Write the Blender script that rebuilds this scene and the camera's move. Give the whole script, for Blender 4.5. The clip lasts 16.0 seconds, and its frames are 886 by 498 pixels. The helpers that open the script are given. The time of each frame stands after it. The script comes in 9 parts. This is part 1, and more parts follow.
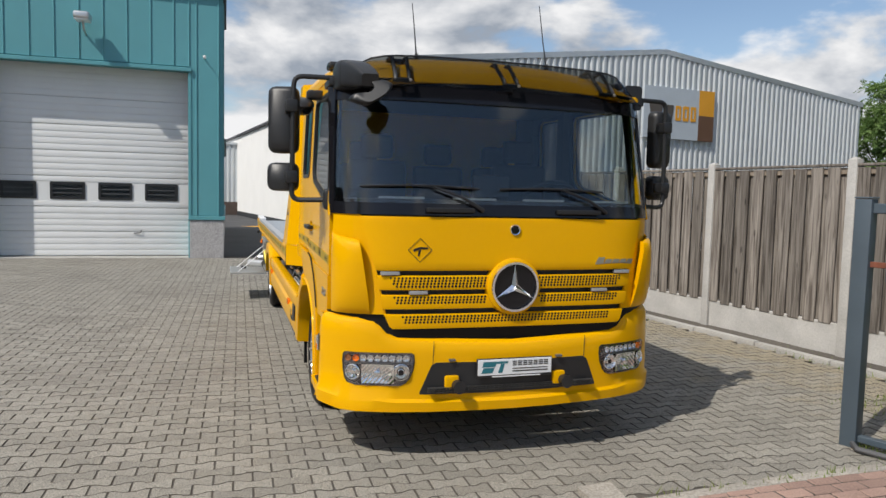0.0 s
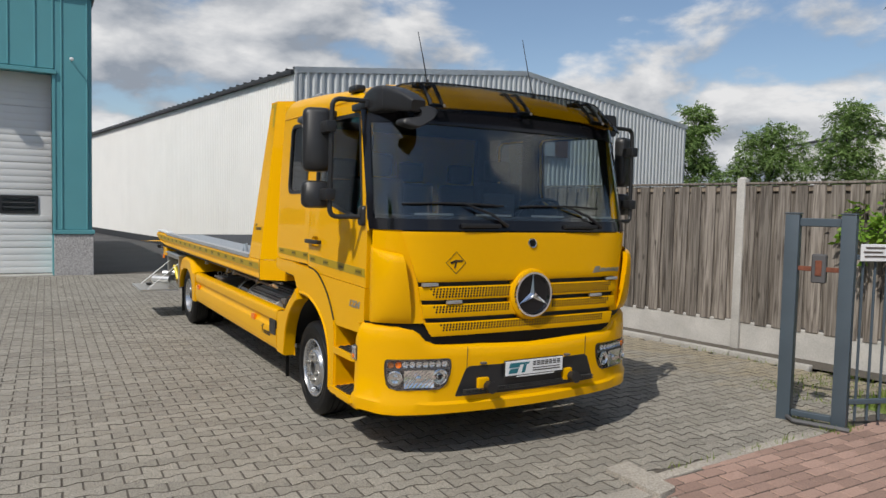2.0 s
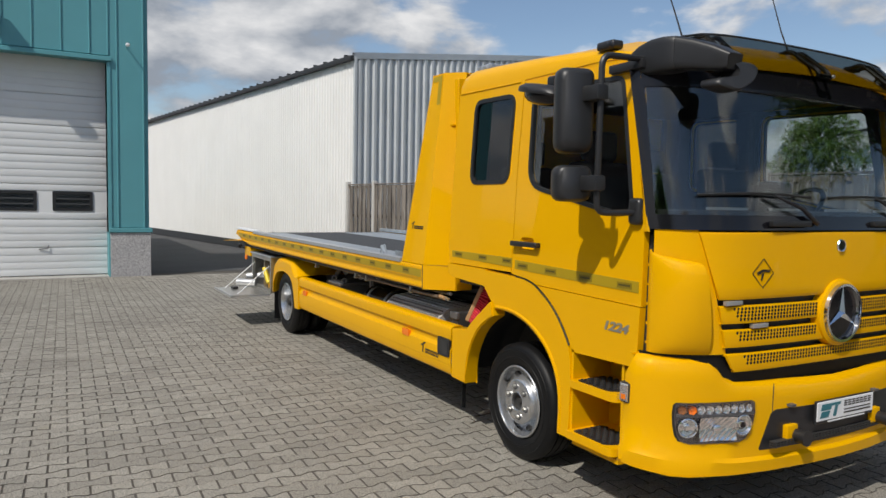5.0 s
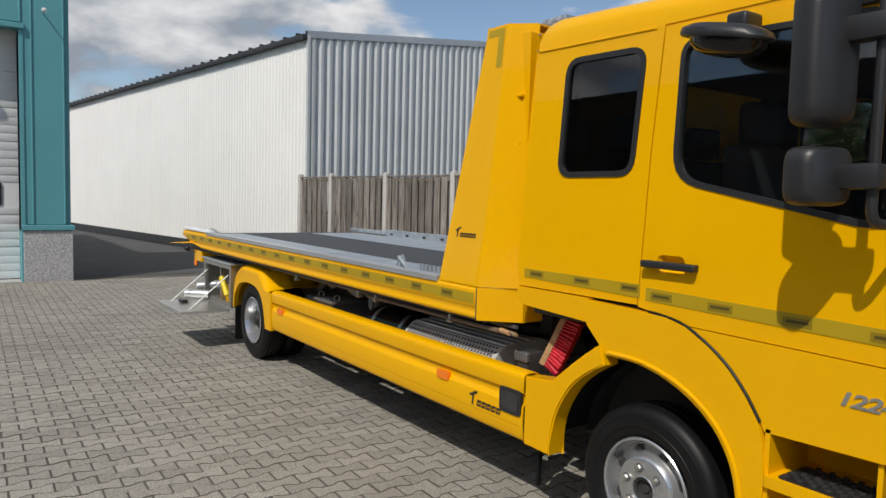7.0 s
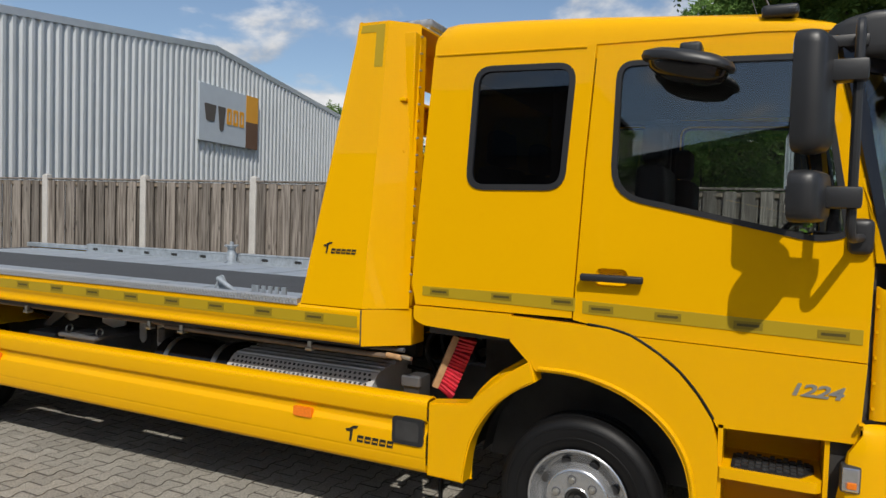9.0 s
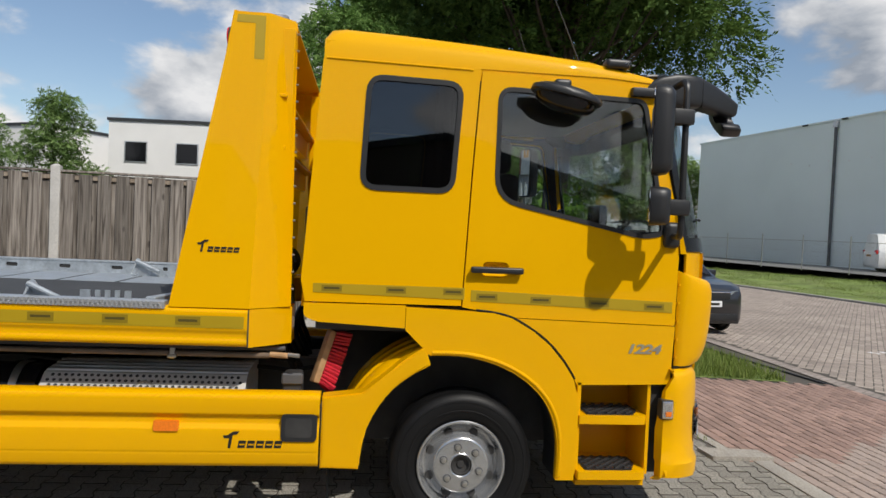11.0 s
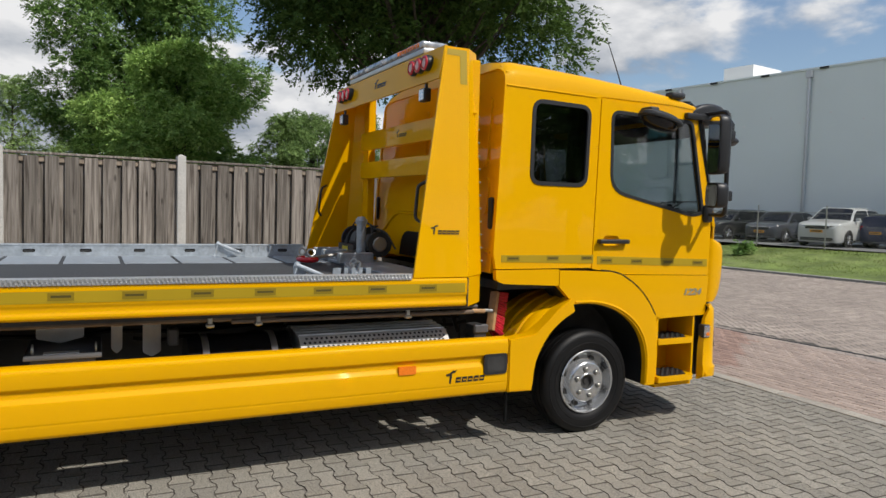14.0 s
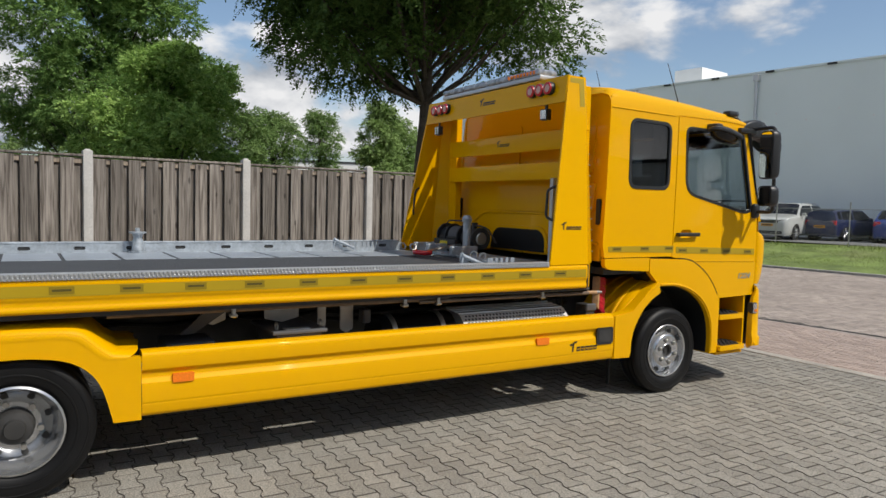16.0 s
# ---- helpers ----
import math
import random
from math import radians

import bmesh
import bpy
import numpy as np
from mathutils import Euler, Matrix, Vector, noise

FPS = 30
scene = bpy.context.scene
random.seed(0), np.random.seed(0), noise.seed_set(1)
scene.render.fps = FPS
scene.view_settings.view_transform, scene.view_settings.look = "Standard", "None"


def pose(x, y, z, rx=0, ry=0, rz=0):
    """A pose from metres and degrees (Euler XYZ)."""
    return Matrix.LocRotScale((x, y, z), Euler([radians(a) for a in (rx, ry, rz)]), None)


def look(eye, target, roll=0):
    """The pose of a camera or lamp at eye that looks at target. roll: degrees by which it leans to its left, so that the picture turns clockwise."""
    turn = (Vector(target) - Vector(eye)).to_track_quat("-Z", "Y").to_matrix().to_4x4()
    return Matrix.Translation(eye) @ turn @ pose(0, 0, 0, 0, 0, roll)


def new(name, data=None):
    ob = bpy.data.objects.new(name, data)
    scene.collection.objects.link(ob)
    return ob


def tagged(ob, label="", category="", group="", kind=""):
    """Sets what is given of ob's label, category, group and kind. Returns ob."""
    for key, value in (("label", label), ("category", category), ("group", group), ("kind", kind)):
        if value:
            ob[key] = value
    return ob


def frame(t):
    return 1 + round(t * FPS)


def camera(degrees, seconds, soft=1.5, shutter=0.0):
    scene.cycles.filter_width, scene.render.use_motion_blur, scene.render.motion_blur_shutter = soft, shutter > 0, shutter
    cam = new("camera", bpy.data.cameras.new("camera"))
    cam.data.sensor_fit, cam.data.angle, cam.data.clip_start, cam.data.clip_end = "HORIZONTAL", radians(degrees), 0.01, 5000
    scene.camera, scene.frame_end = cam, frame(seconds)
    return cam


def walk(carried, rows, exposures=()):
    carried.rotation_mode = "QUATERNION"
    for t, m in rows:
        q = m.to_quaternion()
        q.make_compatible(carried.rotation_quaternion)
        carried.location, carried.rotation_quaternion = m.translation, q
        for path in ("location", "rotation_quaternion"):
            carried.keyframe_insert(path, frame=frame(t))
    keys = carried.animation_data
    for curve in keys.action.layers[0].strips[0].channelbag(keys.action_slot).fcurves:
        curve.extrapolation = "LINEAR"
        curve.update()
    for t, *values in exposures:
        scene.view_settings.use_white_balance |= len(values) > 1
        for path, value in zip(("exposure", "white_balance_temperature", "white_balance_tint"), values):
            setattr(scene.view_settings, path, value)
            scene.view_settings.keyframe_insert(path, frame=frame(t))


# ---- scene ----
cam = camera(64.4, 16.0, soft=1.5)
PATH = [
    (0, (-0.082, 0.02, 1.713), (0.508, 1.925, 1.561), 1.4),
    (0.5, (-0.43, -0.008, 1.723), (0.281, 1.856, 1.574), 1.4),
    (1, (-0.8, 0.096, 1.72), (0.066, 1.893, 1.584), 1.4),
    (1.5, (-1.121, 0.13, 1.716), (-0.14, 1.869, 1.602), 1.5),
    (2, (-1.421, 0.195, 1.724), (-0.408, 1.917, 1.613), 1.4),
    (2.5, (-1.68, 0.363, 1.713), (-0.675, 2.088, 1.598), 1.3),
    (3, (-1.842, 0.562, 1.693), (-0.849, 2.293, 1.573), 1.2),
    (3.5, (-1.939, 0.834, 1.708), (-0.963, 2.575, 1.581), 1.1),
    (4, (-2.025, 1.172, 1.69), (-1.053, 2.916, 1.567), 1.0),
    (4.5, (-2.091, 1.537, 1.698), (-1.12, 3.281, 1.573), 1.0),
    (5, (-2.103, 1.95, 1.692), (-1.125, 3.69, 1.564), 1.0),
    (5.2, (-2.117, 2.103, 1.689), (-1.134, 3.84, 1.562), 1.1),
    (7.3, (-1.989, 3.885, 1.706), (-0.765, 5.462, 1.569), 1.5),
    (7.5, (-2.045, 4.014, 1.681), (-0.752, 5.534, 1.555), 1.5),
    (8, (-2.223, 4.283, 1.693), (-0.722, 5.6, 1.587), 1.8),
    (8.5, (-2.377, 4.637, 1.697), (-0.706, 5.732, 1.604), 1.8),
    (9, (-2.605, 4.923, 1.688), (-0.801, 5.782, 1.602), 1.8),
    (9.5, (-2.775, 5.26, 1.67), (-0.875, 5.881, 1.594), 2.0),
    (10, (-2.913, 5.611, 1.647), (-0.937, 5.918, 1.588), 2.2),
    (10.2, (-2.971, 5.723, 1.634), (-0.982, 5.926, 1.581), 2.4),
    (12.3, (-3.208, 7.488, 1.685), (-1.357, 6.738, 1.58), 2.0),
    (12.5, (-3.251, 7.681, 1.684), (-1.415, 6.895, 1.576), 2.0),
    (13, (-3.353, 8.143, 1.683), (-1.543, 7.301, 1.57), 1.9),
    (13.5, (-3.434, 8.599, 1.679), (-1.635, 7.733, 1.561), 1.7),
    (14, (-3.562, 9.027, 1.667), (-1.774, 8.139, 1.546), 1.7),
    (14.5, (-3.651, 9.473, 1.66), (-1.875, 8.562, 1.538), 1.6),
    (15, (-3.669, 9.898, 1.672), (-1.907, 8.96, 1.545), 1.6),
    (15.5, (-3.737, 10.31, 1.664), (-2.001, 9.325, 1.538), 1.4),
    (16, (-3.745, 10.73, 1.663), (-2.035, 9.701, 1.536), 1.4),
]
walk(cam, [(t, look(eye, target, roll)) for t, eye, target, roll in PATH],
     exposures=[(0.0, 0.14), (1.0, 0.04), (2.0, -0.05), (3.5, -0.07), (5.0, -0.05), (7.5, -0.06), (9.0, 0.0), (12.5, 0.0), (14.5, 0.06), (16.0, 0.07)])

# ---- light ----
SUN_WAY = Vector((0.75, 0.41, -1.0)).normalized()
SUN_EL = math.asin(-SUN_WAY.z)
SUN_AZ = math.atan2(-SUN_WAY.x, -SUN_WAY.y)
scene.view_settings.exposure = 0.0

world = bpy.data.worlds.new("sky")
scene.world = world
world.use_nodes = True


def sky_nodes():
    nt = world.node_tree
    nt.nodes.clear()
    n, l = nt.nodes.new, nt.links.new
    out = n("ShaderNodeOutputWorld")
    bg = n("ShaderNodeBackground")
    bg.inputs["Strength"].default_value = 0.11
    sky = n("ShaderNodeTexSky")
    sky.sky_type = "NISHITA"
    sky.sun_disc = False
    sky.sun_elevation = SUN_EL
    sky.sun_rotation = SUN_AZ
    sky.air_density, sky.dust_density, sky.ozone_density = 1.0, 0.6, 1.6
    # cumulus banks low over the horizon, thinning out overhead
    co = n("ShaderNodeTexCoord")
    sep = n("ShaderNodeSeparateXYZ")
    l(co.outputs["Generated"], sep.inputs[0])

    def shape(shift):
        """Cloud density in a direction: broad banks, billows and fine curls."""
        mp = n("ShaderNodeMapping"); mp.inputs["Location"].default_value = [a + b for a, b in zip(CLOUD_SHIFT, shift)]
        mp.inputs["Scale"].default_value = (1.0, 1.0, 2.1)
        l(co.outputs["Generated"], mp.inputs[0])
        bank = n("ShaderNodeTexNoise"); bank.inputs["Scale"].default_value = 2.3; bank.inputs["Detail"].default_value = 2.0
        puff = n("ShaderNodeTexNoise"); puff.inputs["Scale"].default_value = 5.0; puff.inputs["Detail"].default_value = 8.0
        puff.inputs["Roughness"].default_value = 0.53; puff.inputs["Distortion"].default_value = 0.15
        l(mp.outputs[0], bank.inputs["Vector"]); l(mp.outputs[0], puff.inputs["Vector"])
        a = n("ShaderNodeMath"); a.operation = "MULTIPLY_ADD"; a.inputs[1].default_value = 0.75
        l(bank.outputs["Fac"], a.inputs[0]); l(puff.outputs["Fac"], a.inputs[2])
        return a.outputs[0]

    dens = [shape((0.0, 0.0, 0.0)), shape((-0.030, -0.018, 0.075))]
    thin = n("ShaderNodeValToRGB")
    thin.color_ramp.elements[0].position, thin.color_ramp.elements[0].color = 0.0, (0.60, 0.60, 0.60, 1)
    thin.color_ramp.elements[1].position, thin.color_ramp.elements[1].color = 0.16, (0.53, 0.53, 0.53, 1)
    e_ = thin.color_ramp.elements.new(0.29); e_.color = (0.44, 0.44, 0.44, 1)
    e_ = thin.color_ramp.elements.new(0.6); e_.color = (0.47, 0.47, 0.47, 1)
    l(sep.outputs["Z"], thin.inputs[0])
    cover = n("ShaderNodeMath"); cover.operation = "ADD"
    l(dens[0], cover.inputs[0]); l(thin.outputs["Color"], cover.inputs[1])
    north = n("ShaderNodeMath"); north.operation = "MULTIPLY_ADD"; north.inputs[1].default_value = 0.068
    l(sep.outputs["Y"], north.inputs[0]); l(cover.outputs[0], north.inputs[2])
    less = n("ShaderNodeMath"); less.operation = "SUBTRACT"; less.inputs[1].default_value = 0.906
    l(north.outputs[0], less.inputs[0])
    mask = n("ShaderNodeValToRGB")
    mask.color_ramp.interpolation = "EASE"
    mask.color_ramp.elements[0].position, mask.color_ramp.elements[0].color = 0.415, (0.01, 0.01, 0.01, 1)
    mask.color_ramp.elements[1].position, mask.color_ramp.elements[1].color = 0.545, (1, 1, 1, 1)
    l(less.outputs[0], mask.inputs[0])
    # the side of a cloud turned to the sun is white, its base grey
    dif = n("ShaderNodeMath"); dif.operation = "SUBTRACT"
    l(dens[0], dif.inputs[0]); l(dens[1], dif.inputs[1])
    lit = n("ShaderNodeMath"); lit.operation = "MULTIPLY_ADD"; lit.inputs[1].default_value = 2.3; lit.inputs[2].default_value = 0.52
    l(dif.outputs[0], lit.inputs[0])
    tone = n("ShaderNodeValToRGB")
    tone.color_ramp.elements[0].position, tone.color_ramp.elements[0].color = 0.20, (2.75, 3.1, 3.65, 1)
    tone.color_ramp.elements[1].position, tone.color_ramp.elements[1].color = 0.80, (7.4, 7.4, 7.45, 1)
    l(lit.outputs[0], tone.inputs[0])
    mix = n("ShaderNodeMix"); mix.data_type = "RGBA"
    l(mask.outputs["Color"], mix.inputs["Factor"])
    l(sky.outputs["Color"], mix.inputs["A"]); l(tone.outputs["Color"], mix.inputs["B"])
    l(mix.outputs["Result"], bg.inputs["Color"])
    l(bg.outputs[0], out.inputs["Surface"])


CLOUD_SHIFT = (0.0, 0.0, 0.0)
sky_nodes()

sun = new("sun", bpy.data.lights.new("sun", "SUN"))
sun.data.energy, sun.data.angle, sun.data.color = 3.6, radians(0.55), (1.0, 0.95, 0.87)
sun.matrix_world = Matrix.Translation((-20, -11, 27)) @ SUN_WAY.to_track_quat("-Z", "Y").to_matrix().to_4x4()

# ---- materials ----
def mat(name, color, rough=0.5, metal=0.0, vary=0.08, scale=3.0, grain=0.0, grain_scale=60.0, coat=0.0, spec=0.5,
        rnd=0.0, stain=0.0, stain_scale=0.6, stain_col=None, rough_vary=0.0, alpha=1.0, trans=0.0, island=False, drift=None):
    m = bpy.data.materials.new(name)
    m.use_nodes = True
    nt = m.node_tree
    n, l = nt.nodes.new, nt.links.new
    b = nt.nodes["Principled BSDF"]
    b.inputs["Roughness"].default_value = rough
    b.inputs["Metallic"].default_value = metal
    b.inputs["Specular IOR Level"].default_value = spec
    b.inputs["Coat Weight"].default_value = coat
    b.inputs["Coat Roughness"].default_value = 0.018
    b.inputs["Transmission Weight"].default_value = trans
    b.inputs["Alpha"].default_value = alpha
    co = n("ShaderNodeTexCoord")
    last = None

    def rgb(c):
        x = n("ShaderNodeRGB"); x.outputs[0].default_value = (*c, 1); return x.outputs[0]

    def mixin(fac, a, bb, mode="MIX"):
        x = n("ShaderNodeMix"); x.data_type = "RGBA"; x.blend_type = mode
        if isinstance(fac, float): x.inputs["Factor"].default_value = fac
        else: l(fac, x.inputs["Factor"])
        l(a, x.inputs["A"]); l(bb, x.inputs["B"])
        return x.outputs["Result"]

    last = rgb(color)
    if vary:
        t = n("ShaderNodeTexNoise"); t.inputs["Scale"].default_value = scale; t.inputs["Detail"].default_value = 5
        l(co.outputs["Object"], t.inputs["Vector"])
        r = n("ShaderNodeMapRange"); r.inputs["From Min"].default_value = 0.3; r.inputs["From Max"].default_value = 0.7
        r.inputs["To Min"].default_value = 1 - vary; r.inputs["To Max"].default_value = 1 + vary
        l(t.outputs["Fac"], r.inputs["Value"])
        h = n("ShaderNodeHueSaturation"); l(r.outputs[0], h.inputs["Value"]); l(last, h.inputs["Color"])
        last = h.outputs[0]
        if rough_vary:
            r2 = n("ShaderNodeMapRange"); r2.inputs["From Min"].default_value = 0.3; r2.inputs["From Max"].default_value = 0.7
            r2.inputs["To Min"].default_value = rough - rough_vary; r2.inputs["To Max"].default_value = rough + rough_vary
            l(t.outputs["Fac"], r2.inputs["Value"]); l(r2.outputs[0], b.inputs["Roughness"])
    if rnd:
        if island:
            o = n("ShaderNodeNewGeometry"); src = o.outputs["Random Per Island"]
        else:
            o = n("ShaderNodeObjectInfo"); src = o.outputs["Random"]
        r = n("ShaderNodeMapRange"); r.inputs["To Min"].default_value = 1 - rnd; r.inputs["To Max"].default_value = 1 + rnd
        l(src, r.inputs["Value"])
        h = n("ShaderNodeHueSaturation"); l(r.outputs[0], h.inputs["Value"]); l(last, h.inputs["Color"])
        last = h.outputs[0]
    if stain:
        t = n("ShaderNodeTexNoise"); t.inputs["Scale"].default_value = stain_scale; t.inputs["Detail"].default_value = 7
        t.inputs["Roughness"].default_value = 0.65
        g = n("ShaderNodeNewGeometry"); l(g.outputs["Position"], t.inputs["Vector"])
        r = n("ShaderNodeMapRange"); r.inputs["From Min"].default_value = 0.5; r.inputs["From Max"].default_value = 0.72
        r.inputs["To Max"].default_value = stain
        l(t.outputs["Fac"], r.inputs["Value"])
        last = mixin(r.outputs[0], last, rgb(stain_col or tuple(c * 0.5 for c in color)))
    if drift:
        # sand and moss swept against the fence
        g = n("ShaderNodeNewGeometry"); sp = n("ShaderNodeSeparateXYZ"); l(g.outputs["Position"], sp.inputs[0])
        t = n("ShaderNodeTexNoise"); t.inputs["Scale"].default_value = 1.7; t.inputs["Detail"].default_value = 8; t.inputs["Roughness"].default_value = 0.7
        l(g.outputs["Position"], t.inputs["Vector"])
        k = n("ShaderNodeMath"); k.operation = "MULTIPLY_ADD"; k.inputs[1].default_value = 0.115
        l(sp.outputs["Y"], k.inputs[0]); l(sp.outputs["X"], k.inputs[2])
        e = n("ShaderNodeMapRange"); e.inputs["From Min"].default_value = 4.3; e.inputs["From Max"].default_value = 6.9; e.inputs["To Max"].default_value = 0.36
        l(k.outputs[0], e.inputs["Value"])
        a = n("ShaderNodeMath"); a.operation = "ADD"; l(e.outputs[0], a.inputs[0]); l(t.outputs["Fac"], a.inputs[1])
        r = n("ShaderNodeMapRange"); r.inputs["From Min"].default_value = 0.62; r.inputs["From Max"].default_value = 0.82; r.inputs["To Max"].default_value = 0.75
        l(a.outputs[0], r.inputs["Value"])
        last = mixin(r.outputs[0], last, rgb(drift))
    if grain:
        t = n("ShaderNodeTexNoise"); t.inputs["Scale"].default_value = grain_scale; t.inputs["Detail"].default_value = 4
        g = n("ShaderNodeNewGeometry"); l(g.outputs["Position"], t.inputs["Vector"])
        r = n("ShaderNodeMapRange"); r.inputs["From Min"].default_value = 0.34; r.inputs["From Max"].default_value = 0.66
        r.inputs["To Min"].default_value = 1 - 0.3 * grain; r.inputs["To Max"].default_value = 1 + 0.3 * grain
        l(t.outputs["Fac"], r.inputs["Value"])
        h = n("ShaderNodeHueSaturation"); l(r.outputs[0], h.inputs["Value"]); l(last, h.inputs["Color"])
        last = h.outputs[0]
        bp = n("ShaderNodeBump"); bp.inputs["Strength"].default_value = 0.35 * grain; bp.inputs["Distance"].default_value = 0.004
        l(t.outputs["Fac"], bp.inputs["Height"]); l(bp.outputs[0], b.inputs["Normal"])
    l(last, b.inputs["Base Color"])
    return m


YELLOW = mat("yellow paint", (0.77, 0.395, 0.0), 0.38, coat=0.34, vary=0.012, scale=2, spec=0.04)
BLACK = mat("black plastic", (0.017, 0.0175, 0.019), 0.42, vary=0.15, grain=0.25, grain_scale=300)
GLOSSBLACK = mat("gloss black", (0.008, 0.008, 0.010), 0.12, vary=0.1, coat=0.1, spec=0.35)
DARK = mat("chassis black", (0.034, 0.033, 0.032), 0.6, vary=0.3, scale=8)
RUBBER = mat("tyre rubber", (0.0065, 0.0065, 0.007), 0.5, spec=0.26, vary=0.2, scale=6, grain=0.3, grain_scale=120)
RIM = mat("silver wheel paint", (0.53, 0.54, 0.555), 0.25, metal=0.84, vary=0.04, scale=9)
CHROME = mat("chrome", (0.85, 0.86, 0.88), 0.08, metal=1.0, vary=0.02)
STEEL = mat("stainless steel", (0.46, 0.45, 0.42), 0.36, metal=0.85, vary=0.06, scale=9)
GALV = mat("galvanised steel", (0.40, 0.44, 0.48), 0.45, metal=0.5, vary=0.14, scale=14, grain=0.3, grain_scale=45, rough_vary=0.08)
ALU = mat("aluminium", (0.56, 0.57, 0.58), 0.36, metal=0.7, vary=0.05)
RUBBERMAT = mat("dark anti slip coating", (0.045, 0.048, 0.053), 0.75, vary=0.12, grain=0.8, grain_scale=180)
GREYPART = mat("grey casting", (0.10, 0.10, 0.105), 0.5, vary=0.2)
TAPE = mat("olive marking tape", (0.40, 0.27, 0.004), 0.45, vary=0.05)
TAPEMID = mat("olive label", (0.24, 0.165, 0.004), 0.45, vary=0.05)
LAMPBACK = mat("grey lamp housing", (0.72, 0.71, 0.69), 0.16, metal=0.92, vary=0.3, scale=40)
LAMPDARK = mat("smoked lamp housing", (0.16, 0.16, 0.165), 0.14, metal=0.9, vary=0.4, scale=30)
PALEAMBER = mat("pale amber lens", (0.42, 0.17, 0.06), 0.15, metal=0.4, vary=0.2, scale=60)
TAPEDARK = mat("dark print", (0.075, 0.055, 0.006), 0.5, vary=0.05)
DECAL = mat("black decal", (0.018, 0.015, 0.010), 0.4, vary=0)
CHROMEDECAL = mat("chrome lettering", (0.42, 0.41, 0.38), 0.3, metal=0.7, vary=0)
AMBER = mat("amber lens", (0.85, 0.20, 0.01), 0.2, vary=0.1, scale=80)
REDLENS = mat("red lens", (0.62, 0.02, 0.03), 0.2, vary=0.05, coat=0.4)
WHITEP = mat("white plastic", (0.78, 0.78, 0.78), 0.35, vary=0.03)
TEALDECAL = mat("teal print", (0.02, 0.16, 0.20), 0.35, vary=0)
RODTAN = mat("weathered rod", (0.15, 0.105, 0.07), 0.6, vary=0.3, scale=9)
WOODH = mat("wooden handle", (0.42, 0.25, 0.12), 0.5, vary=0.2, scale=20)
BROOM = mat("red bristles", (0.50, 0.012, 0.03), 0.6, vary=0.25, scale=40)
SEAT = mat("dark cab cloth", (0.010, 0.0105, 0.012), 0.85, vary=0.2)
CABGREY = mat("grey cab trim", (0.026, 0.027, 0.030), 0.7, vary=0.1)
REFLECTOR = mat("lamp reflector", (0.95, 0.945, 0.93), 0.06, metal=1.0, vary=0.08, scale=45)
SATIN = mat("satin sheet steel", (0.64, 0.63, 0.60), 0.42, metal=0.35, vary=0.1, scale=9)
MIRROR = mat("mirror glass", (0.9, 0.9, 0.9), 0.01, metal=1.0, vary=0)


def glass(name, tint, alpha=None, gloss=0.5):
    """Thin glass: a clear sheet that dims what is behind it, with mirror gloss by Fresnel."""
    m = bpy.data.materials.new(name)
    m.use_nodes = True
    nt = m.node_tree
    nt.nodes.clear()
    n, l = nt.nodes.new, nt.links.new
    o = n("ShaderNodeOutputMaterial"); t = n("ShaderNodeBsdfTransparent"); g = n("ShaderNodeBsdfGlossy")
    t.inputs["Color"].default_value = (*tint, 1)
    g.inputs["Roughness"].default_value = 0.01
    lw = n("ShaderNodeLayerWeight"); lw.inputs["Blend"].default_value = 0.5
    pw = n("ShaderNodeMath"); pw.operation = "POWER"; pw.inputs[1].default_value = 5.0
    l(lw.outputs["Facing"], pw.inputs[0])
    f = n("ShaderNodeMath"); f.operation = "MULTIPLY_ADD"; f.inputs[1].default_value = 0.5; f.inputs[2].default_value = 0.045
    l(pw.outputs[0], f.inputs[0])
    mx = n("ShaderNodeMixShader")
    mul = n("ShaderNodeMath"); mul.operation = "MULTIPLY"; mul.inputs[1].default_value = gloss * 2
    l(f.outputs[0], mul.inputs[0])
    l(mul.outputs[0], mx.inputs[0]); l(t.outputs[0], mx.inputs[1]); l(g.outputs[0], mx.inputs[2])
    l(mx.outputs[0], o.inputs["Surface"])
    return m


GLASS = glass("window glass", (0.86, 0.89, 0.89), gloss=0.9)
DARKGLASS = glass("privacy glass", (0.36, 0.37, 0.38), gloss=0.9)
WSGLASS = glass("windscreen glass", (0.78, 0.82, 0.82), gloss=0.85)
CLEAR = glass("clear lens", (0.97, 0.975, 0.98), gloss=0.45)
VISOR = glass("smoked visor", (0.42, 0.43, 0.42), gloss=0.2)

PAVER = mat("grey concrete paver", (0.262, 0.245, 0.210), 0.85, vary=0.0, grain=1.9, grain_scale=120, rnd=0.14, stain=0.45,
            stain_scale=0.55, stain_col=(0.15, 0.135, 0.12), island=True, drift=(0.29, 0.245, 0.165))
PAVER_ONE = mat("grey concrete paver single", (0.262, 0.245, 0.210), 0.85, vary=0.0, grain=1.9, grain_scale=120, rnd=0.14, stain=0.45,
            stain_scale=0.55, stain_col=(0.15, 0.135, 0.12), drift=(0.29, 0.245, 0.165))
REDBRICK = mat("red clay paver", (0.32, 0.212, 0.172), 0.85, vary=0.0, grain=0.7, grain_scale=120, rnd=0.22, stain=0.4,
               stain_scale=0.8, stain_col=(0.16, 0.10, 0.085), island=True)
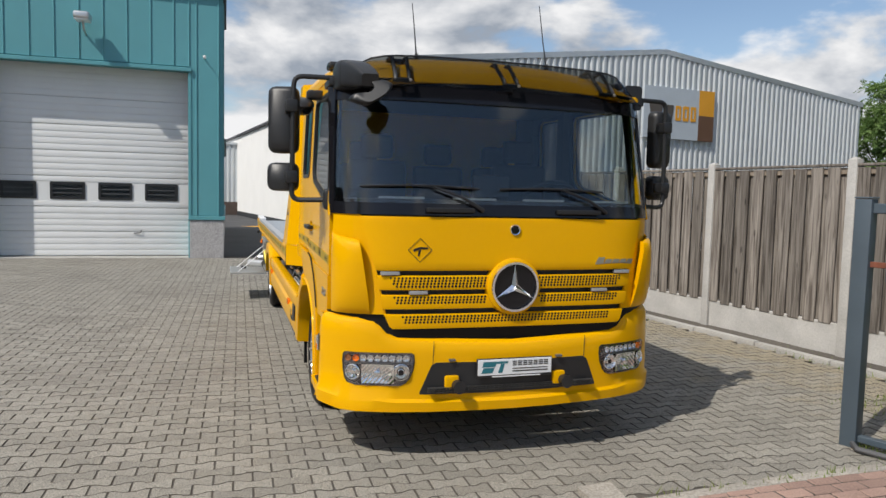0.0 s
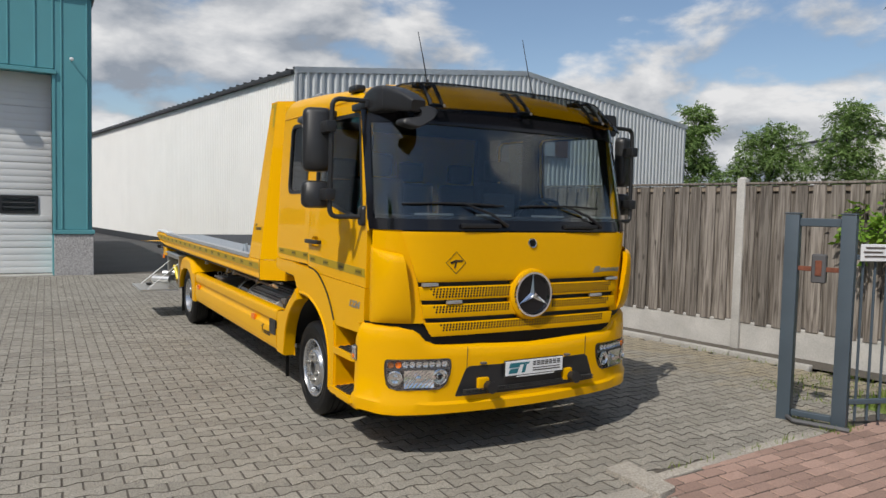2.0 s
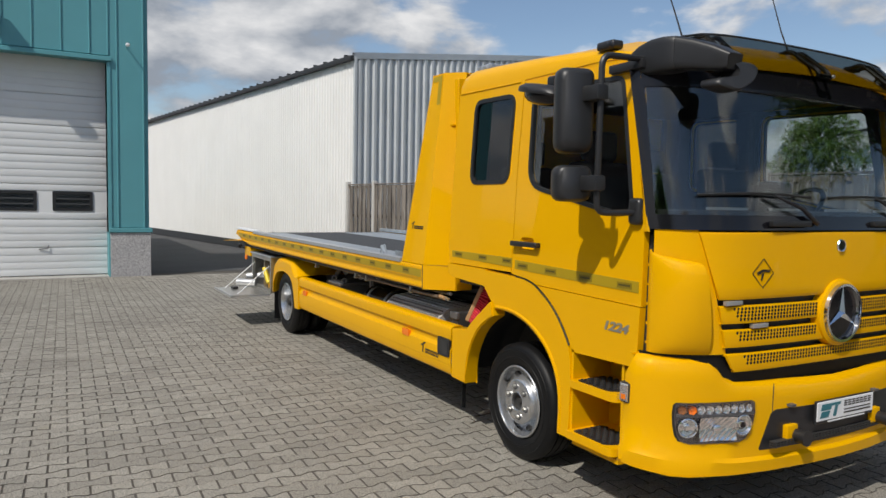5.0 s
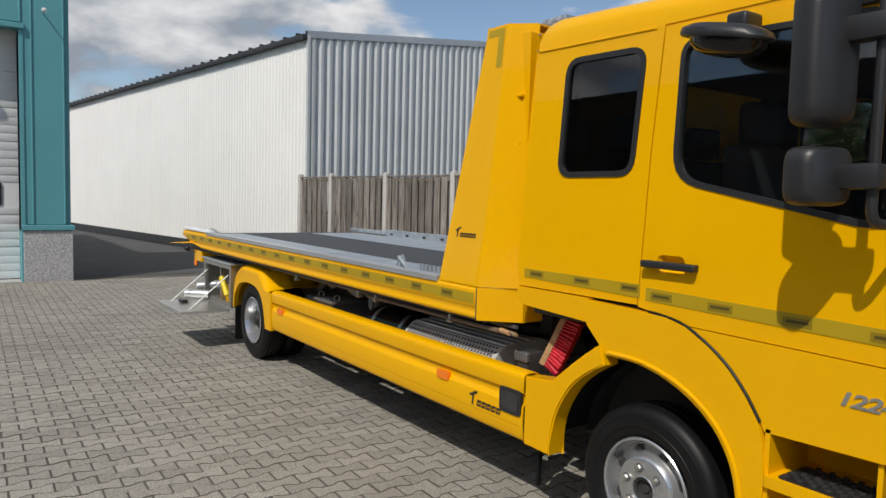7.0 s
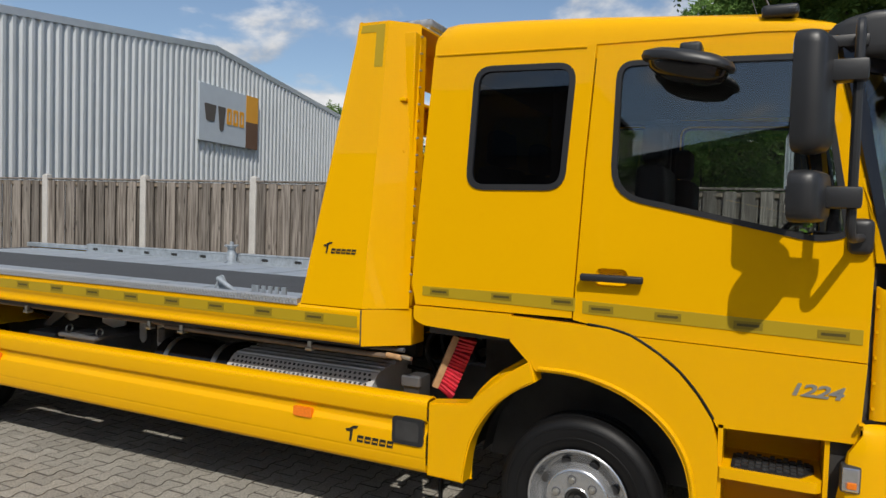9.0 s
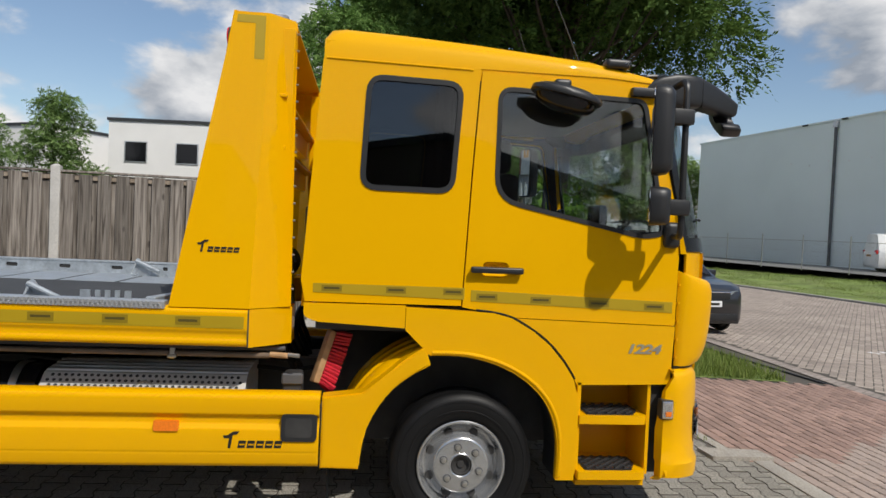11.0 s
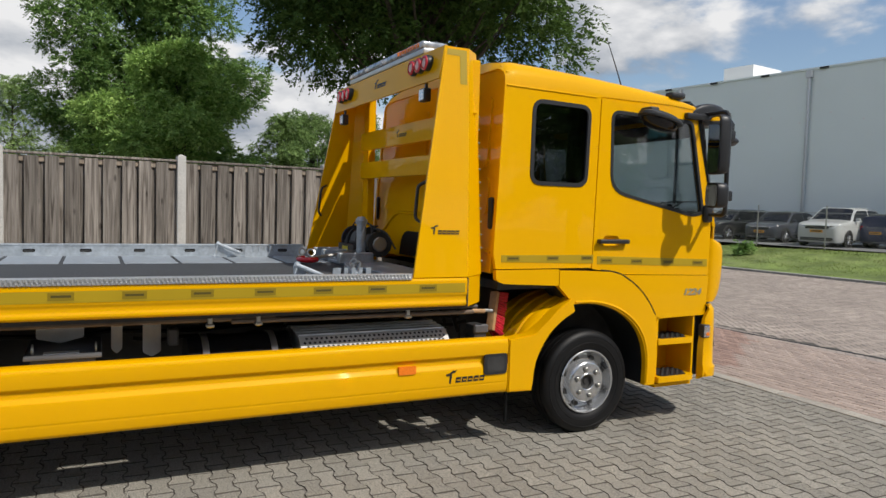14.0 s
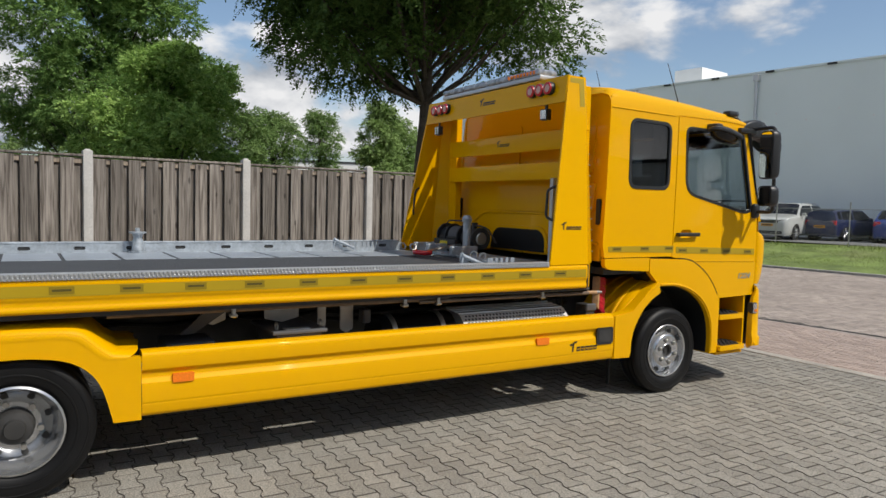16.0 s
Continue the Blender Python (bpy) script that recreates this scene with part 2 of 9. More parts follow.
PALEBRICK = mat("pale clay paver", (0.365, 0.288, 0.245), 0.85, vary=0.0, grain=0.7, grain_scale=120, rnd=0.16, stain=0.3,
                stain_scale=0.8, stain_col=(0.26, 0.20, 0.165), island=True)
JOINT = mat("joint sand", (0.092, 0.081, 0.068), 0.95, vary=0.25, scale=0.8, grain=0.8, grain_scale=90)
ROADCLINKER = mat("grey road clinker", (0.345, 0.290, 0.250), 0.87, vary=0.12, scale=0.7, grain=0.7, grain_scale=120, rnd=0.2, stain=0.35, stain_scale=0.5,
                  stain_col=(0.25, 0.21, 0.18), island=True)
KERBSTONE = mat("worn kerb concrete", (0.37, 0.34, 0.295), 0.88, vary=0.12, scale=2.5, grain=1.0, grain_scale=90, stain=0.5, stain_scale=1.8,
                stain_col=(0.19, 0.17, 0.145))
ASPHALT = mat("old asphalt", (0.055, 0.055, 0.057), 0.9, vary=0.2, scale=0.6, grain=0.8, grain_scale=110)
CONCRETE = mat("concrete", (0.40, 0.385, 0.36), 0.88, vary=0.12, scale=2.5, grain=0.5, grain_scale=70, stain=0.45, stain_scale=1.8,
               stain_col=(0.24, 0.235, 0.20))
TEAL = mat("teal coated steel", (0.100, 0.315, 0.355), 0.5, vary=0.05, scale=0.9, stain=0.2, stain_scale=1.1, stain_col=(0.11, 0.29, 0.325))
DOORWHITE = mat("white door skin", (0.74, 0.75, 0.75), 0.5, vary=0.03, scale=1.2, stain=0.25, stain_scale=0.9, stain_col=(0.62, 0.62, 0.59))
GRANITE = mat("pebble dash", (0.40, 0.39, 0.39), 0.8, vary=0.5, scale=70, grain=1.0, grain_scale=55)
WHITESHEET = mat("white sheet cladding", (0.80, 0.79, 0.765), 0.6, vary=0.025, scale=0.7, stain=0.12, stain_scale=0.5, stain_col=(0.66, 0.65, 0.60))
GREYSHEET = mat("light grey corrugated steel", (0.56, 0.585, 0.60), 0.45, metal=0.15, vary=0.05, scale=0.8)
DARKTRIM = mat("dark trim", (0.03, 0.032, 0.035), 0.6, vary=0.1)
GREYWALL = mat("grey composite wall", (0.78, 0.84, 0.84), 0.7, vary=0.03, scale=0.3, stain=0.15, stain_scale=0.3, stain_col=(0.74, 0.80, 0.805))


def wood(name, c1, c2, rnd):
    """Weathered board: streaks along its length, knots and a tone of its own."""
    m = bpy.data.materials.new(name)
    m.use_nodes = True
    nt = m.node_tree
    n, l = nt.nodes.new, nt.links.new
    b = nt.nodes["Principled BSDF"]; b.inputs["Roughness"].default_value = 0.88; b.inputs["Specular IOR Level"].default_value = 0.25
    g = n("ShaderNodeNewGeometry"); oi = n("ShaderNodeObjectInfo")
    mp = n("ShaderNodeMapping"); mp.inputs["Scale"].default_value = (34, 34, 1.6)
    off = n("ShaderNodeVectorMath"); off.operation = "ADD"
    sh = n("ShaderNodeMath"); sh.operation = "MULTIPLY"; sh.inputs[1].default_value = 37.0
    l(oi.outputs["Random"], sh.inputs[0]); l(g.outputs["Position"], off.inputs[0]); l(sh.outputs[0], off.inputs[1])
    l(off.outputs[0], mp.inputs[0])
    t = n("ShaderNodeTexNoise"); t.inputs["Scale"].default_value = 1.0; t.inputs["Detail"].default_value = 6; t.inputs["Distortion"].default_value = 0.8
    l(mp.outputs[0], t.inputs["Vector"])
    r = n("ShaderNodeValToRGB")
    r.color_ramp.elements[0].position, r.color_ramp.elements[0].color = 0.34, (*c1, 1)
    r.color_ramp.elements[1].position, r.color_ramp.elements[1].color = 0.66, (*c2, 1)
    l(t.outputs["Fac"], r.inputs[0])
    kn = n("ShaderNodeTexVoronoi"); kn.inputs["Scale"].default_value = 1.0
    mk = n("ShaderNodeMapping"); mk.inputs["Scale"].default_value = (7, 7, 2.6)
    l(off.outputs[0], mk.inputs[0]); l(mk.outputs[0], kn.inputs["Vector"])
    kr = n("ShaderNodeMapRange"); kr.inputs["From Min"].default_value = 0.07; kr.inputs["From Max"].default_value = 0.15
    kr.inputs["To Min"].default_value = 0.45; kr.inputs["To Max"].default_value = 1.0
    l(kn.outputs["Distance"], kr.inputs["Value"])
    rr = n("ShaderNodeMapRange"); rr.inputs["To Min"].default_value = 1 - rnd; rr.inputs["To Max"].default_value = 1 + rnd
    l(oi.outputs["Random"], rr.inputs["Value"])
    mu = n("ShaderNodeMath"); mu.operation = "MULTIPLY"; l(kr.outputs[0], mu.inputs[0]); l(rr.outputs[0], mu.inputs[1])
    h = n("ShaderNodeHueSaturation"); l(mu.outputs[0], h.inputs["Value"]); l(r.outputs[0], h.inputs["Color"])
    l(h.outputs[0], b.inputs["Base Color"])
    bp = n("ShaderNodeBump"); bp.inputs["Strength"].default_value = 0.3; bp.inputs["Distance"].default_value = 0.004
    l(t.outputs["Fac"], bp.inputs["Height"]); l(bp.outputs[0], b.inputs["Normal"])
    return m


FENCEWOOD = wood("weathered fence board", (0.095, 0.080, 0.068), (0.30, 0.268, 0.236), 0.30)
RAILWOOD = wood("paler sheltered rail", (0.22, 0.18, 0.14), (0.34, 0.28, 0.22), 0.15)
POSTCONC = mat("concrete fence post", (0.47, 0.455, 0.43), 0.85, vary=0.12, scale=3, grain=0.4, grain_scale=80)
GATE = mat("slate grey powder coat", (0.068, 0.092, 0.115), 0.45, vary=0.08, scale=4)
RUST = mat("rusty lock strap", (0.17, 0.055, 0.03), 0.7, vary=0.3, scale=20)
SIGNWHITE = mat("white sign", (0.76, 0.77, 0.78), 0.45, vary=0.02)
SIGNORANGE = mat("ochre sign", (0.72, 0.33, 0.02), 0.45, vary=0.02)
SIGNBROWN = mat("brown sign", (0.13, 0.065, 0.035), 0.45, vary=0.03)
SIGNGREY = mat("dark grey lettering", (0.09, 0.075, 0.065), 0.45, vary=0.0)
SIGNSILVER = mat("silver sign board", (0.47, 0.52, 0.57), 0.45, vary=0.03)
BARK = mat("bark", (0.075, 0.06, 0.045), 0.9, vary=0.3, scale=8, grain=0.8, grain_scale=30)
LIGHTASPHALT = mat("grey asphalt", (0.17, 0.17, 0.168), 0.9, vary=0.12, scale=0.5, grain=0.6, grain_scale=60)
GRASSGROUND = mat("grass turf", (0.150, 0.205, 0.050), 0.95, vary=0.4, scale=0.9, grain=1.0, grain_scale=14, stain=0.5, stain_scale=0.35,
                  stain_col=(0.27, 0.25, 0.12))
BRICKDARK = mat("dark brick", (0.085, 0.06, 0.05), 0.85, vary=0.2, scale=4)


def leaf_mat(name, c1, c2):
    m = bpy.data.materials.new(name)
    m.use_nodes = True
    nt = m.node_tree
    nt.nodes.clear()
    n, l = nt.nodes.new, nt.links.new
    o = n("ShaderNodeOutputMaterial"); d = n("ShaderNodeBsdfDiffuse"); t = n("ShaderNodeBsdfTranslucent")
    gl = n("ShaderNodeBsdfGlossy"); gl.inputs["Roughness"].default_value = 0.6
    g = n("ShaderNodeNewGeometry"); r = n("ShaderNodeValToRGB")
    r.color_ramp.elements[0].color = (*c1, 1); r.color_ramp.elements[1].color = (*c2, 1)
    l(g.outputs["Random Per Island"], r.inputs[0])
    l(r.outputs[0], d.inputs["Color"]); l(r.outputs[0], t.inputs["Color"])
    m1 = n("ShaderNodeMixShader"); m1.inputs[0].default_value = 0.30
    l(d.outputs[0], m1.inputs[1]); l(t.outputs[0], m1.inputs[2])
    m2 = n("ShaderNodeMixShader"); m2.inputs[0].default_value = 0.015
    l(m1.outputs[0], m2.inputs[1]); l(gl.outputs[0], m2.inputs[2])
    l(m2.outputs[0], o.inputs["Surface"])
    return m


LEAF_ASH = leaf_mat("ash leaves", (0.050, 0.100, 0.022), (0.115, 0.190, 0.042))
LEAF_MID = leaf_mat("broad tree leaves", (0.08, 0.165, 0.042), (0.25, 0.385, 0.105))
LEAF_NEAR = leaf_mat("fresh ash leaves", (0.17, 0.30, 0.07), (0.44, 0.60, 0.17))
LEAF_FAR = leaf_mat("tree leaves", (0.115, 0.22, 0.055), (0.26, 0.41, 0.11))
LEAF_ROW = leaf_mat("row tree leaves", (0.12, 0.20, 0.06), (0.25, 0.36, 0.12))
LEAF_LIGHT = leaf_mat("airy leaves", (0.18, 0.27, 0.085), (0.33, 0.45, 0.16))
LEAF_LIME = leaf_mat("light green leaves", (0.10, 0.22, 0.02), (0.22, 0.36, 0.05))
GRASSBLADE = leaf_mat("grass blades", (0.13, 0.20, 0.035), (0.27, 0.32, 0.09))


def brick_road(name, c1, c2, cm, bw, bh, rot=45):
    m = bpy.data.materials.new(name)
    m.use_nodes = True
    nt = m.node_tree
    n, l = nt.nodes.new, nt.links.new
    b = nt.nodes["Principled BSDF"]; b.inputs["Roughness"].default_value = 0.88
    g = n("ShaderNodeNewGeometry"); mp = n("ShaderNodeMapping"); mp.inputs["Rotation"].default_value = (0, 0, radians(rot))
    l(g.outputs["Position"], mp.inputs[0])
    t = n("ShaderNodeTexBrick"); t.inputs["Scale"].default_value = 1.0
    t.inputs["Brick Width"].default_value = bw; t.inputs["Row Height"].default_value = bh
    t.inputs["Mortar Size"].default_value = 0.007; t.inputs["Bias"].default_value = 0.0
    t.inputs["Color1"].default_value = (*c1, 1); t.inputs["Color2"].default_value = (*c2, 1); t.inputs["Mortar"].default_value = (*cm, 1)
    l(mp.outputs[0], t.inputs["Vector"])
    ns = n("ShaderNodeTexNoise"); ns.inputs["Scale"].default_value = 0.5; ns.inputs["Detail"].default_value = 6
    l(g.outputs["Position"], ns.inputs["Vector"])
    r = n("ShaderNodeMapRange"); r.inputs["From Min"].default_value = 0.3; r.inputs["From Max"].default_value = 0.7
    r.inputs["To Min"].default_value = 0.8; r.inputs["To Max"].default_value = 1.2
    l(ns.outputs["Fac"], r.inputs["Value"])
    h = n("ShaderNodeHueSaturation"); l(r.outputs[0], h.inputs["Value"]); l(t.outputs["Color"], h.inputs["Color"])
    l(h.outputs[0], b.inputs["Base Color"])
    bp = n("ShaderNodeBump"); bp.inputs["Strength"].default_value = 0.5; bp.inputs["Distance"].default_value = 0.008; bp.invert = True
    l(t.outputs["Fac"], bp.inputs["Height"]); l(bp.outputs[0], b.inputs["Normal"])
    return m


ROADBRICK = brick_road("road clinker", (0.30, 0.255, 0.225), (0.37, 0.315, 0.28), (0.205, 0.175, 0.152), 0.21, 0.105, 52)
PATHBRICK = brick_road("pale clinker", (0.33, 0.28, 0.245), (0.40, 0.335, 0.295), (0.18, 0.155, 0.135), 0.21, 0.105, 7.5)

# ---- building helpers ----
def finish(bm, name, material, smooth=35, recalc=True):
    if recalc:
        bmesh.ops.recalc_face_normals(bm, faces=bm.faces[:])
    me = bpy.data.meshes.new(name)
    bm.to_mesh(me)
    bm.free()
    me.materials.append(material)
    if smooth:
        me.polygons.foreach_set("use_smooth", [True] * len(me.polygons))
        me.set_sharp_from_angle(angle=radians(smooth))
    return me


def part(name, bm, material, parent=None, label="", smooth=35, recalc=True):
    """One mesh object, at top level or under a thing or a part."""
    ob = new(name, finish(bm, name, material, smooth, recalc))
    if parent is not None:
        ob.parent = parent
    if label:
        tagged(ob, label)
    return ob


def thing(name, label, category, group="", kind="", at=(0, 0, 0), rz=0.0):
    ob = new(name)
    ob.empty_display_size = 0.1
    ob.matrix_world = pose(*at, 0, 0, rz)
    return tagged(ob, label, category, group, kind)


def raw(name, verts, faces, material, parent=None, label="", smooth=0):
    me = bpy.data.meshes.new(name)
    me.from_pydata(verts, [], faces)
    me.update()
    me.materials.append(material)
    if smooth:
        me.polygons.foreach_set("use_smooth", [True] * len(me.polygons))
        me.set_sharp_from_angle(angle=radians(smooth))
    ob = new(name, me)
    if parent is not None:
        ob.parent = parent
    if label:
        tagged(ob, label)
    return ob


def B():
    return bmesh.new()


def box(bm, x0, x1, y0, y1, z0, z1, bevel=0.0, seg=2, m=None):
    vs = [bm.verts.new((x, y, z)) for x in (x0, x1) for y in (y0, y1) for z in (z0, z1)]
    fs = [bm.faces.new([vs[i] for i in q]) for q in ((0, 1, 3, 2), (4, 6, 7, 5), (0, 4, 5, 1), (2, 3, 7, 6), (0, 2, 6, 4), (1, 5, 7, 3))]
    if bevel:
        es = {e for f in fs for e in f.edges}
        r = bmesh.ops.bevel(bm, geom=list(es), offset=bevel, segments=seg, profile=0.6, affect="EDGES")
        vs = list({v for f in r["faces"] for v in f.verts} | {v for v in vs if v.is_valid})
    if m is not None:
        bmesh.ops.transform(bm, matrix=m, verts=[v for v in vs if v.is_valid])
    return bm


def ring_frame(d):
    d = Vector(d).normalized()
    a = d.orthogonal().normalized()
    return a, d.cross(a).normalized()


def cyl(bm, p0, p1, r0, r1=None, seg=16, cap=True):
    r1 = r0 if r1 is None else r1
    p0, p1 = Vector(p0), Vector(p1)
    a, b = ring_frame(p1 - p0)
    rings = []
    for p, r in ((p0, r0), (p1, r1)):
        rings.append([bm.verts.new(p + (a * math.cos(t) + b * math.sin(t)) * r) for t in (2 * math.pi * i / seg for i in range(seg))])
    for i in range(seg):
        j = (i + 1) % seg
        bm.faces.new((rings[0][i], rings[0][j], rings[1][j], rings[1][i]))
    if cap:
        bm.faces.new(rings[0][::-1]); bm.faces.new(rings[1])
    return bm


def tube(bm, pts, r, seg=10, cap=True):
    """A round bar along a line of points."""
    pts = [Vector(p) for p in pts]
    n = len(pts)
    rings = []
    a = None
    for i, p in enumerate(pts):
        d = (pts[min(i + 1, n - 1)] - pts[max(i - 1, 0)]).normalized()
        a = (a - d * a.dot(d)).normalized() if a else d.orthogonal().normalized()
        b = d.cross(a)
        rr = r[i] if isinstance(r, (list, tuple)) else r
        rings.append([bm.verts.new(p + (a * math.cos(t) + b * math.sin(t)) * rr) for t in (2 * math.pi * k / seg for k in range(seg))])
    for q, w in zip(rings, rings[1:]):
        for k in range(seg):
            bm.faces.new((q[k], q[(k + 1) % seg], w[(k + 1) % seg], w[k]))
    if cap:
        bm.faces.new(rings[0][::-1]); bm.faces.new(rings[-1])
    return bm


def bend(pts, r=0.05, k=5):
    """Rounds the corners of a line of points."""
    pts = [Vector(p) for p in pts]
    out = [pts[0]]
    for a, b, c in zip(pts, pts[1:], pts[2:]):
        p, q = b + (a - b).normalized() * min(r, (a - b).length / 2), b + (c - b).normalized() * min(r, (c - b).length / 2)
        for i in range(k + 1):
            t = i / k
            out.append(p * (1 - t) ** 2 + b * 2 * t * (1 - t) + q * t * t)
    return out + [pts[-1]]


def round2(pts, r, k=4):
    """Rounds the corners of a closed 2D outline; r: one radius or one for each corner."""
    out = []
    n = len(pts)
    for i in range(n):
        a, b, c = (Vector((*pts[j % n], 0)) for j in (i - 1, i, i + 1))
        rr = r[i] if isinstance(r, (list, tuple)) else r
        if rr <= 0:
            out.append((b.x, b.y)); continue
        p = b + (a - b).normalized() * min(rr, (a - b).length * 0.49)
        q = b + (c - b).normalized() * min(rr, (c - b).length * 0.49)
        for s in range(k + 1):
            t = s / k
            w = p * (1 - t) ** 2 + b * 2 * t * (1 - t) + q * t * t
            out.append((w.x, w.y))
    return out


def plate(bm, outline, to3d, d0, d1, holes=()):
    """A plate of any outline with holes through it: to3d(a, b, depth) places it in space."""
    loops = [outline, *holes]
    layers = []
    for d in (d0, d1):
        edges, rings = [], []
        for lp in loops:
            vs = [bm.verts.new(to3d(a, b, d)) for a, b in lp]
            rings.append(vs)
            edges += [bm.edges.new((vs[i], vs[(i + 1) % len(vs)])) for i in range(len(vs))]
        if holes or len(outline) > 4:
            bmesh.ops.triangle_fill(bm, use_beauty=True, use_dissolve=False, edges=edges)
        else:
            bm.faces.new(rings[0])
        layers.append(rings)
    for r0, r1 in zip(*layers):
        for i in range(len(r0)):
            j = (i + 1) % len(r0)
            bm.faces.new((r0[i], r0[j], r1[j], r1[i]))
    return bm


def sheet(bm, rows, closed=False):
    """A skin through rows of points."""
    vr = [[bm.verts.new(p) for p in r] for r in rows]
    for a, b in zip(vr, vr[1:]):
        n = len(a)
        for i in range(n if closed else n - 1):
            bm.faces.new((a[i], a[(i + 1) % n], b[(i + 1) % n], b[i]))
    return bm


def solid(bm, t):
    """Gives a skin thickness."""
    bmesh.ops.recalc_face_normals(bm, faces=bm.faces[:])
    bmesh.ops.solidify(bm, geom=bm.faces[:], thickness=t)
    return bm


def lathe(bm, prof, centre, axis=(1, 0, 0), seg=32, closed=False):
    """Turns a profile of (radius, along) about an axis."""
    c, d = Vector(centre), Vector(axis).normalized()
    a, b = ring_frame(d)
    rows = []
    for r, h in prof:
        rows.append([c + d * h + (a * math.cos(t) + b * math.sin(t)) * r for t in (2 * math.pi * i / seg for i in range(seg))])
    if closed:
        rows.append(rows[0])
    sheet(bm, rows, closed=True)
    bmesh.ops.remove_doubles(bm, verts=bm.verts[:], dist=1e-5)
    return bm


def text_mesh(body, size, to3d, depth=0.002, shear=0.0, bold=0.0, space=1.0):
    """Lettering in the built-in font as a bmesh; to3d(a, b, d)."""
    cu = bpy.data.curves.new("lettering", "FONT")
    cu.body, cu.size, cu.extrude, cu.shear = body, size, depth, shear
    cu.offset, cu.space_character = bold, space
    cu.align_x, cu.align_y = "CENTER", "CENTER"
    ob = bpy.data.objects.new("lettering", cu)
    scene.collection.objects.link(ob)
    me = bpy.data.meshes.new_from_object(ob.evaluated_get(bpy.context.evaluated_depsgraph_get()))
    bm = bmesh.new()
    bm.from_mesh(me)
    bpy.data.objects.remove(ob)
    for v in bm.verts:
        v.co = Vector(to3d(v.co.x, v.co.y, v.co.z + depth))
    return bm

# ---- the setting ----
TURN = radians(7.5)
EX, EY = Vector((math.cos(TURN), math.sin(TURN), 0)), Vector((-math.sin(TURN), math.cos(TURN), 0))


def W(s, t, z=0.0):
    """A place by the axes of the street and the sheds, which stand turned against the truck."""
    return EX * s + EY * t + Vector((0, 0, z))


def st(x, y):
    return x * EX.x + y * EX.y, x * EY.x + y * EY.y


PROFILE = ((-400, 0.43), (-18.9, 0.43), (-17.6, 0.38), (-15.4, 0.10), (-13.4, -0.12), (-12.95, -0.17), (-12.85, -0.245), (-4.0, -0.25), (3.3, 0.0), (400, 0.0))


def ground_z(x, y):
    if y > 3.55:
        return 0.0
    t = st(x, y)[1] + 0.1305 * x - 0.15
    for (a, za), (b, zb) in zip(PROFILE, PROFILE[1:]):
        if a <= t <= b:
            return za + (zb - za) * (t - a) / (b - a)
    return 0.0


def patch(name, material, x0, x1, y0, y1, nx, ny, lift, label, category, kind="structure"):
    xs = [x0 + (x1 - x0) * i / nx for i in range(nx + 1)]
    ys = [y0 + (y1 - y0) * i / ny for i in range(ny + 1)]
    vs = [(x, y, ground_z(x, y) + lift) for y in ys for x in xs]
    fs = [(j * (nx + 1) + i, j * (nx + 1) + i + 1, (j + 1) * (nx + 1) + i + 1, (j + 1) * (nx + 1) + i) for j in range(ny) for i in range(nx)]
    return tagged(raw(name, vs, fs, material, smooth=60), label, category, kind=kind)


def ground():
    # one sheet to the horizon, finer near the street
    xs = [-900, -300, -90, -40, -20, -10, 0, 10, 20, 30, 45, 70, 120, 300, 900]
    ys = [-900, -300, -120, -60, -40, -30, -25] + [-24 + 0.75 * i for i in range(38)] + [5, 8, 12, 20, 40, 80, 200, 900]
    vs = [(x, y, ground_z(x, y) - 0.022) for y in ys for x in xs]
    n = len(xs)
    fs = [(j * n + i, j * n + i + 1, (j + 1) * n + i + 1, (j + 1) * n + i) for j in range(len(ys) - 1) for i in range(n - 1)]
    tagged(raw("ground", vs, fs, JOINT, smooth=60), "sandy grey ground under the yard and street", "ground", kind="structure")


ground()
patch("road", ROADBRICK, -60, 80, -14.0, 0.25, 70, 40, -0.006, "brick paved road of grey and reddish clinkers", "road")
patch("pavement", PATHBRICK, -60, -4.9, 0.25, 3.42, 40, 8, -0.006, "pale brick pavement strip beside the road", "pavement")
patch("asphalt", ASPHALT, -0.2, 60, 19.2, 80, 10, 10, -0.012, "dark worn asphalt lane behind the workshop", "asphalt")


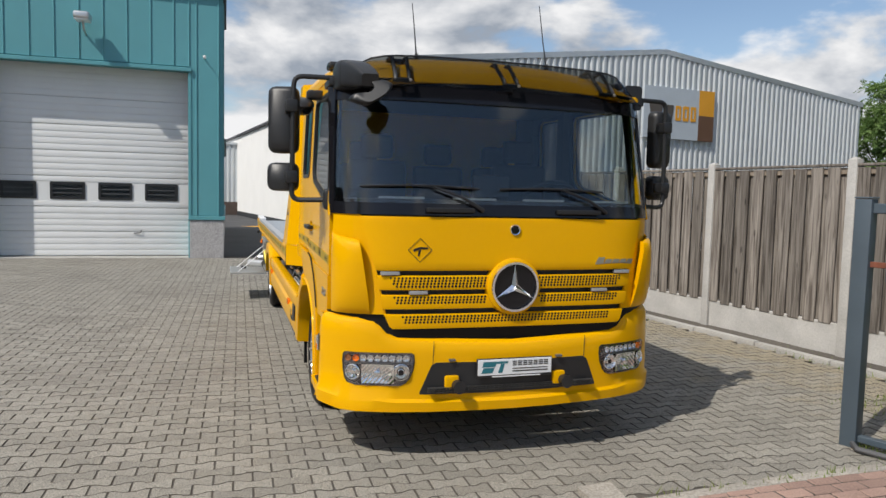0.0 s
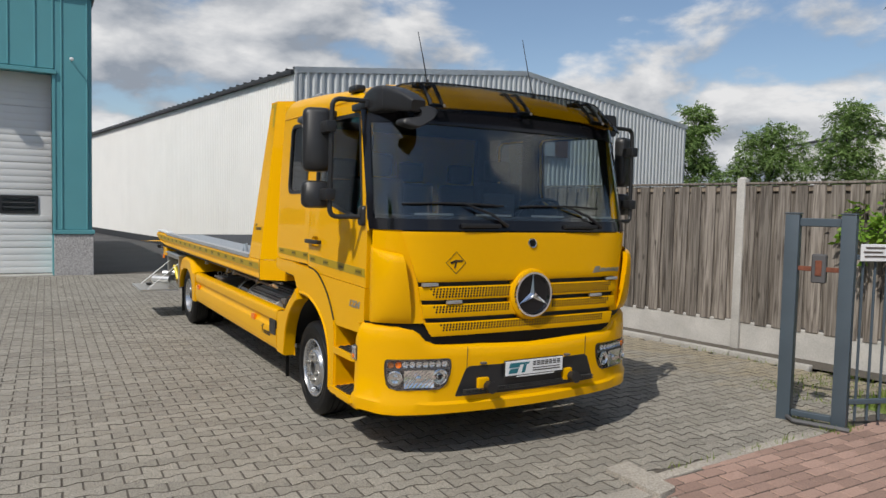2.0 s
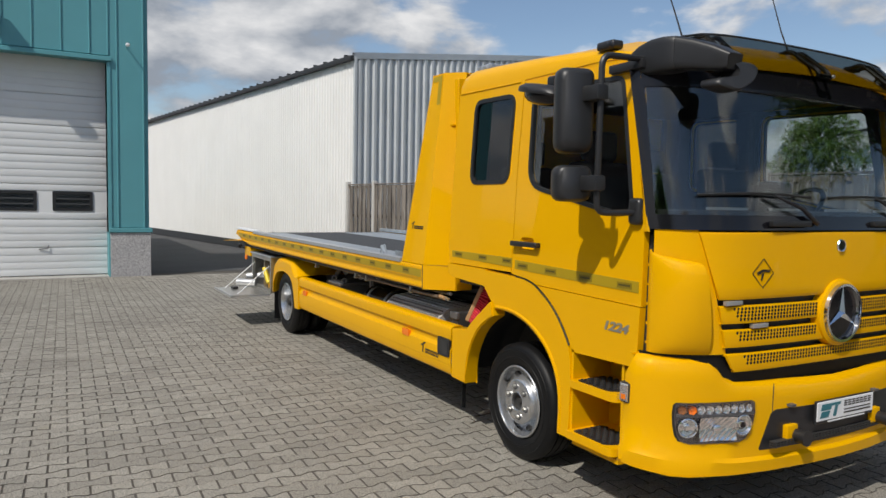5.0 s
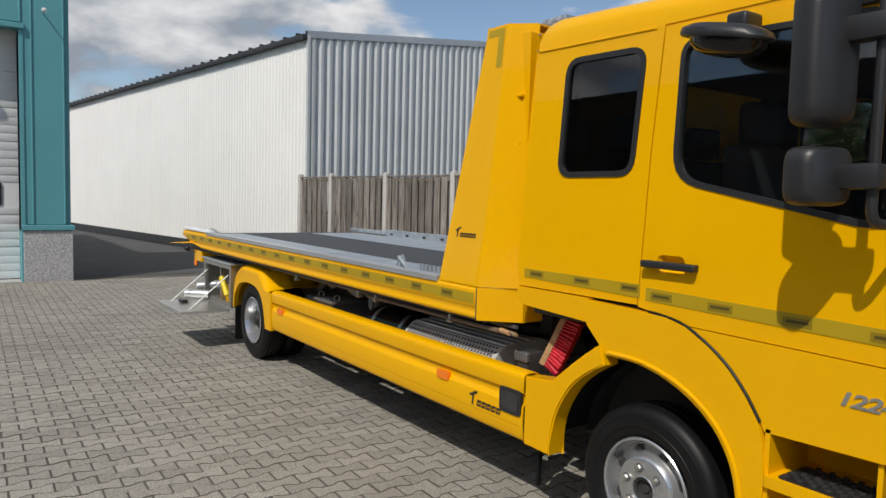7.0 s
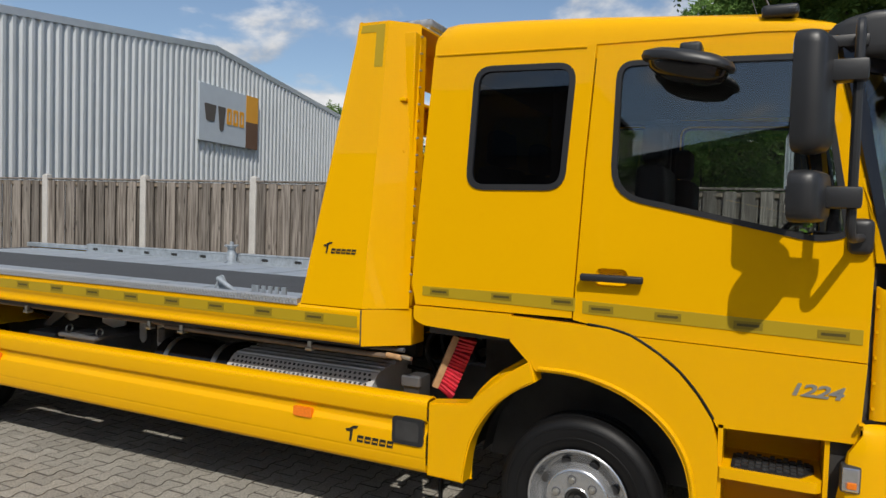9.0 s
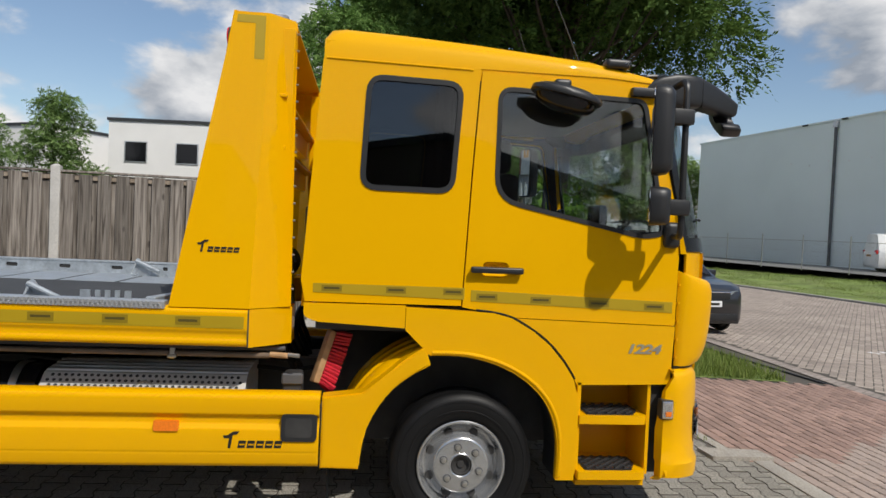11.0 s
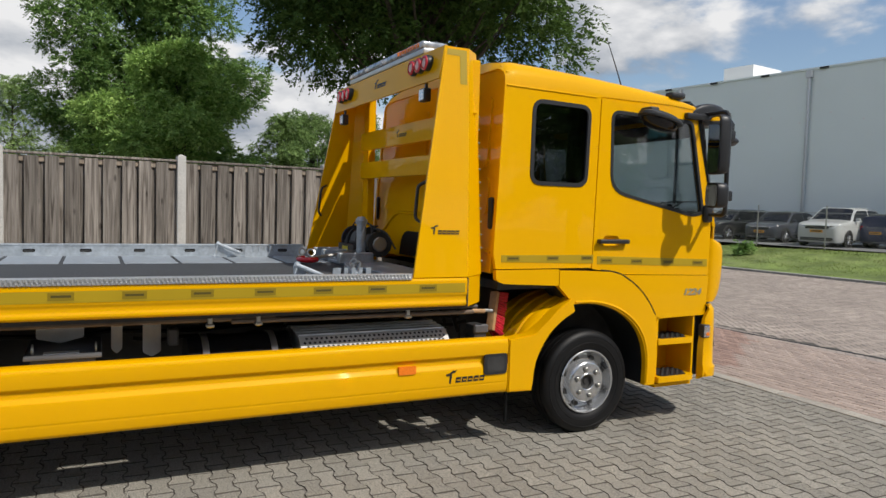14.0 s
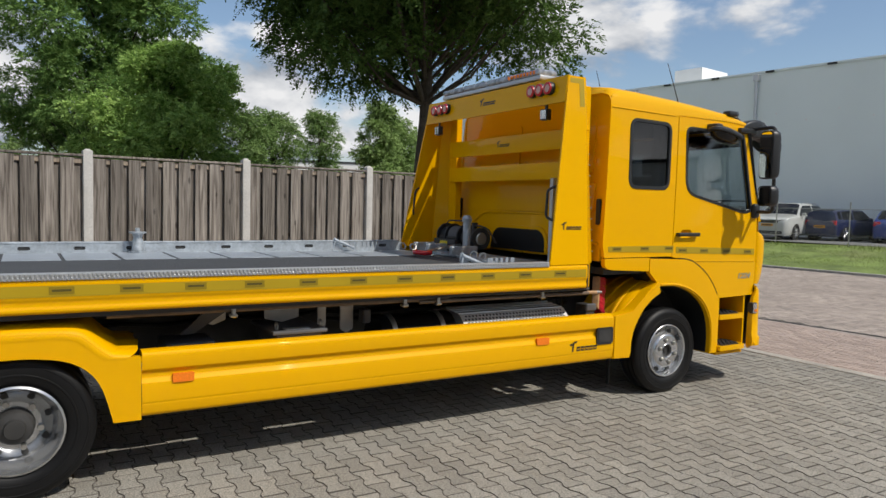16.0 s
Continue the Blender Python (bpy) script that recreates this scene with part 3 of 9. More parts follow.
def verge():
    vs, fs = [], []
    rows = [(-12.9, 0.0), (-13.15, 0.02), (-14.2, 0.02), (-15.4, 0.0), (-16.6, 0.0), (-17.6, 0.0), (-18.9, 0.0)]
    n = 60
    for t, dz in rows:
        for i in range(n + 1):
            s = -60 + 140 * i / n
            p = W(s, t)
            vs.append((p.x, p.y, ground_z(p.x, p.y) + dz + 0.045 + 0.02 * noise.noise(Vector((s * 0.4, t, 0)))))
    for j in range(len(rows) - 1):
        for i in range(n):
            fs.append((j * (n + 1) + i, j * (n + 1) + i + 1, (j + 1) * (n + 1) + i + 1, (j + 1) * (n + 1) + i))
    tagged(raw("grass_verge", vs, fs, GRASSGROUND, smooth=60), "mown grass verge between road and car park", "grass", kind="structure")
    vs2 = []
    for t in (-18.9, -25.5):
        for s in (-60, 80):
            p = W(s, t); vs2.append((p.x, p.y, 0.442))
    tagged(raw("car_park", vs2, [(0, 1, 3, 2)], LIGHTASPHALT), "grey asphalt car park in front of the grey hall", "car park", kind="structure")
    bm = B()
    for i in range(120):
        s = -50 + i
        a, b = W(s, -12.86), W(s + 0.985, -12.86)
        z = ground_z(a.x, a.y)
        m = Matrix.Translation((a.x, a.y, 0)) @ Matrix.Rotation(TURN, 4, "Z")
        box(bm, 0, 0.985, -0.06, 0.06, z - 0.05, z + 0.075, 0.01, 1, m)
    tagged(part("road_kerb", bm, CONCRETE), "low concrete kerb along the grass verge", "kerb", kind="structure")


verge()


# ---- teal workshop ----
def workshop():
    x0, x1, yw, zt = -7.4, -0.15, 18.62, 6.45
    dx0, dx1, dz1 = -5.42, -0.97, 4.62
    bm = B()
    # core walls with the door opening through the front
    plate(bm, [(x0, 0.95), (dx0, 0.95), (dx0, dz1), (dx1, dz1), (dx1, 0.95), (x1 - 0.02, 0.95), (x1 - 0.02, zt), (x0, zt)],
          lambda a, b, d: (a, yw + 0.03 + d, b), 0.0, 0.5)
    box(bm, x1 - 0.35, x1 - 0.03, yw + 0.53, yw + 3.6, 0.95, zt); box(bm, x0 + 0.3, x1 - 0.35, yw + 3.3, yw + 3.6, 3.2, zt); box(bm, x1 - 0.35, x1 - 0.03, yw + 3.6, yw + 14, 0.95, 3.2)
    box(bm, x0, x0 + 0.3, yw + 0.53, yw + 3.6, 0.0, zt); box(bm, x0, x0 + 0.3, yw + 3.6, yw + 14, 0.0, 3.2)
    box(bm, x0, x1 - 0.03, yw + 14, yw + 14.3, 0.0, 3.2)
    wall = tagged(part("wall_workshop", bm, TEAL, smooth=0), "teal coated steel cladding wall of the workshop", "wall", kind="structure")
    # single cladding sheets with folded seams
    def cladding(a0, a1, z0, z1, side=False):
        bm = B()
        if side:
            box(bm, x1 - 0.028, x1, a0 + 0.006, a1 - 0.006, z0, z1, 0.004, 1)
            box(bm, x1 - 0.01, x1 + 0.022, a1 - 0.022, a1 + 0.008, z0, z1, 0.006, 1)
        else:
            box(bm, a0 + 0.006, a1 - 0.006, yw, yw + 0.028, z0, z1, 0.004, 1)
            box(bm, a1 - 0.022, a1 + 0.008, yw - 0.022, yw + 0.01, z0, z1, 0.006, 1)
        part("cladding_panel", bm, TEAL, wall)
    a = x1 - 0.10
    while a > -6.9:
        b = a - 0.52
        z0 = dz1 + 0.02 if (b < dx1 - 0.05 and a > dx0 + 0.05) else 1.06
        if a > dx1 > b:
            cladding(dx1 + 0.03, a, 1.06, zt); cladding(b, dx1 + 0.03, dz1 + 0.08, zt)
        else:
            cladding(b, a, z0 + (0.06 if z0 > 2 else 0), zt)
        a = b
    y = yw + 0.1
    while y < yw + 3.2:
        cladding(y, y + 0.52, 1.06, zt, True); y += 0.52
    # plinth, sills, reveal
    bm = B(); box(bm, dx1 + 0.03, x1 + 0.02, yw - 0.03, yw + 0.5, -0.02, 0.95, 0.01, 1)
    box(bm, x1 - 0.3, x1 + 0.02, yw + 0.5, yw + 14, -0.02, 0.95, 0.01, 1)
    box(bm, x0, dx0 - 0.03, yw - 0.03, yw + 0.5, -0.02, 0.95, 0.01, 1)
    part("plinth", bm, GRANITE, wall, "grey pebble-dash plinth")
    bm = B(); box(bm, dx1 + 0.0, x1 + 0.05, yw - 0.06, yw + 0.03, 0.955, 1.05, 0.008, 1)
    box(bm, x1 - 0.02, x1 + 0.05, yw + 0.03, yw + 14, 0.955, 1.05, 0.008, 1)
    part("sill", bm, TEAL, wall)
    bm = B(); box(bm, dx0 - 0.2, dx1 + 0.09, yw - 0.07, yw + 0.02, dz1 - 0.04, dz1 + 0.05, 0.008, 1)
    part("drip_edge", bm, TEAL, wall)
    bm = B(); box(bm, dx1 - 0.0, dx1 + 0.07, yw - 0.02, yw + 0.5, 0.0, dz1 - 0.05, 0.004, 1)
    part("door_jamb", bm, TEAL, wall)
    bm = B(); box(bm, dx0 - 0.07, dx0, yw - 0.06, yw + 0.5, 0.0, dz1 - 0.05, 0.004, 1)
    part("door_jamb", bm, TEAL, wall)
    bm = B(); box(bm, x0 - 0.1, x1 + 0.08, yw - 0.1, yw + 3.7, zt, zt + 0.04); box(bm, x0 - 0.1, x1 + 0.08, yw + 3.7, yw + 14.4, 3.2, 3.24)
    tagged(part("roof_workshop", bm, DARKTRIM), "flat dark roof edge of the teal workshop", "roof", kind="structure")
    bm = B(); box(bm, dx0 - 0.1, dx1, yw - 0.02, yw + 0.45, -0.02, 0.012, 0.004, 1)
    tagged(part("threshold", bm, CONCRETE), "concrete threshold under the sectional door", "threshold", kind="structure")
    # sectional door
    door = thing("door_1", "white sectional overhead door with narrow windows, closed", "garage door", kind="structure")
    yd = yw + 0.46
    secs = [0.02, 0.62, 1.22, 1.96, 2.58, 3.20, 3.86, 4.62]
    wins = [(-1.995 - 1.06 * k, -1.265 - 1.06 * k) for k in range(4)]
    for k, (za, zb) in enumerate(zip(secs, secs[1:])):
        bm = B()
        rib = 0.148
        nrib = max(2, round((zb - za) / rib))
        holes = []
        if k == 2:
            holes = [round2([(wa, 1.43), (wb, 1.43), (wb, 1.79), (wa, 1.79)], 0.02, 2) for wa, wb in wins]
        plate(bm, [(dx0, za + 0.004), (dx1, za + 0.004), (dx1, zb - 0.004), (dx0, zb - 0.004)], lambda a, b, d: (a, yd + d, b), 0.0, 0.045, holes)
        if k != 2:
            for j in range(nrib):
                q0 = za + 0.012 + (zb - za - 0.02) * j / nrib
                q1 = za + 0.012 + (zb - za - 0.02) * (j + 1) / nrib - 0.016
                box(bm, dx0 + 0.002, dx1 - 0.002, yd - 0.007, yd + 0.001, q0, q1, 0.0065, 2)
        else:
            for q0, q1 in ((za + 0.012, 1.37), (1.83, zb - 0.012)):
                box(bm, dx0 + 0.002, dx1 - 0.002, yd - 0.007, yd + 0.001, q0, q1, 0.0065, 2)
        part("door_section", bm, DOORWHITE, door)
    for wa, wb in wins:
        bm = B()
        plate(bm, round2([(wa - 0.02, 1.40), (wb + 0.02, 1.40), (wb + 0.02, 1.82), (wa - 0.02, 1.82)], 0.03, 3), lambda a, b, d: (a, yd + d, b), -0.022, 0.01,
              [round2([(wa + 0.04, 1.46), (wb - 0.04, 1.46), (wb - 0.04, 1.76), (wa + 0.04, 1.76)], 0.02, 2)])
        fr = part("window_frame", bm, BLACK, door)
        bm = B(); box(bm, wa, wb, yd + 0.012, yd + 0.016, 1.43, 1.79)
        pane = part("pane", bm, DARKGLASS, fr)
        bm = B()
        for zz in (1.55, 1.66): box(bm, wa + 0.03, wb - 0.03, yd - 0.004, yd + 0.008, zz - 0.008, zz + 0.008)
        part("glazing_bar", bm, GREYPART, fr)
    # dark sheet close behind the panes, standing in for the unlit interior
    bm = B(); box(bm, dx0 - 0.3, dx1 + 0.3, yd + 0.6, yd + 0.65, 0, dz1)
    tagged(part("dark_backing", bm, DARK), "dark sheet standing in for the unlit workshop behind the door panes", "wall", kind="structure")
    bm = B(); tube(bm, bend([(-2.28, yd - 0.02, 0.585), (-2.12, yd - 0.05, 0.60), (-2.10, yd - 0.02, 0.66)], 0.03), 0.012, 8)
    part("door_pull", bm, GREYPART, door)
    # lamp on an arm
    lamp = thing("wall_lamp", "grey floodlight on a short arm on the teal wall", "lamp", at=(-3.22, yw, 5.55))
    bm = B(); tube(bm, bend([(0, 0.0, -0.28), (0, -0.30, -0.22), (0, -0.36, -0.05)], 0.08), 0.025, 8)
    part("bracket", bm, ALU, lamp)
    bm = B(); box(bm, -0.17, 0.17, -0.62, -0.18, -0.03, 0.13, 0.05, 3); part("housing", bm, ALU, lamp)
    bm = B(); box(bm, -0.15, 0.15, -0.60, -0.20, -0.05, -0.028, 0.01, 2); part("lens", bm, WHITEP, lamp)
    cam_ = thing("wall_sensor", "small white sensor on a stalk on the teal wall", "sensor", at=(-0.58, yw, 4.92))
    bm = B(); tube(bm, [(0, 0, 0), (0, -0.22, 0)], 0.012, 8); part("stalk", bm, ALU, cam_)
    bm = B(); lathe(bm, [(0.0, -0.06), (0.03, -0.05), (0.045, 0), (0.03, 0.05), (0.0, 0.06)], (0, -0.25, 0), (0, 1, 0), 14); part("head", bm, WHITEP, cam_)


workshop()


# ---- corrugated shed with white side wall ----
def corrugated(bm, s0, s1, ztop, z0, pitch, depth, place, flat=0.35):
    """A trapezoid profile sheet from s0 to s1, its top by ztop(s)."""
    pts = []
    s = s0
    while s < s1:
        for f, d in ((0.0, 0.0), (flat, 0.0), (0.5, 1.0), (0.5 + flat, 1.0)):
            if s + f * pitch <= s1:
                pts.append((s + f * pitch, d * depth))
        s += pitch
    rows = [[place(a, d, z0) for a, d in pts], [place(a, d, ztop(a)) for a, d in pts]]
    sheet(bm, rows)


SHED = Vector((4.98, 19.45, 0))


def shed():
    L, ridge = 18.9, 8.95

    def top(s):
        return 5.50 + (6.62 - 5.50) * s / ridge if s < ridge else 6.62 + (5.62 - 6.62) * (s - ridge) / (L - ridge)

    def P(s, n, z):
        p = SHED + EX * s + EY * n
        return (p.x, p.y, z)
    bm = B()
    corrugated(bm, 0.0, L, top, 0.0, 0.235, 0.045, lambda a, d, z: P(a, -d, z), 0.32)
    wall = tagged(part("wall_shed_front", bm, GREYSHEET, smooth=20), "light grey corrugated steel gable wall of the shed", "wall", kind="structure")
    bm = B()
    corrugated(bm, 0.0, 60.0, lambda a: 5.42, 0.28, 0.165, 0.02, lambda a, d, z: P(-d - 0.002, a, z), 0.38)
    tagged(part("wall_shed_side", bm, WHITESHEET, smooth=20), "white profiled steel side wall of the long shed", "wall", kind="structure")
    bm = B()
    box(bm, 0.02, L - 0.02, 0.05, 60, 0.0, 5.30, m=Matrix.Translation(SHED) @ Matrix.Rotation(TURN, 4, "Z"))
    tagged(part("wall_shed_core", bm, WHITESHEET, smooth=0), "white core walls of the long shed", "wall", kind="structure")
    bm = B(); box(bm, -0.035, 0.03, 0.0, 60, 0.0, 0.275, 0.005, 1, Matrix.Translation(SHED) @ Matrix.Rotation(TURN, 4, "Z"))
    tagged(part("baseboard_shed", bm, DARKTRIM, smooth=0), "dark concrete base along the white shed wall", "base", kind="structure")
    # roof, its edge flashings and gutter
    bm = B()
    rows = [[P(0.0, n, 5.45), P(ridge, n, 6.60), P(L, n, 5.60)] for n in (0.0, 60.0)]
    sheet(bm, rows); solid(bm, 0.05)
    roof = tagged(part("roof_shed", bm, GREYSHEET, smooth=0), "shallow grey steel roof of the shed", "roof", kind="structure")
    for s0, s1 in ((-0.05, ridge), (ridge, L + 0.05)):
        bm = B()
        a, b = Vector(P(s0, -0.055, top(max(s0, 0)) + 0.03)), Vector(P(s1, -0.055, top(min(s1, L)) + 0.03))
        up, out = Vector((0, 0, 0.14)), EY * 0.09
        q = [a - up * 0.7, a + up * 0.5, a + up * 0.5 + out, a - up * 0.7 + out]
        r = [v + (b - a) for v in q]
        sheet(bm, [q, r], closed=True)
        part("flashing", bm, ALU, roof)
    bm = B(); box(bm, -0.16, -0.02, -0.05, 60, 5.40, 5.52, 0.02, 2, Matrix.Translation(SHED) @ Matrix.Rotation(TURN, 4, "Z"))
    part("gutter", bm, DARKTRIM, roof, "dark eaves gutter")
    bm = B()
    for i in range(100):
        n = 0.3 + i * 0.6
        p = SHED + EX * (-0.09) + EY * n
        box(bm, p.x - 0.05, p.x + 0.05, p.y - 0.04, p.y + 0.04, 5.50, 5.575)
    part("gutter_bracket", bm, DARKTRIM, roof, smooth=0)
    bm = B(); box(bm, -0.03, 0.05, -0.06, 0.02, 0.0, 5.50, 0.005, 1, Matrix.Translation(SHED) @ Matrix.Rotation(TURN, 4, "Z"))
    part("corner_trim", bm, GREYSHEET, wall)
    # company board, its name drawn as plain shapes
    sign = thing("shed_sign", "silver company board with ochre and brown squares on the shed wall", "sign")
    m = Matrix.Translation(SHED) @ Matrix.Rotation(TURN, 4, "Z")
    s0, s1, z0, z1 = 8.05, 11.10, 3.78, 5.48
    bm = B(); box(bm, s0, s1, -0.13, -0.06, z0, z1, 0.008, 1, m); part("board", bm, SIGNSILVER, sign)
    c = s1 - 0.68
    bm = B(); box(bm, c, s1 + 0.004, -0.136, -0.1, (z0 + z1) / 2, z1 + 0.004, m=m); part("ochre_square", bm, SIGNORANGE, sign)
    bm = B(); box(bm, c, s1 + 0.004, -0.136, -0.1, z0 - 0.004, (z0 + z1) / 2, m=m); part("brown_square", bm, SIGNBROWN, sign)
    zc = (z0 + z1) / 2 + 0.02

    # plain blocks in the mark's colours
    for x0, x1, lo, hi, slant, matl in ((0.22, 0.80, -0.25, 0.25, 0.10, SIGNGREY), (0.88, 1.26, -0.48, 0.25, 0.10, SIGNGREY), (1.34, 1.58, -0.25, 0.25, 0.0, SIGNORANGE),
                                        (1.66, 1.92, -0.25, 0.25, 0.0, SIGNORANGE), (2.00, 2.24, -0.25, 0.25, 0.0, SIGNORANGE)):
        bm = B()
        ring = [(x0 + slant, lo), (x1 - slant, lo), (x1, hi), (x0, hi)]
        hole = [] if slant else [round2([(x0 + 0.08, lo + 0.10), (x1 - 0.08, lo + 0.10), (x1 - 0.08, hi - 0.10), (x0 + 0.08, hi - 0.10)], 0.03, 3)]
        plate(bm, round2(ring, 0.05, 3), lambda x, z, d: m @ Vector((s0 + x, -0.134 - d, zc + z)), 0.0, 0.012, hole)
        part("mark", bm, matl, sign, smooth=0)


shed()


# ---- timber fence with concrete posts ----
def fence():
    x_of = lambda y: 6.42 - 0.122 * (y - 6.02)
    ys = [6.02 + 2.0 * k for k in range(-1, 7)] + [19.35]
    ang = math.degrees(math.atan(0.122))
    rnd = random.Random(4)
    fence_ = thing("timber_fence", "weathered timber board fence between slim concrete posts", "fence")
    for k, y in enumerate(ys):
        bm = B()
        box(bm, -0.055, 0.055, -0.055, 0.055, -0.05, 2.215, 0.012, 2)
        lathe(bm, [(0.0, 2.235), (0.03, 2.232), (0.055, 2.213)], (0, 0, 0), (0, 0, 1), 4)
        p = part("post", bm, POSTCONC, fence_, "slim grey concrete post")
        p.matrix_local = pose(x_of(y), y, 0, 0, 0, ang)
    boards = []
    for w in (0.150, 0.140):
        bm = B(); box(bm, -0.0095, 0.0095, -w / 2, w / 2, 0.0, 1.0, 0.003, 1)
        boards.append(finish(bm, "board", FENCEWOOD, 0))
    for y0, y1 in zip(ys, ys[1:]):
        Ln = math.hypot(y1 - y0, x_of(y1) - x_of(y0))
        bm = B()
        for zz, xr in ((0.62, 0.046), (1.35, 0.046), (2.085, 0.0)):
            box(bm, xr - 0.0125, xr + 0.0125, 0.058, Ln - 0.058, zz - 0.035, zz + 0.035, 0.004, 1)
        panel = part("panel", bm, RAILWOOD, fence_, "grey-brown panel of overlapping boards")
        panel.matrix_local = pose(x_of(y0), y0, 0, 0, 0, ang)
        bm = B(); box(bm, -0.022, 0.022, 0.058, Ln - 0.058, 0.0, 0.40, 0.006, 1)
        part("gravel_board", bm, POSTCONC, panel, "pale concrete gravel board")
        bm = B(); box(bm, -0.045, 0.045, 0.05, Ln - 0.05, 2.135, 2.165, 0.006, 1)
        part("cap_rail", bm, FENCEWOOD, panel)
        n = max(3, int((Ln - 0.13) / 0.101))
        stepw = (Ln - 0.14) / n
        for i in range(n):
            b = new("board", boards[0 if i % 2 else 1])
            b.parent = panel
            side = -0.0235 if i % 2 else 0.0235
            z0 = 0.405 - (0.03 if i % 2 else -0.01) + rnd.uniform(-0.01, 0.012)
            b.matrix_local = Matrix.Translation((side, 0.07 + stepw * (i + 0.5) + rnd.uniform(-0.006, 0.006), z0)) @ Matrix.Rotation(rnd.uniform(-0.006, 0.006), 4, "X") @ Matrix.Diagonal((1, 1, (2.128 if i % 2 else 2.072) - z0 + rnd.uniform(-0.012, 0.0), 1))


fence()


# ---- border kerb in front of the fence ----
def border():
    rnd = random.Random(7)
    bm = B()
    y = 4.9
    while y < 18.6:
        x = 5.98 - 0.115 * (y - 7.3)
        m = Matrix.Translation((x, y, 0)) @ Matrix.Rotation(math.atan(0.115), 4, "Z")
        box(bm, -0.05, 0.05, 0.0, 0.985, -0.04, 0.055 + rnd.uniform(-0.006, 0.006), 0.012, 2, m)
        y += 0.995
    tagged(part("border_kerb", bm, CONCRETE), "narrow concrete edging strip along the fence bed", "kerb", kind="structure")
    vs, fs = [], []
    n = 30
    for i in range(n + 1):
        y = 3.9 + (19.3 - 3.9) * i / n
        xa, xb = 6.0 - 0.115 * (y - 7.3), 6.40 - 0.122 * (y - 6.02)
        for q in range(4):
            x = xa + (xb - xa) * q / 3
            vs.append((x, y, 0.02 + 0.035 * q / 3 + 0.015 * noise.noise(Vector((x * 4, y * 2, 0)))))
    for i in range(n):
        for q in range(3):
            fs.append((i * 4 + q, i * 4 + q + 1, i * 4 + q + 5, i * 4 + q + 4))
    tagged(raw("fence_bed", vs, fs, JOINT, smooth=60), "strip of sandy soil below the fence", "soil", kind="structure")


border()


# ---- slate grey metal gate and bar fence ----
def gate():
    g = thing("gate_post_frame", "slate grey steel double gate post with rusty strap and lock", "gate")
    p0, p1 = Vector((4.20, 3.86, 0)), Vector((4.34, 3.46, 0))
    for p in (p0, p1):
        bm = B(); m = Matrix.Translation(p) @ Matrix.Rotation(radians(20), 4, "Z")
        box(bm, -0.055, 0.055, -0.055, 0.055, -0.03, 1.76, 0.008, 2, m)
        part("post", bm, GATE, g)
        bm = B(); box(bm, -0.06, 0.06, -0.06, 0.06, 1.762, 1.775, 0.004, 1, m); part("cap", bm, GATE, g)
    d = (p1 - p0); L = d.length; m = Matrix.Translation(p0) @ Matrix.Rotation(math.atan2(d.y, d.x), 4, "Z")
    bm = B(); box(bm, 0.056, L - 0.056, -0.03, 0.03, 1.66, 1.73, 0.006, 1, m); part("head_bar", bm, GATE, g)
    bm = B(); box(bm, 0.056, L - 0.056, -0.03, 0.03, 0.04, 0.09, 0.006, 1, m); part("foot_bar", bm, GATE, g)
    bm = B(); box(bm, 0.05, L - 0.05, -0.012, 0.012, 1.285, 1.325, 0.003, 1, m); part("strap", bm, RUST, g)
    bm = B(); box(bm, 0.16, 0.27, -0.035, 0.035, 1.19, 1.43, 0.008, 1, m); lock = part("lock_case", bm, GREYPART, g)
    bm = B(); box(bm, 0.19, 0.24, -0.042, -0.03, 1.25, 1.38, 0.004, 1, m); part("lock_plate", bm, RUST, lock)
    bm = B(); tube(bm, [p0 + Vector((0, 0, 0.03)), p0 + Vector((-0.1, -0.15, 0.03)), p1 + Vector((-0.06, -0.12, 0.02))], 0.02, 8); part("ground_stop", bm, GREYPART, g)
    # bar fence leading off
    f = thing("bar_fence", "slate grey steel bar fence with upright rods", "fence")
    q0, q1 = p1 + Vector((0.06, -0.02, 0)), Vector((7.3, 2.4, 0))
    d = q1 - q0; L = d.length; m = Matrix.Translation(q0) @ Matrix.Rotation(math.atan2(d.y, d.x), 4, "Z")
    for zz in (0.22, 1.42):
        bm = B(); box(bm, 0, L, -0.02, 0.02, zz - 0.02, zz + 0.02, 0.004, 1, m); part("rail", bm, GATE, f)
    rod = B(); cyl(rod, (0, 0, 0.06), (0, 0, 1.50), 0.011, seg=8)
    rm = finish(rod, "rod", GATE)
    for i in range(int(L / 0.115)):
        o = new("rod", rm); o.parent = f; o.matrix_local = m @ Matrix.Translation((0.08 + i * 0.115, 0, 0))
    s = thing("gate_sign", "white notice plate on the bar fence with unreadable lines", "sign")
    bm = B(); box(bm, 0.02, 0.27, -0.045, -0.03, 1.39, 1.53, 0.003, 1, m); part("plate", bm, SIGNWHITE, s)
    for k, (a, b) in enumerate(((0.06, 0.24), (0.04, 0.22), (0.05, 0.25))):
        bm = B(); z = 1.50 - 0.035 * k; box(bm, a, b, -0.049, -0.044, z - 0.007, z + 0.007, m=m); part("text_bar", bm, SIGNGREY, s)


gate()

# ---- the recovery truck; its own axes: u across, v backwards from the front axle, z up ----
TRUCK_AT = (0.5, 5.72, 0.0)
UC = 1.22
truck = thing("recovery_truck", "bright yellow crew-cab recovery truck with empty flat bed", "truck", at=TRUCK_AT)


def U(u, far):
    return 2 * UC - u if far else u


def lean(z):
    """How far the cab's side stands in at a height."""
    return 0.058 + (0.0 if z < 1.6 else 0.042 * (z - 1.6))


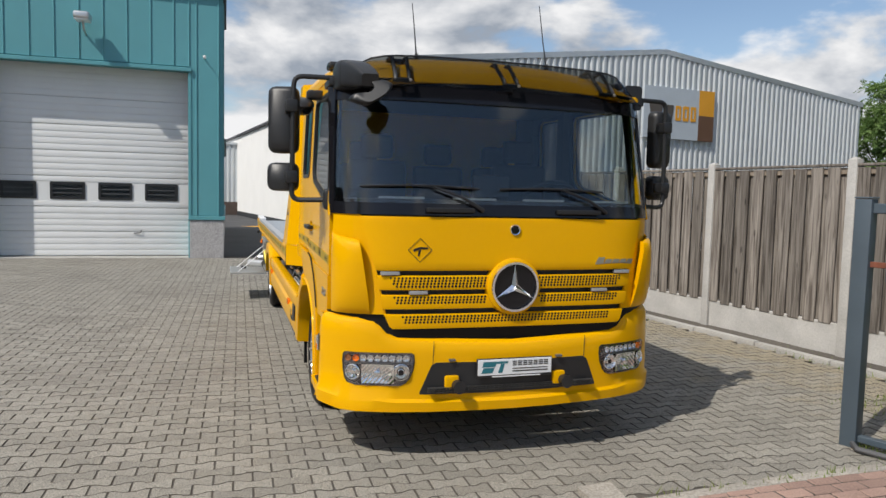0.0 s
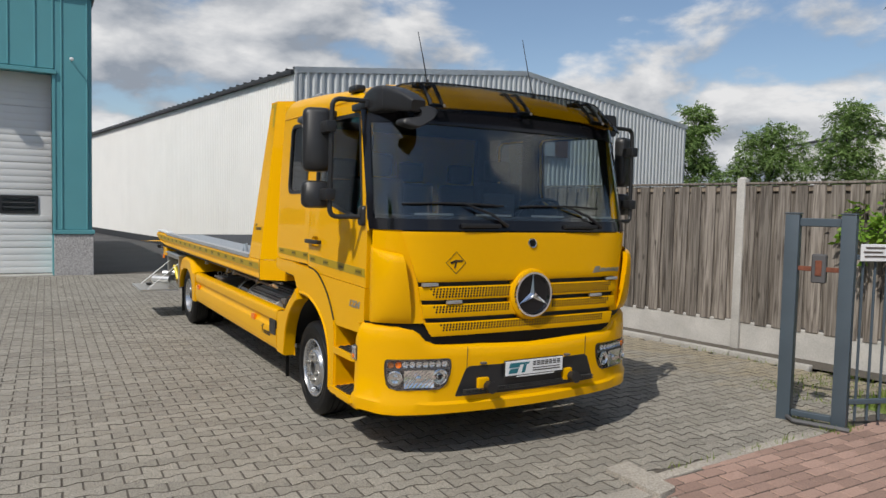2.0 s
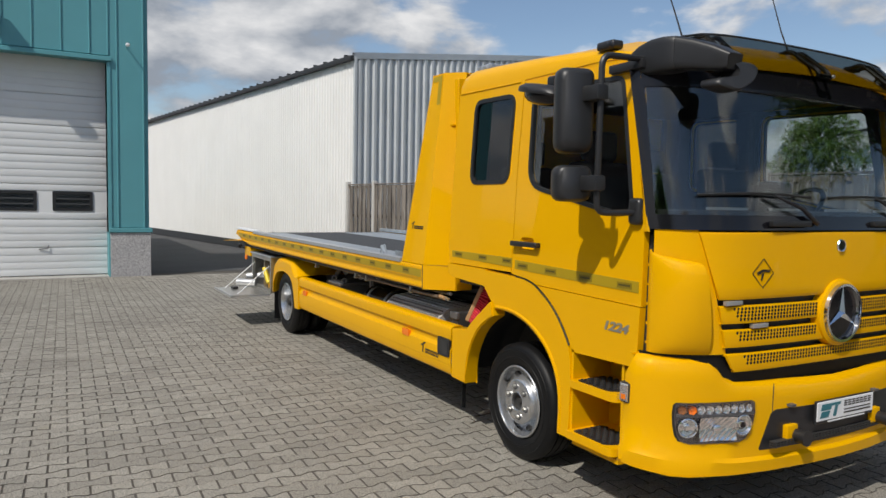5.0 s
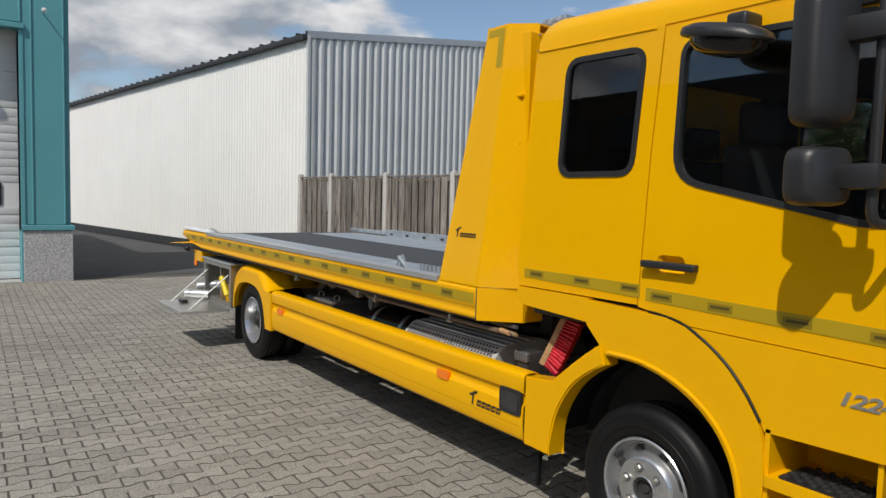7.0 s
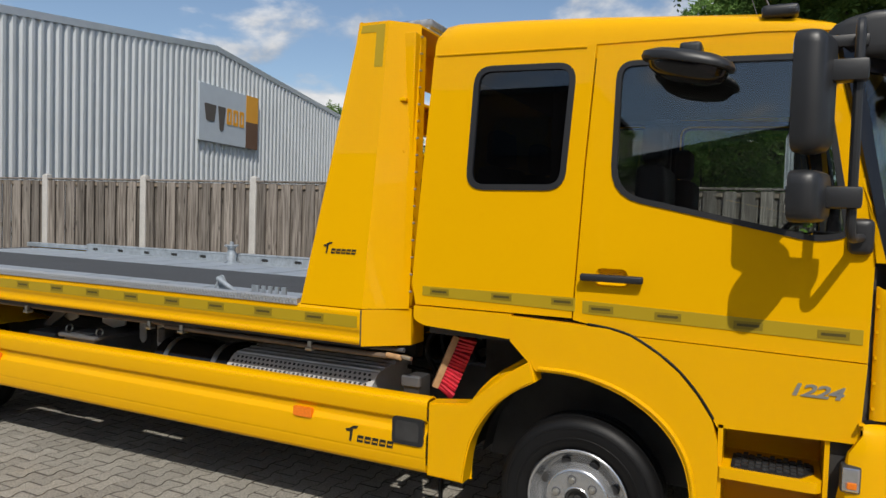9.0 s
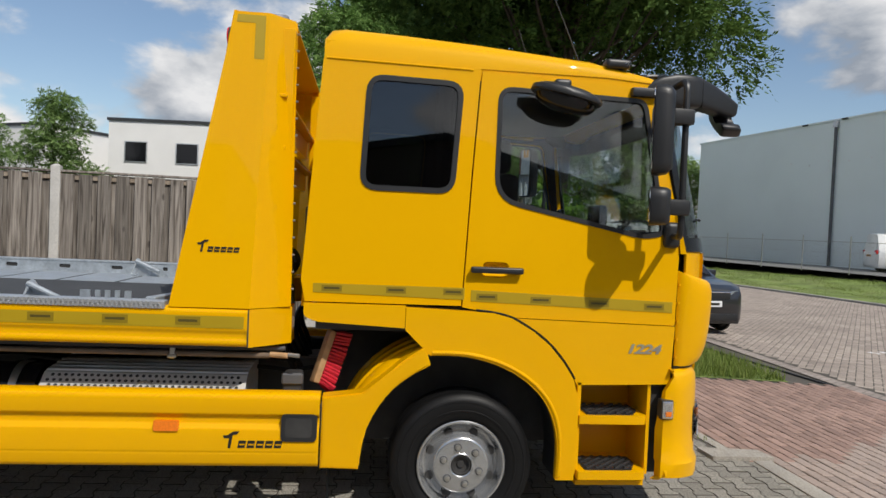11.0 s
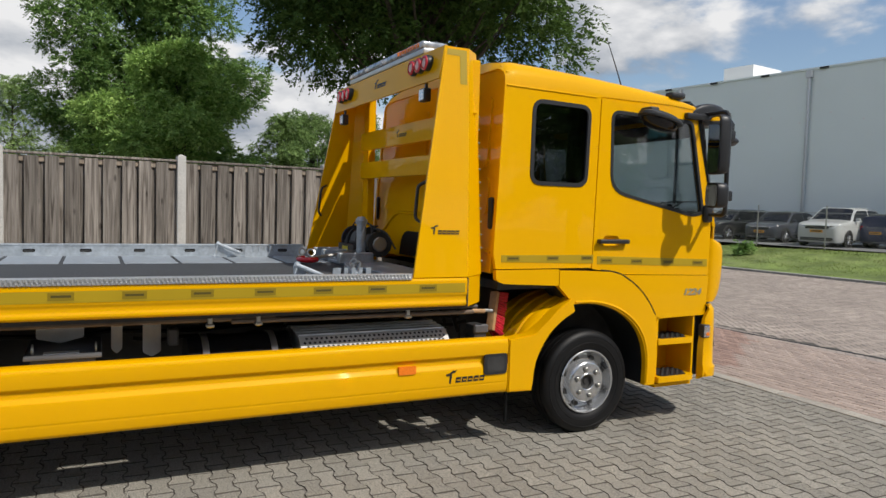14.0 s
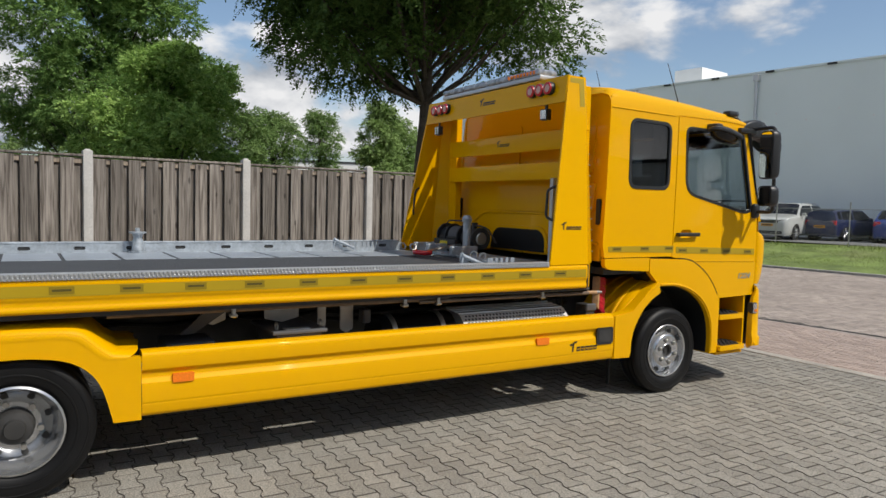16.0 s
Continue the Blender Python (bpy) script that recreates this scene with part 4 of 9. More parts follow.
def lerp(tab, x):
    for (a, p), (b, q) in zip(tab, tab[1:]):
        if x <= b:
            return p + (q - p) * max(0.0, min(1.0, (x - a) / (b - a)))
    return tab[-1][1]


def side(far, base=None):
    """A map for plates on the cab's side: a is v, b is z, d goes inwards."""
    return lambda a, b, d: (U((lean(b) if base is None else base) + d, far), a, b)


def side_plate(name, outline, d0, d1, material, parent, far, holes=(), base=None, label="", smooth=35):
    bm = B()
    plate(bm, outline, side(far, base), d0, d1, holes)
    return part(name, bm, material, parent, label, smooth)


def vf(u, z, off=0.0):
    """The cab's front face."""
    du = abs(u - UC) / 1.165
    return -1.455 + 0.045 * du ** 2 + 0.24 * du ** 8 + max(0.0, z - 1.58) * 0.235 - off


def band(rows, off=0.0, nu=28, t=0.02, off2=None):
    """A strip of the front face: rows of (z, u0, u1)."""
    bm = B()
    out = []
    for k, r in enumerate(rows):
        z, u0, u1 = r[:3]
        o = r[3] if len(r) > 3 else off
        us = [u0 + (u1 - u0) * (0.5 - 0.5 * math.cos(math.pi * i / nu)) for i in range(nu + 1)]
        out.append([(u, vf(u, z, o), z) for u in us])
    sheet(bm, out)
    if t:
        for f in bm.faces:
            f.normal_update()
        if sum(f.normal.y for f in bm.faces) > 0:
            bmesh.ops.reverse_faces(bm, faces=bm.faces[:])
        bmesh.ops.solidify(bm, geom=bm.faces[:], thickness=t)
    return bm


def mark(name, parent, place, s, matl):
    """A maker's mark as plain shapes: a bent bar and a notched bar of the word's size."""
    bm = B()
    plate(bm, [(a * s, b * s) for a, b in ((-2.35, 0.62), (-1.95, 0.66), (-1.55, 0.95), (-1.0, 1.0), (-1.2, 0.72), (-1.55, 0.68), (-1.72, -0.45), (-1.95, -0.45), (-1.85, 0.4), (-2.25, 0.38))], place, 0.0, 0.0015)
    ob = part(name, bm, matl, parent, smooth=0)
    bm = B()
    for k in range(5):
        a, w = -1.15 + 0.75 * k, 0.60
        hole = [[(q * s, r * s) for q, r in ((a + 0.13, -0.20), (a + w - 0.02, -0.20), (a + w + 0.02, -0.06), (a + 0.16, -0.06))]]
        plate(bm, [(q * s, r * s) for q, r in ((a, -0.42), (a + w, -0.42), (a + w + 0.12, 0.2), (a + 0.10, 0.2))], place, 0.0, 0.0015, hole)
    part("word_bar", bm, matl, ob, smooth=0)
    return ob


# -- cab shell
def flow(pts, k=4):
    """A smooth line through points."""
    out = []
    n = len(pts)
    for i in range(n - 1):
        p0, p1, p2, p3 = (Vector((*pts[max(0, min(n - 1, j))], 0)) for j in (i - 1, i, i + 1, i + 2))
        for q in range(k):
            t = q / k
            w = 0.5 * ((2 * p1) + (p2 - p0) * t + (2 * p0 - 5 * p1 + 4 * p2 - p3) * t * t + (3 * p1 - p0 - 3 * p2 + p3) * t ** 3)
            out.append((w.x, w.y))
    return out + [tuple(pts[-1])]


DOOR_CURVE = [(-0.03, 1.232), (-0.13, 1.222), (-0.23, 1.197), (-0.35, 1.13), (-0.44, 1.06), (-0.52, 0.97), (-0.58, 0.88)]
REAR_WIN = round2([(0.585, 1.85), (0.12, 1.85), (0.088, 2.41), (0.565, 2.42)], 0.075, 5)
DOOR_WIN = round2([(-0.118, 1.82), (-0.122, 2.405), (-0.915, 2.385), (-1.045, 1.675), (-0.93, 1.652)], [0.13, 0.07, 0.05, 0.04, 0.06], 5)


HANDLE_CUT = round2([(-0.055, 1.405), (-0.205, 1.405), (-0.200, 1.488), (-0.060, 1.488)], 0.03, 4)


def grow(pts, k):
    cx, cy = sum(p[0] for p in pts) / len(pts), sum(p[1] for p in pts) / len(pts)
    out = []
    n = len(pts)
    for i in range(n):
        a, b, c = (Vector((*pts[j % n], 0)) for j in (i - 1, i, i + 1))
        t = (c - a).normalized(); nr = Vector((-t.y, t.x, 0))
        if nr.dot(b - Vector((cx, cy, 0))) < 0:
            nr = -nr
        out.append((b.x + nr.x * k, b.y + nr.y * k))
    return out


for far in (False, True):
    back = side_plate("rear_side_panel", [(0.045, 1.25), (0.855, 1.25), (0.878, 1.36), (0.845, 1.9), (0.808, 2.50), (-0.012, 2.50), (0.018, 1.94)], 0.0, 0.035,
                      YELLOW, truck, far, [REAR_WIN])
    side_plate("window_seal", grow(REAR_WIN, 0.016), -0.006, 0.02, BLACK, back, far, [grow(REAR_WIN, -0.012)])
    g = side_plate("pane", grow(REAR_WIN, -0.004), 0.008, 0.012, DARKGLASS, back, far)
    side_plate("lower_side_panel", round2([(0.335, 1.243), (0.335, 1.125), (0.80, 1.148), (0.858, 1.175), (0.858, 1.243)], [0, 0.01, 0.03, 0.02, 0], 3), -0.012, 0.03, YELLOW, truck, far)
    door = side_plate("door", [(0.038, 1.243), *DOOR_CURVE[:3], (-1.132, 1.178), (-1.138, 1.62), (-1.035, 2.42), (-0.975, 2.455), (-0.02, 2.488), (0.010, 1.94)], -0.001, 0.035,
                      YELLOW, truck, far, [DOOR_WIN, HANDLE_CUT], label="yellow cab door, shut")
    side_plate("lower_skin", [(-0.245, 1.192), *DOOR_CURVE[3:], (-0.60, 0.845), (-1.118, 0.858), (-1.132, 1.1735)], -0.008, 0.035, YELLOW, door, far)
    side_plate("window_seal", grow(DOOR_WIN, 0.012), -0.006, 0.02, BLACK, door, far, [grow(DOOR_WIN, -0.012)])
    side_plate("pane", grow(DOOR_WIN, -0.004), 0.008, 0.012, GLASS, door, far)
    bm = B(); box(bm, *sorted((U(0.012, far), U(0.04, far))), -0.275, 0.005, 1.428, 1.462, 0.012, 3); h = part("handle", bm, BLACK, door)
    bm = B()
    for v in (-0.25, -0.02): box(bm, *sorted((U(0.03, far), U(0.06, far))), v - 0.02, v + 0.02, 1.43, 1.46, 0.006, 2)
    part("handle_base", bm, BLACK, h)
    bm = B(); rows = []
    for k_, d in ((0.002, -0.0005), (-0.004, 0.006), (-0.012, 0.022), (-0.03, 0.032)):
        rows.append([side(far)(a, b, d) for a, b in grow(HANDLE_CUT, k_)])
    sheet(bm, rows, closed=True); bmesh.ops.holes_fill(bm, edges=[e for e in bm.edges if e.is_boundary][-len(HANDLE_CUT):]); part("handle_bowl", bm, YELLOW, door)
    side_plate("inner_skin", [(0.0, 1.25), (-1.10, 1.20), (-1.10, 1.62), (-1.005, 2.42), (-0.03, 2.46), (0.0, 1.94)], 0.040, 0.06, SEAT, door, far, [grow(DOOR_WIN, 0.01)])
    side_plate("inner_skin", [(0.02, 1.26), (0.80, 1.26), (0.79, 2.46), (-0.01, 2.46), (0.02, 1.94)], 0.040, 0.06, SEAT, back, far, [grow(REAR_WIN, 0.01)])
    # belt tape with printed blocks
    bm = B(); plate(bm, [(0.03, 1.345), (0.815, 1.345), (0.815, 1.298), (0.03, 1.283)], side(far), -0.003, 0.0)
    part("tape_strip", bm, TAPE, back, smooth=0)
    bm = B(); plate(bm, [(-0.005, 1.335), (-1.112, 1.3055), (-1.112, 1.2475), (-0.005, 1.277)], side(far), -0.004, 0.0)
    tape = part("tape_strip", bm, TAPE, door, smooth=0)
    for v0 in (0.73, 0.40, 0.10):
        for zz, h2 in ((1.322, 0.016), (1.3225, 0.0055)):
            bm = B()
            w2 = 0.052 if h2 > 0.01 else 0.040
            plate(bm, [(v0 - 0.01 - w2, zz - h2), (v0 - 0.01 + w2, zz - h2), (v0 - 0.01 + w2, zz + h2), (v0 - 0.01 - w2, zz + h2)], side(far), -0.0045 if w2 > 0.05 else -0.0055, -0.002)
            part("tape_print", bm, TAPEMID if w2 > 0.05 else TAPEDARK, tape, smooth=0)
    for v0 in (-0.09, -0.38, -0.70, -1.01):
        z0 = 1.305 + v0 * 0.026
        for zz, h2 in ((z0 - 0.001, 0.017), (z0, 0.0055)):
            bm = B()
            w2 = 0.056 if h2 > 0.01 else 0.043
            plate(bm, [(v0 - w2, zz - h2), (v0 + w2, zz - h2), (v0 + w2, zz + h2), (v0 - w2, zz + h2)], side(far), -0.0055 if w2 > 0.05 else -0.0065, -0.003)
            part("tape_print", bm, TAPEMID if w2 > 0.05 else TAPEDARK, tape, smooth=0)
    # model number in chrome figures
    bm = text_mesh("1224", 0.086, lambda a, b, d: (U(0.049 - d, far), -0.955 - a * 1.2 if not far else -0.955 + a * 1.2, 1.045 + b * 0.8), 0.002, 0.25, 0.0022, 0.92)
    part("model_number", bm, CHROMEDECAL, door, smooth=0)
    # front fender over the wheel
    fend = [(0.335, 1.238), (0.02, 1.228), *DOOR_CURVE[1:], (-0.605, 0.80), (-0.615, 0.67), (-0.605, 0.335), *flow([(-0.505, 0.335), (-0.505, 0.54), (-0.46, 0.70), (-0.36, 0.83),
            (-0.20, 0.93), (0.0, 0.985), (0.20, 0.99)]), (0.335, 1.12)]
    bm = B(); plate(bm, [(a * 0.995, b - 0.003) for a, b in fend], lambda a, b, d: (U(d, far), a, b), 0.040, 0.085)
    fen_ = part("front_fender", bm, YELLOW, truck)
    bm = B(); plate(bm, [(a * 0.99, b + 0.003) for a, b in fend], lambda a, b, d: (U(d, far), a, b), 0.087, 0.31)
    part("arch_liner", bm, BLACK, fen_, "black arch liner", smooth=0)
    bm = B()
    lip = [(-0.505, 0.34), (-0.505, 0.54), (-0.46, 0.70), (-0.36, 0.83), (-0.20, 0.93), (0.0, 0.985), (0.20, 0.99)]
    tube(bm, [(U(0.041, far), a - 0.012, b + 0.012) for a, b in flow(lip)], 0.011, 8)
    part("fender_lip", bm, YELLOW, truck)
    mg = [(0.745, 0.765), (0.745, 0.395), *flow([(0.55, 0.39), (0.515, 0.60), (0.42, 0.77), (0.31, 0.87), (0.195, 0.94)], 3), *flow([(0.225, 1.035), (0.33, 0.965), (0.43, 0.88), (0.54, 0.79)], 3)]
    bm = B(); plate(bm, mg, lambda a, b, d: (U(d, far), a, b), 0.022, 0.13)
    bmesh.ops.bevel(bm, geom=[e for e in bm.edges if e.is_manifold and e.calc_face_angle(0) > 0.9], offset=0.008, segments=2, affect="EDGES")
    part("rear_fender_section", bm, YELLOW, truck)
    # ribbed mudguard over the tyre
    bm = B()
    prof = [(0.118, -0.022), (0.124, 0.0), (0.145, 0.016), (0.18, 0.026), (0.20, 0.026), (0.212, 0.038), (0.24, 0.038), (0.252, 0.026), (0.34, 0.028), (0.352, 0.040), (0.38, 0.040), (0.392, 0.028), (0.48, 0.028), (0.492, 0.040), (0.52, 0.040), (0.532, 0.026), (0.62, 0.02)]
    rows = []
    for i in range(15):
        t = radians(14 + 6.6 * i)
        rows.append([(U(u, far), 0.05 + math.cos(t) * (0.600 + e), 0.42 + math.sin(t) * (0.600 + e)) for u, e in prof])
    sheet(bm, rows); solid(bm, 0.006)
    mud_ = part("mudguard", bm, YELLOW, truck)
    bm = B(); sheet(bm, [[(U(u, far), 0.05 + math.cos(t) * 0.572, 0.42 + math.sin(t) * 0.572) for u in (0.132, 0.4, 0.62)] for t in [radians(6 + 6.6 * i) for i in range(18)]]); solid(bm, 0.006)
    part("arch_liner", bm, BLACK, mud_, "black arch liner")
    # step well
    bm = B(); box(bm, *sorted((U(0.34, far), U(0.36, far))), -1.10, -0.60, 0.36, 0.86); well = part("step_well", bm, YELLOW, truck, smooth=0)
    bm = B(); box(bm, *sorted((U(0.05, far), U(0.339, far))), -0.625, -0.605, 0.36, 0.86); part("well_side", bm, YELLOW, well, smooth=0)
    bm = B(); box(bm, *sorted((U(0.065, far), U(0.339, far))), -1.020, -1.002, 0.36, 0.86); part("well_side", bm, YELLOW, well, smooth=0)
    # thin black tube drawn for the shaded gap between door and fender
    bm = B(); tube(bm, [(U(0.0455, far), a - 0.004, b - 0.001) for a, b in flow(DOOR_CURVE, 3)], 0.0065, 6); part("door_gap", bm, RUBBER, truck)
    bm = B(); box(bm, *sorted((U(0.06, far), U(0.34, far))), -1.00, -0.62, 0.30, 0.325); part("well_floor", bm, YELLOW, well, smooth=0)
    for z, u0 in ((0.685, 0.03), (0.39, 0.01)):
        bm = B(); plate(bm, round2([(u0, -0.615), (u0, -1.000), (0.345, -1.000), (0.345, -0.615)], [0.01, 0.05, 0, 0], 3), lambda a, b, d: (U(a, far), b, d), z - 0.045, z)
        s_ = part("step", bm, YELLOW, well)
        bm = B(); plate(bm, round2([(u0 + 0.02, -0.66), (u0 + 0.02, -0.92), (0.14, -0.975), (0.25, -0.975), (0.25, -0.66)], 0.015, 2), lambda a, b, d: (U(a, far), b, d), z, z + 0.006)
        tr = part("tread", bm, BLACK, s_, smooth=0)
        bm = B()
        for i in range(8):
            for j in range(11):
                if (i + j) % 2 == 0:
                    uu, vv = u0 + 0.035 + i * 0.026, -0.675 - j * 0.0265
                    if vv > -0.93 or uu > 0.14:
                        box(bm, *sorted((U(uu, far), U(uu + 0.018, far))), vv - 0.02, vv, z + 0.005, z + 0.013)
        part("tread_studs", bm, DARK, tr, smooth=0)
    bm = B(); box(bm, *sorted((U(-0.002, far), U(0.06, far))), -1.128, -1.056, 0.675, 0.785, 0.014, 2); lamp_ = part("side_lamp", bm, DARK, truck, "small clear corner lamp with an amber bulb")
    bm = B(); box(bm, *sorted((U(-0.007, far), U(0.0, far))), -1.121, -1.063, 0.684, 0.776, 0.003, 1)
    for q in range(5): box(bm, *sorted((U(-0.0105, far), U(-0.006, far))), -1.116 + 0.0102 * q, -1.109 + 0.0102 * q, 0.690, 0.770, 0.0015, 1)
    part("reflector", bm, CHROME, lamp_, smooth=0)
    bm = B(); box(bm, *sorted((U(-0.014, far), U(-0.008, far))), -1.112, -1.078, 0.695, 0.722, 0.003, 1); part("bulb", bm, AMBER, lamp_)
    bm = B(); box(bm, *sorted((U(-0.024, far), U(-0.001, far))), -1.125, -1.059, 0.680, 0.780, 0.011, 2); part("lens", bm, CLEAR, lamp_)
    # dark blocks set behind the open gaps, standing in for the shade in them
    bm = B(); box(bm, *sorted((U(0.10, far), U(0.5, far))), -1.15, -1.023, 0.36, 0.90); box(bm, *sorted((U(0.10, far), U(0.5, far))), -1.15, -1.085, 0.90, 1.55); part("pillar_gap", bm, DARK, truck, smooth=0)
    bm = B(); plate(bm, [(0.02, 2.44), (-0.99, 2.425), (-0.99, 2.495), (0.02, 2.52)], lambda a, b, d: (U(d, far), a, b), 0.103, 0.115); part("door_header", bm, YELLOW, truck, smooth=0)

# roof skin
ROOF_EDGE = [(-1.252, 2.352), (-1.235, 2.405), (-1.17, 2.44), (-1.08, 2.485), (-0.95, 2.53), (-0.70, 2.588), (-0.40, 2.620), (0.0, 2.650), (0.40, 2.672), (0.70, 2.682), (0.77, 2.672), (0.805, 2.63)]
bm = B()
rows = []
for v, ze in ROOF_EDGE:
    z0 = 2.50 if v > -0.95 else lerp([(-1.252, 2.335), (-1.235, 2.37), (-1.17, 2.40), (-0.95, 2.485)], v)
    cr = lerp([(-1.235, 0.105), (-1.1, 0.12), (-0.8, 0.125), (-0.4, 0.10), (0.4, 0.06)], v)
    half = [(0.098, z0), (0.102, z0 + (ze - z0) * 0.45), (0.125, z0 + (ze - z0) * 0.75), (0.165, ze - 0.012), (0.22, ze + 0.004), (0.40, ze + cr * 0.53), (0.75, ze + cr * 0.85), (1.22, ze + cr)]
    if v > 0.78:
        half = [(u, min(z, ze)) for u, z in half]
    tuck = lerp([(-1.30, 0.32), (-1.235, 0.28), (-1.17, 0.14), (-1.08, 0.0)], v)
    half = [(u + tuck * max(0.0, 1 - (u - 0.098) / 0.5), z) for u, z in half]
    # the front edge stays above the dark header
    low = lerp([(-1.252, 2.418), (-1.17, 2.412), (-1.08, 2.30)], v)
    half = [(u, max(z, low + 0.02 * min(1.0, u / 0.6))) for u, z in half]
    rows.append([(u, v, z) for u, z in half] + [(2 * UC - u, v, z) for u, z in half[-2::-1]])
sheet(bm, rows); solid(bm, 0.02)
part("roof", bm, YELLOW, truck, smooth=50)
for far in (False, True):
    bm = B(); tube(bm, [(U(0.094, far), 0.79, 2.505), (U(0.094, far), 0.05, 2.492), (U(0.094, far), 0.03, 2.49)], 0.006, 6); part("roof_crease", bm, YELLOW, truck)
# rear wall with pressed fields
bm = B()
rw = lambda a, b, d: (a, 0.878 - (b - 1.36) * 0.062 + d, b)
plate(bm, [(0.10, 1.22), (2.34, 1.22), (2.33, 2.60), (2.25, 2.65), (0.19, 2.65), (0.11, 2.60)], rw, -0.05, -0.01)
for u0, u1, z0, z1 in ((0.25, 1.15, 1.95, 2.45), (1.29, 2.19, 1.95, 2.45), (0.2, 2.24, 1.62, 1.88)):
    plate(bm, round2([(u0, z0), (u1, z0), (u1, z1), (u0, z1)], 0.06, 4), rw, -0.012, 0.004)
back_wall = part("rear_wall", bm, YELLOW, truck)
bm = B(); plate(bm, round2([(0.755, 1.235), (1.685, 1.235), (1.665, 1.40), (1.57, 1.478), (0.87, 1.478), (0.775, 1.40)], [0.01, 0.01, 0.06, 0.06, 0.06, 0.06], 4), rw, -0.011, 0.012); part("hatch_rim", bm, YELLOW, back_wall)
# flat black plate: the shade inside the rimmed opening, put into its colour
bm = B(); plate(bm, round2([(0.79, 1.24), (1.65, 1.24), (1.632, 1.385), (1.55, 1.447), (0.89, 1.447), (0.808, 1.385)], [0.01, 0.01, 0.05, 0.05, 0.05, 0.05], 4), rw, 0.012, 0.016); part("hatch", bm, RUBBER, back_wall)
bm = B(); tube(bm, [rw(p.x, p.z, -0.006) for p in bend([(0.12, 0, 1.36), (0.22, 0, 1.37), (0.60, 0, 1.60), (1.84, 0, 1.60), (2.22, 0, 1.37), (2.32, 0, 1.36)], 0.10, 5)], 0.013, 8); part("pressed_rib", bm, YELLOW, back_wall)
for far in (False, True):
    bm = B(); box(bm, *sorted((U(0.12, far), U(0.17, far))), 0.84, 0.875, 1.52, 1.74, 0.02, 3); part("vent_grip", bm, BLACK, back_wall)
bm = B(); box(bm, 0.12, 2.32, -1.15, 0.80, 1.10, 1.16); part("cab_floor", bm, DARK, truck, smooth=0)
bm = B(); box(bm, 0.13, 2.31, -1.05, 0.76, 2.46, 2.48); part("headliner", bm, SEAT, truck, smooth=0)

# -- front
bm = band([(2.436, 0.13, 2.31), (2.34, 0.115, 2.325)], off=-0.006, nu=34, t=0.012); part("screen_header", bm, BLACK, truck, "dark header above the windscreen")
bm = band([(1.66, 0.055, 2.385, 0.0), (1.585, 0.055, 2.385, 0.0)], nu=36); frame_low = part("lower_screen_panel", bm, GLOSSBLACK, truck, "gloss black panel below the windscreen")
bm = band([(2.455, 0.085, 2.355), (2.315, 0.078, 2.362)], nu=36); part("upper_screen_panel", bm, GLOSSBLACK, truck)
for far in (False, True):
    bm = band([(z, *sorted((U(0.052 + 0.01 * (z - 1.6), far), U(0.074 + 0.03 * (z - 1.6), far)))) for z in (1.60, 1.85, 2.1, 2.3, 2.45)], off=0.003, nu=8, t=0.03)
    part("a_pillar", bm, GLOSSBLACK, truck)
    bm = B()
    sheet(bm, [[(U(0.06 + 0.042 * max(0, z - 1.6), far), lerp([(1.55, -1.142), (1.62, -1.142), (2.42, -1.035), (2.5, -1.0)], z), z), (U(0.058 + 0.03 * (z - 1.6), far), vf(0.07, z) + 0.02, z)] for z in (1.57, 1.7, 1.9, 2.1, 2.3, 2.46)])
    solid(bm, 0.015); part("pillar_cover", bm, YELLOW, truck)
    bm = B()
    PZ = (1.57, 1.7, 1.9, 2.1, 2.3, 2.46)
    edge_v = [(lerp([(1.55, -1.142), (1.62, -1.142), (2.42, -1.035), (2.5, -1.0)], z), vf(0.07, z) + 0.02) for z in PZ]
    sheet(bm, [[(U(w + k * max(0.0, z - 1.6), far), a + (b - a) * f, z) for w, k, f in ((0.058, 0.042, 0.48), (0.050, 0.040, 0.50), (0.047, 0.038, 0.56), (0.046, 0.032, 0.80), (0.054, 0.030, 0.95), (0.062, 0.030, 0.95))] for z, (a, b) in zip(PZ, edge_v)])
    part("screen_gasket", bm, BLACK, truck, smooth=50)
bm = band([(z, 0.072 + 0.02 * (z - 1.6), 2.368 - 0.02 * (z - 1.6)) for z in (1.65, 1.8, 1.95, 2.1, 2.25, 2.42)], off=-0.012, nu=40, t=0.004)
ws = part("windscreen", bm, WSGLASS, truck, "clear curved windscreen"); ws.visible_shadow = False
bm = band([(1.575, 0.215, 2.225), (1.55, 0.222, 2.218, 0.004), (1.30, 0.295, 2.145, 0.006), (1.25, 0.31, 2.13, 0.012), (1.235, 0.315, 2.125, 0.004)], nu=30)
hood = part("hood_flap", bm, YELLOW, truck, "yellow front flap")
bm = band([(1.24, 0.30, 2.14), (0.84, 0.42, 2.02)], off=-0.035, nu=26, t=0.01); grille = part("grille_back", bm, DARK, truck)
slats = ((1.204, 1.114, 0.322, 2.118), (1.082, 0.992, 0.346, 2.094), (0.958, 0.866, 0.370, 2.070))
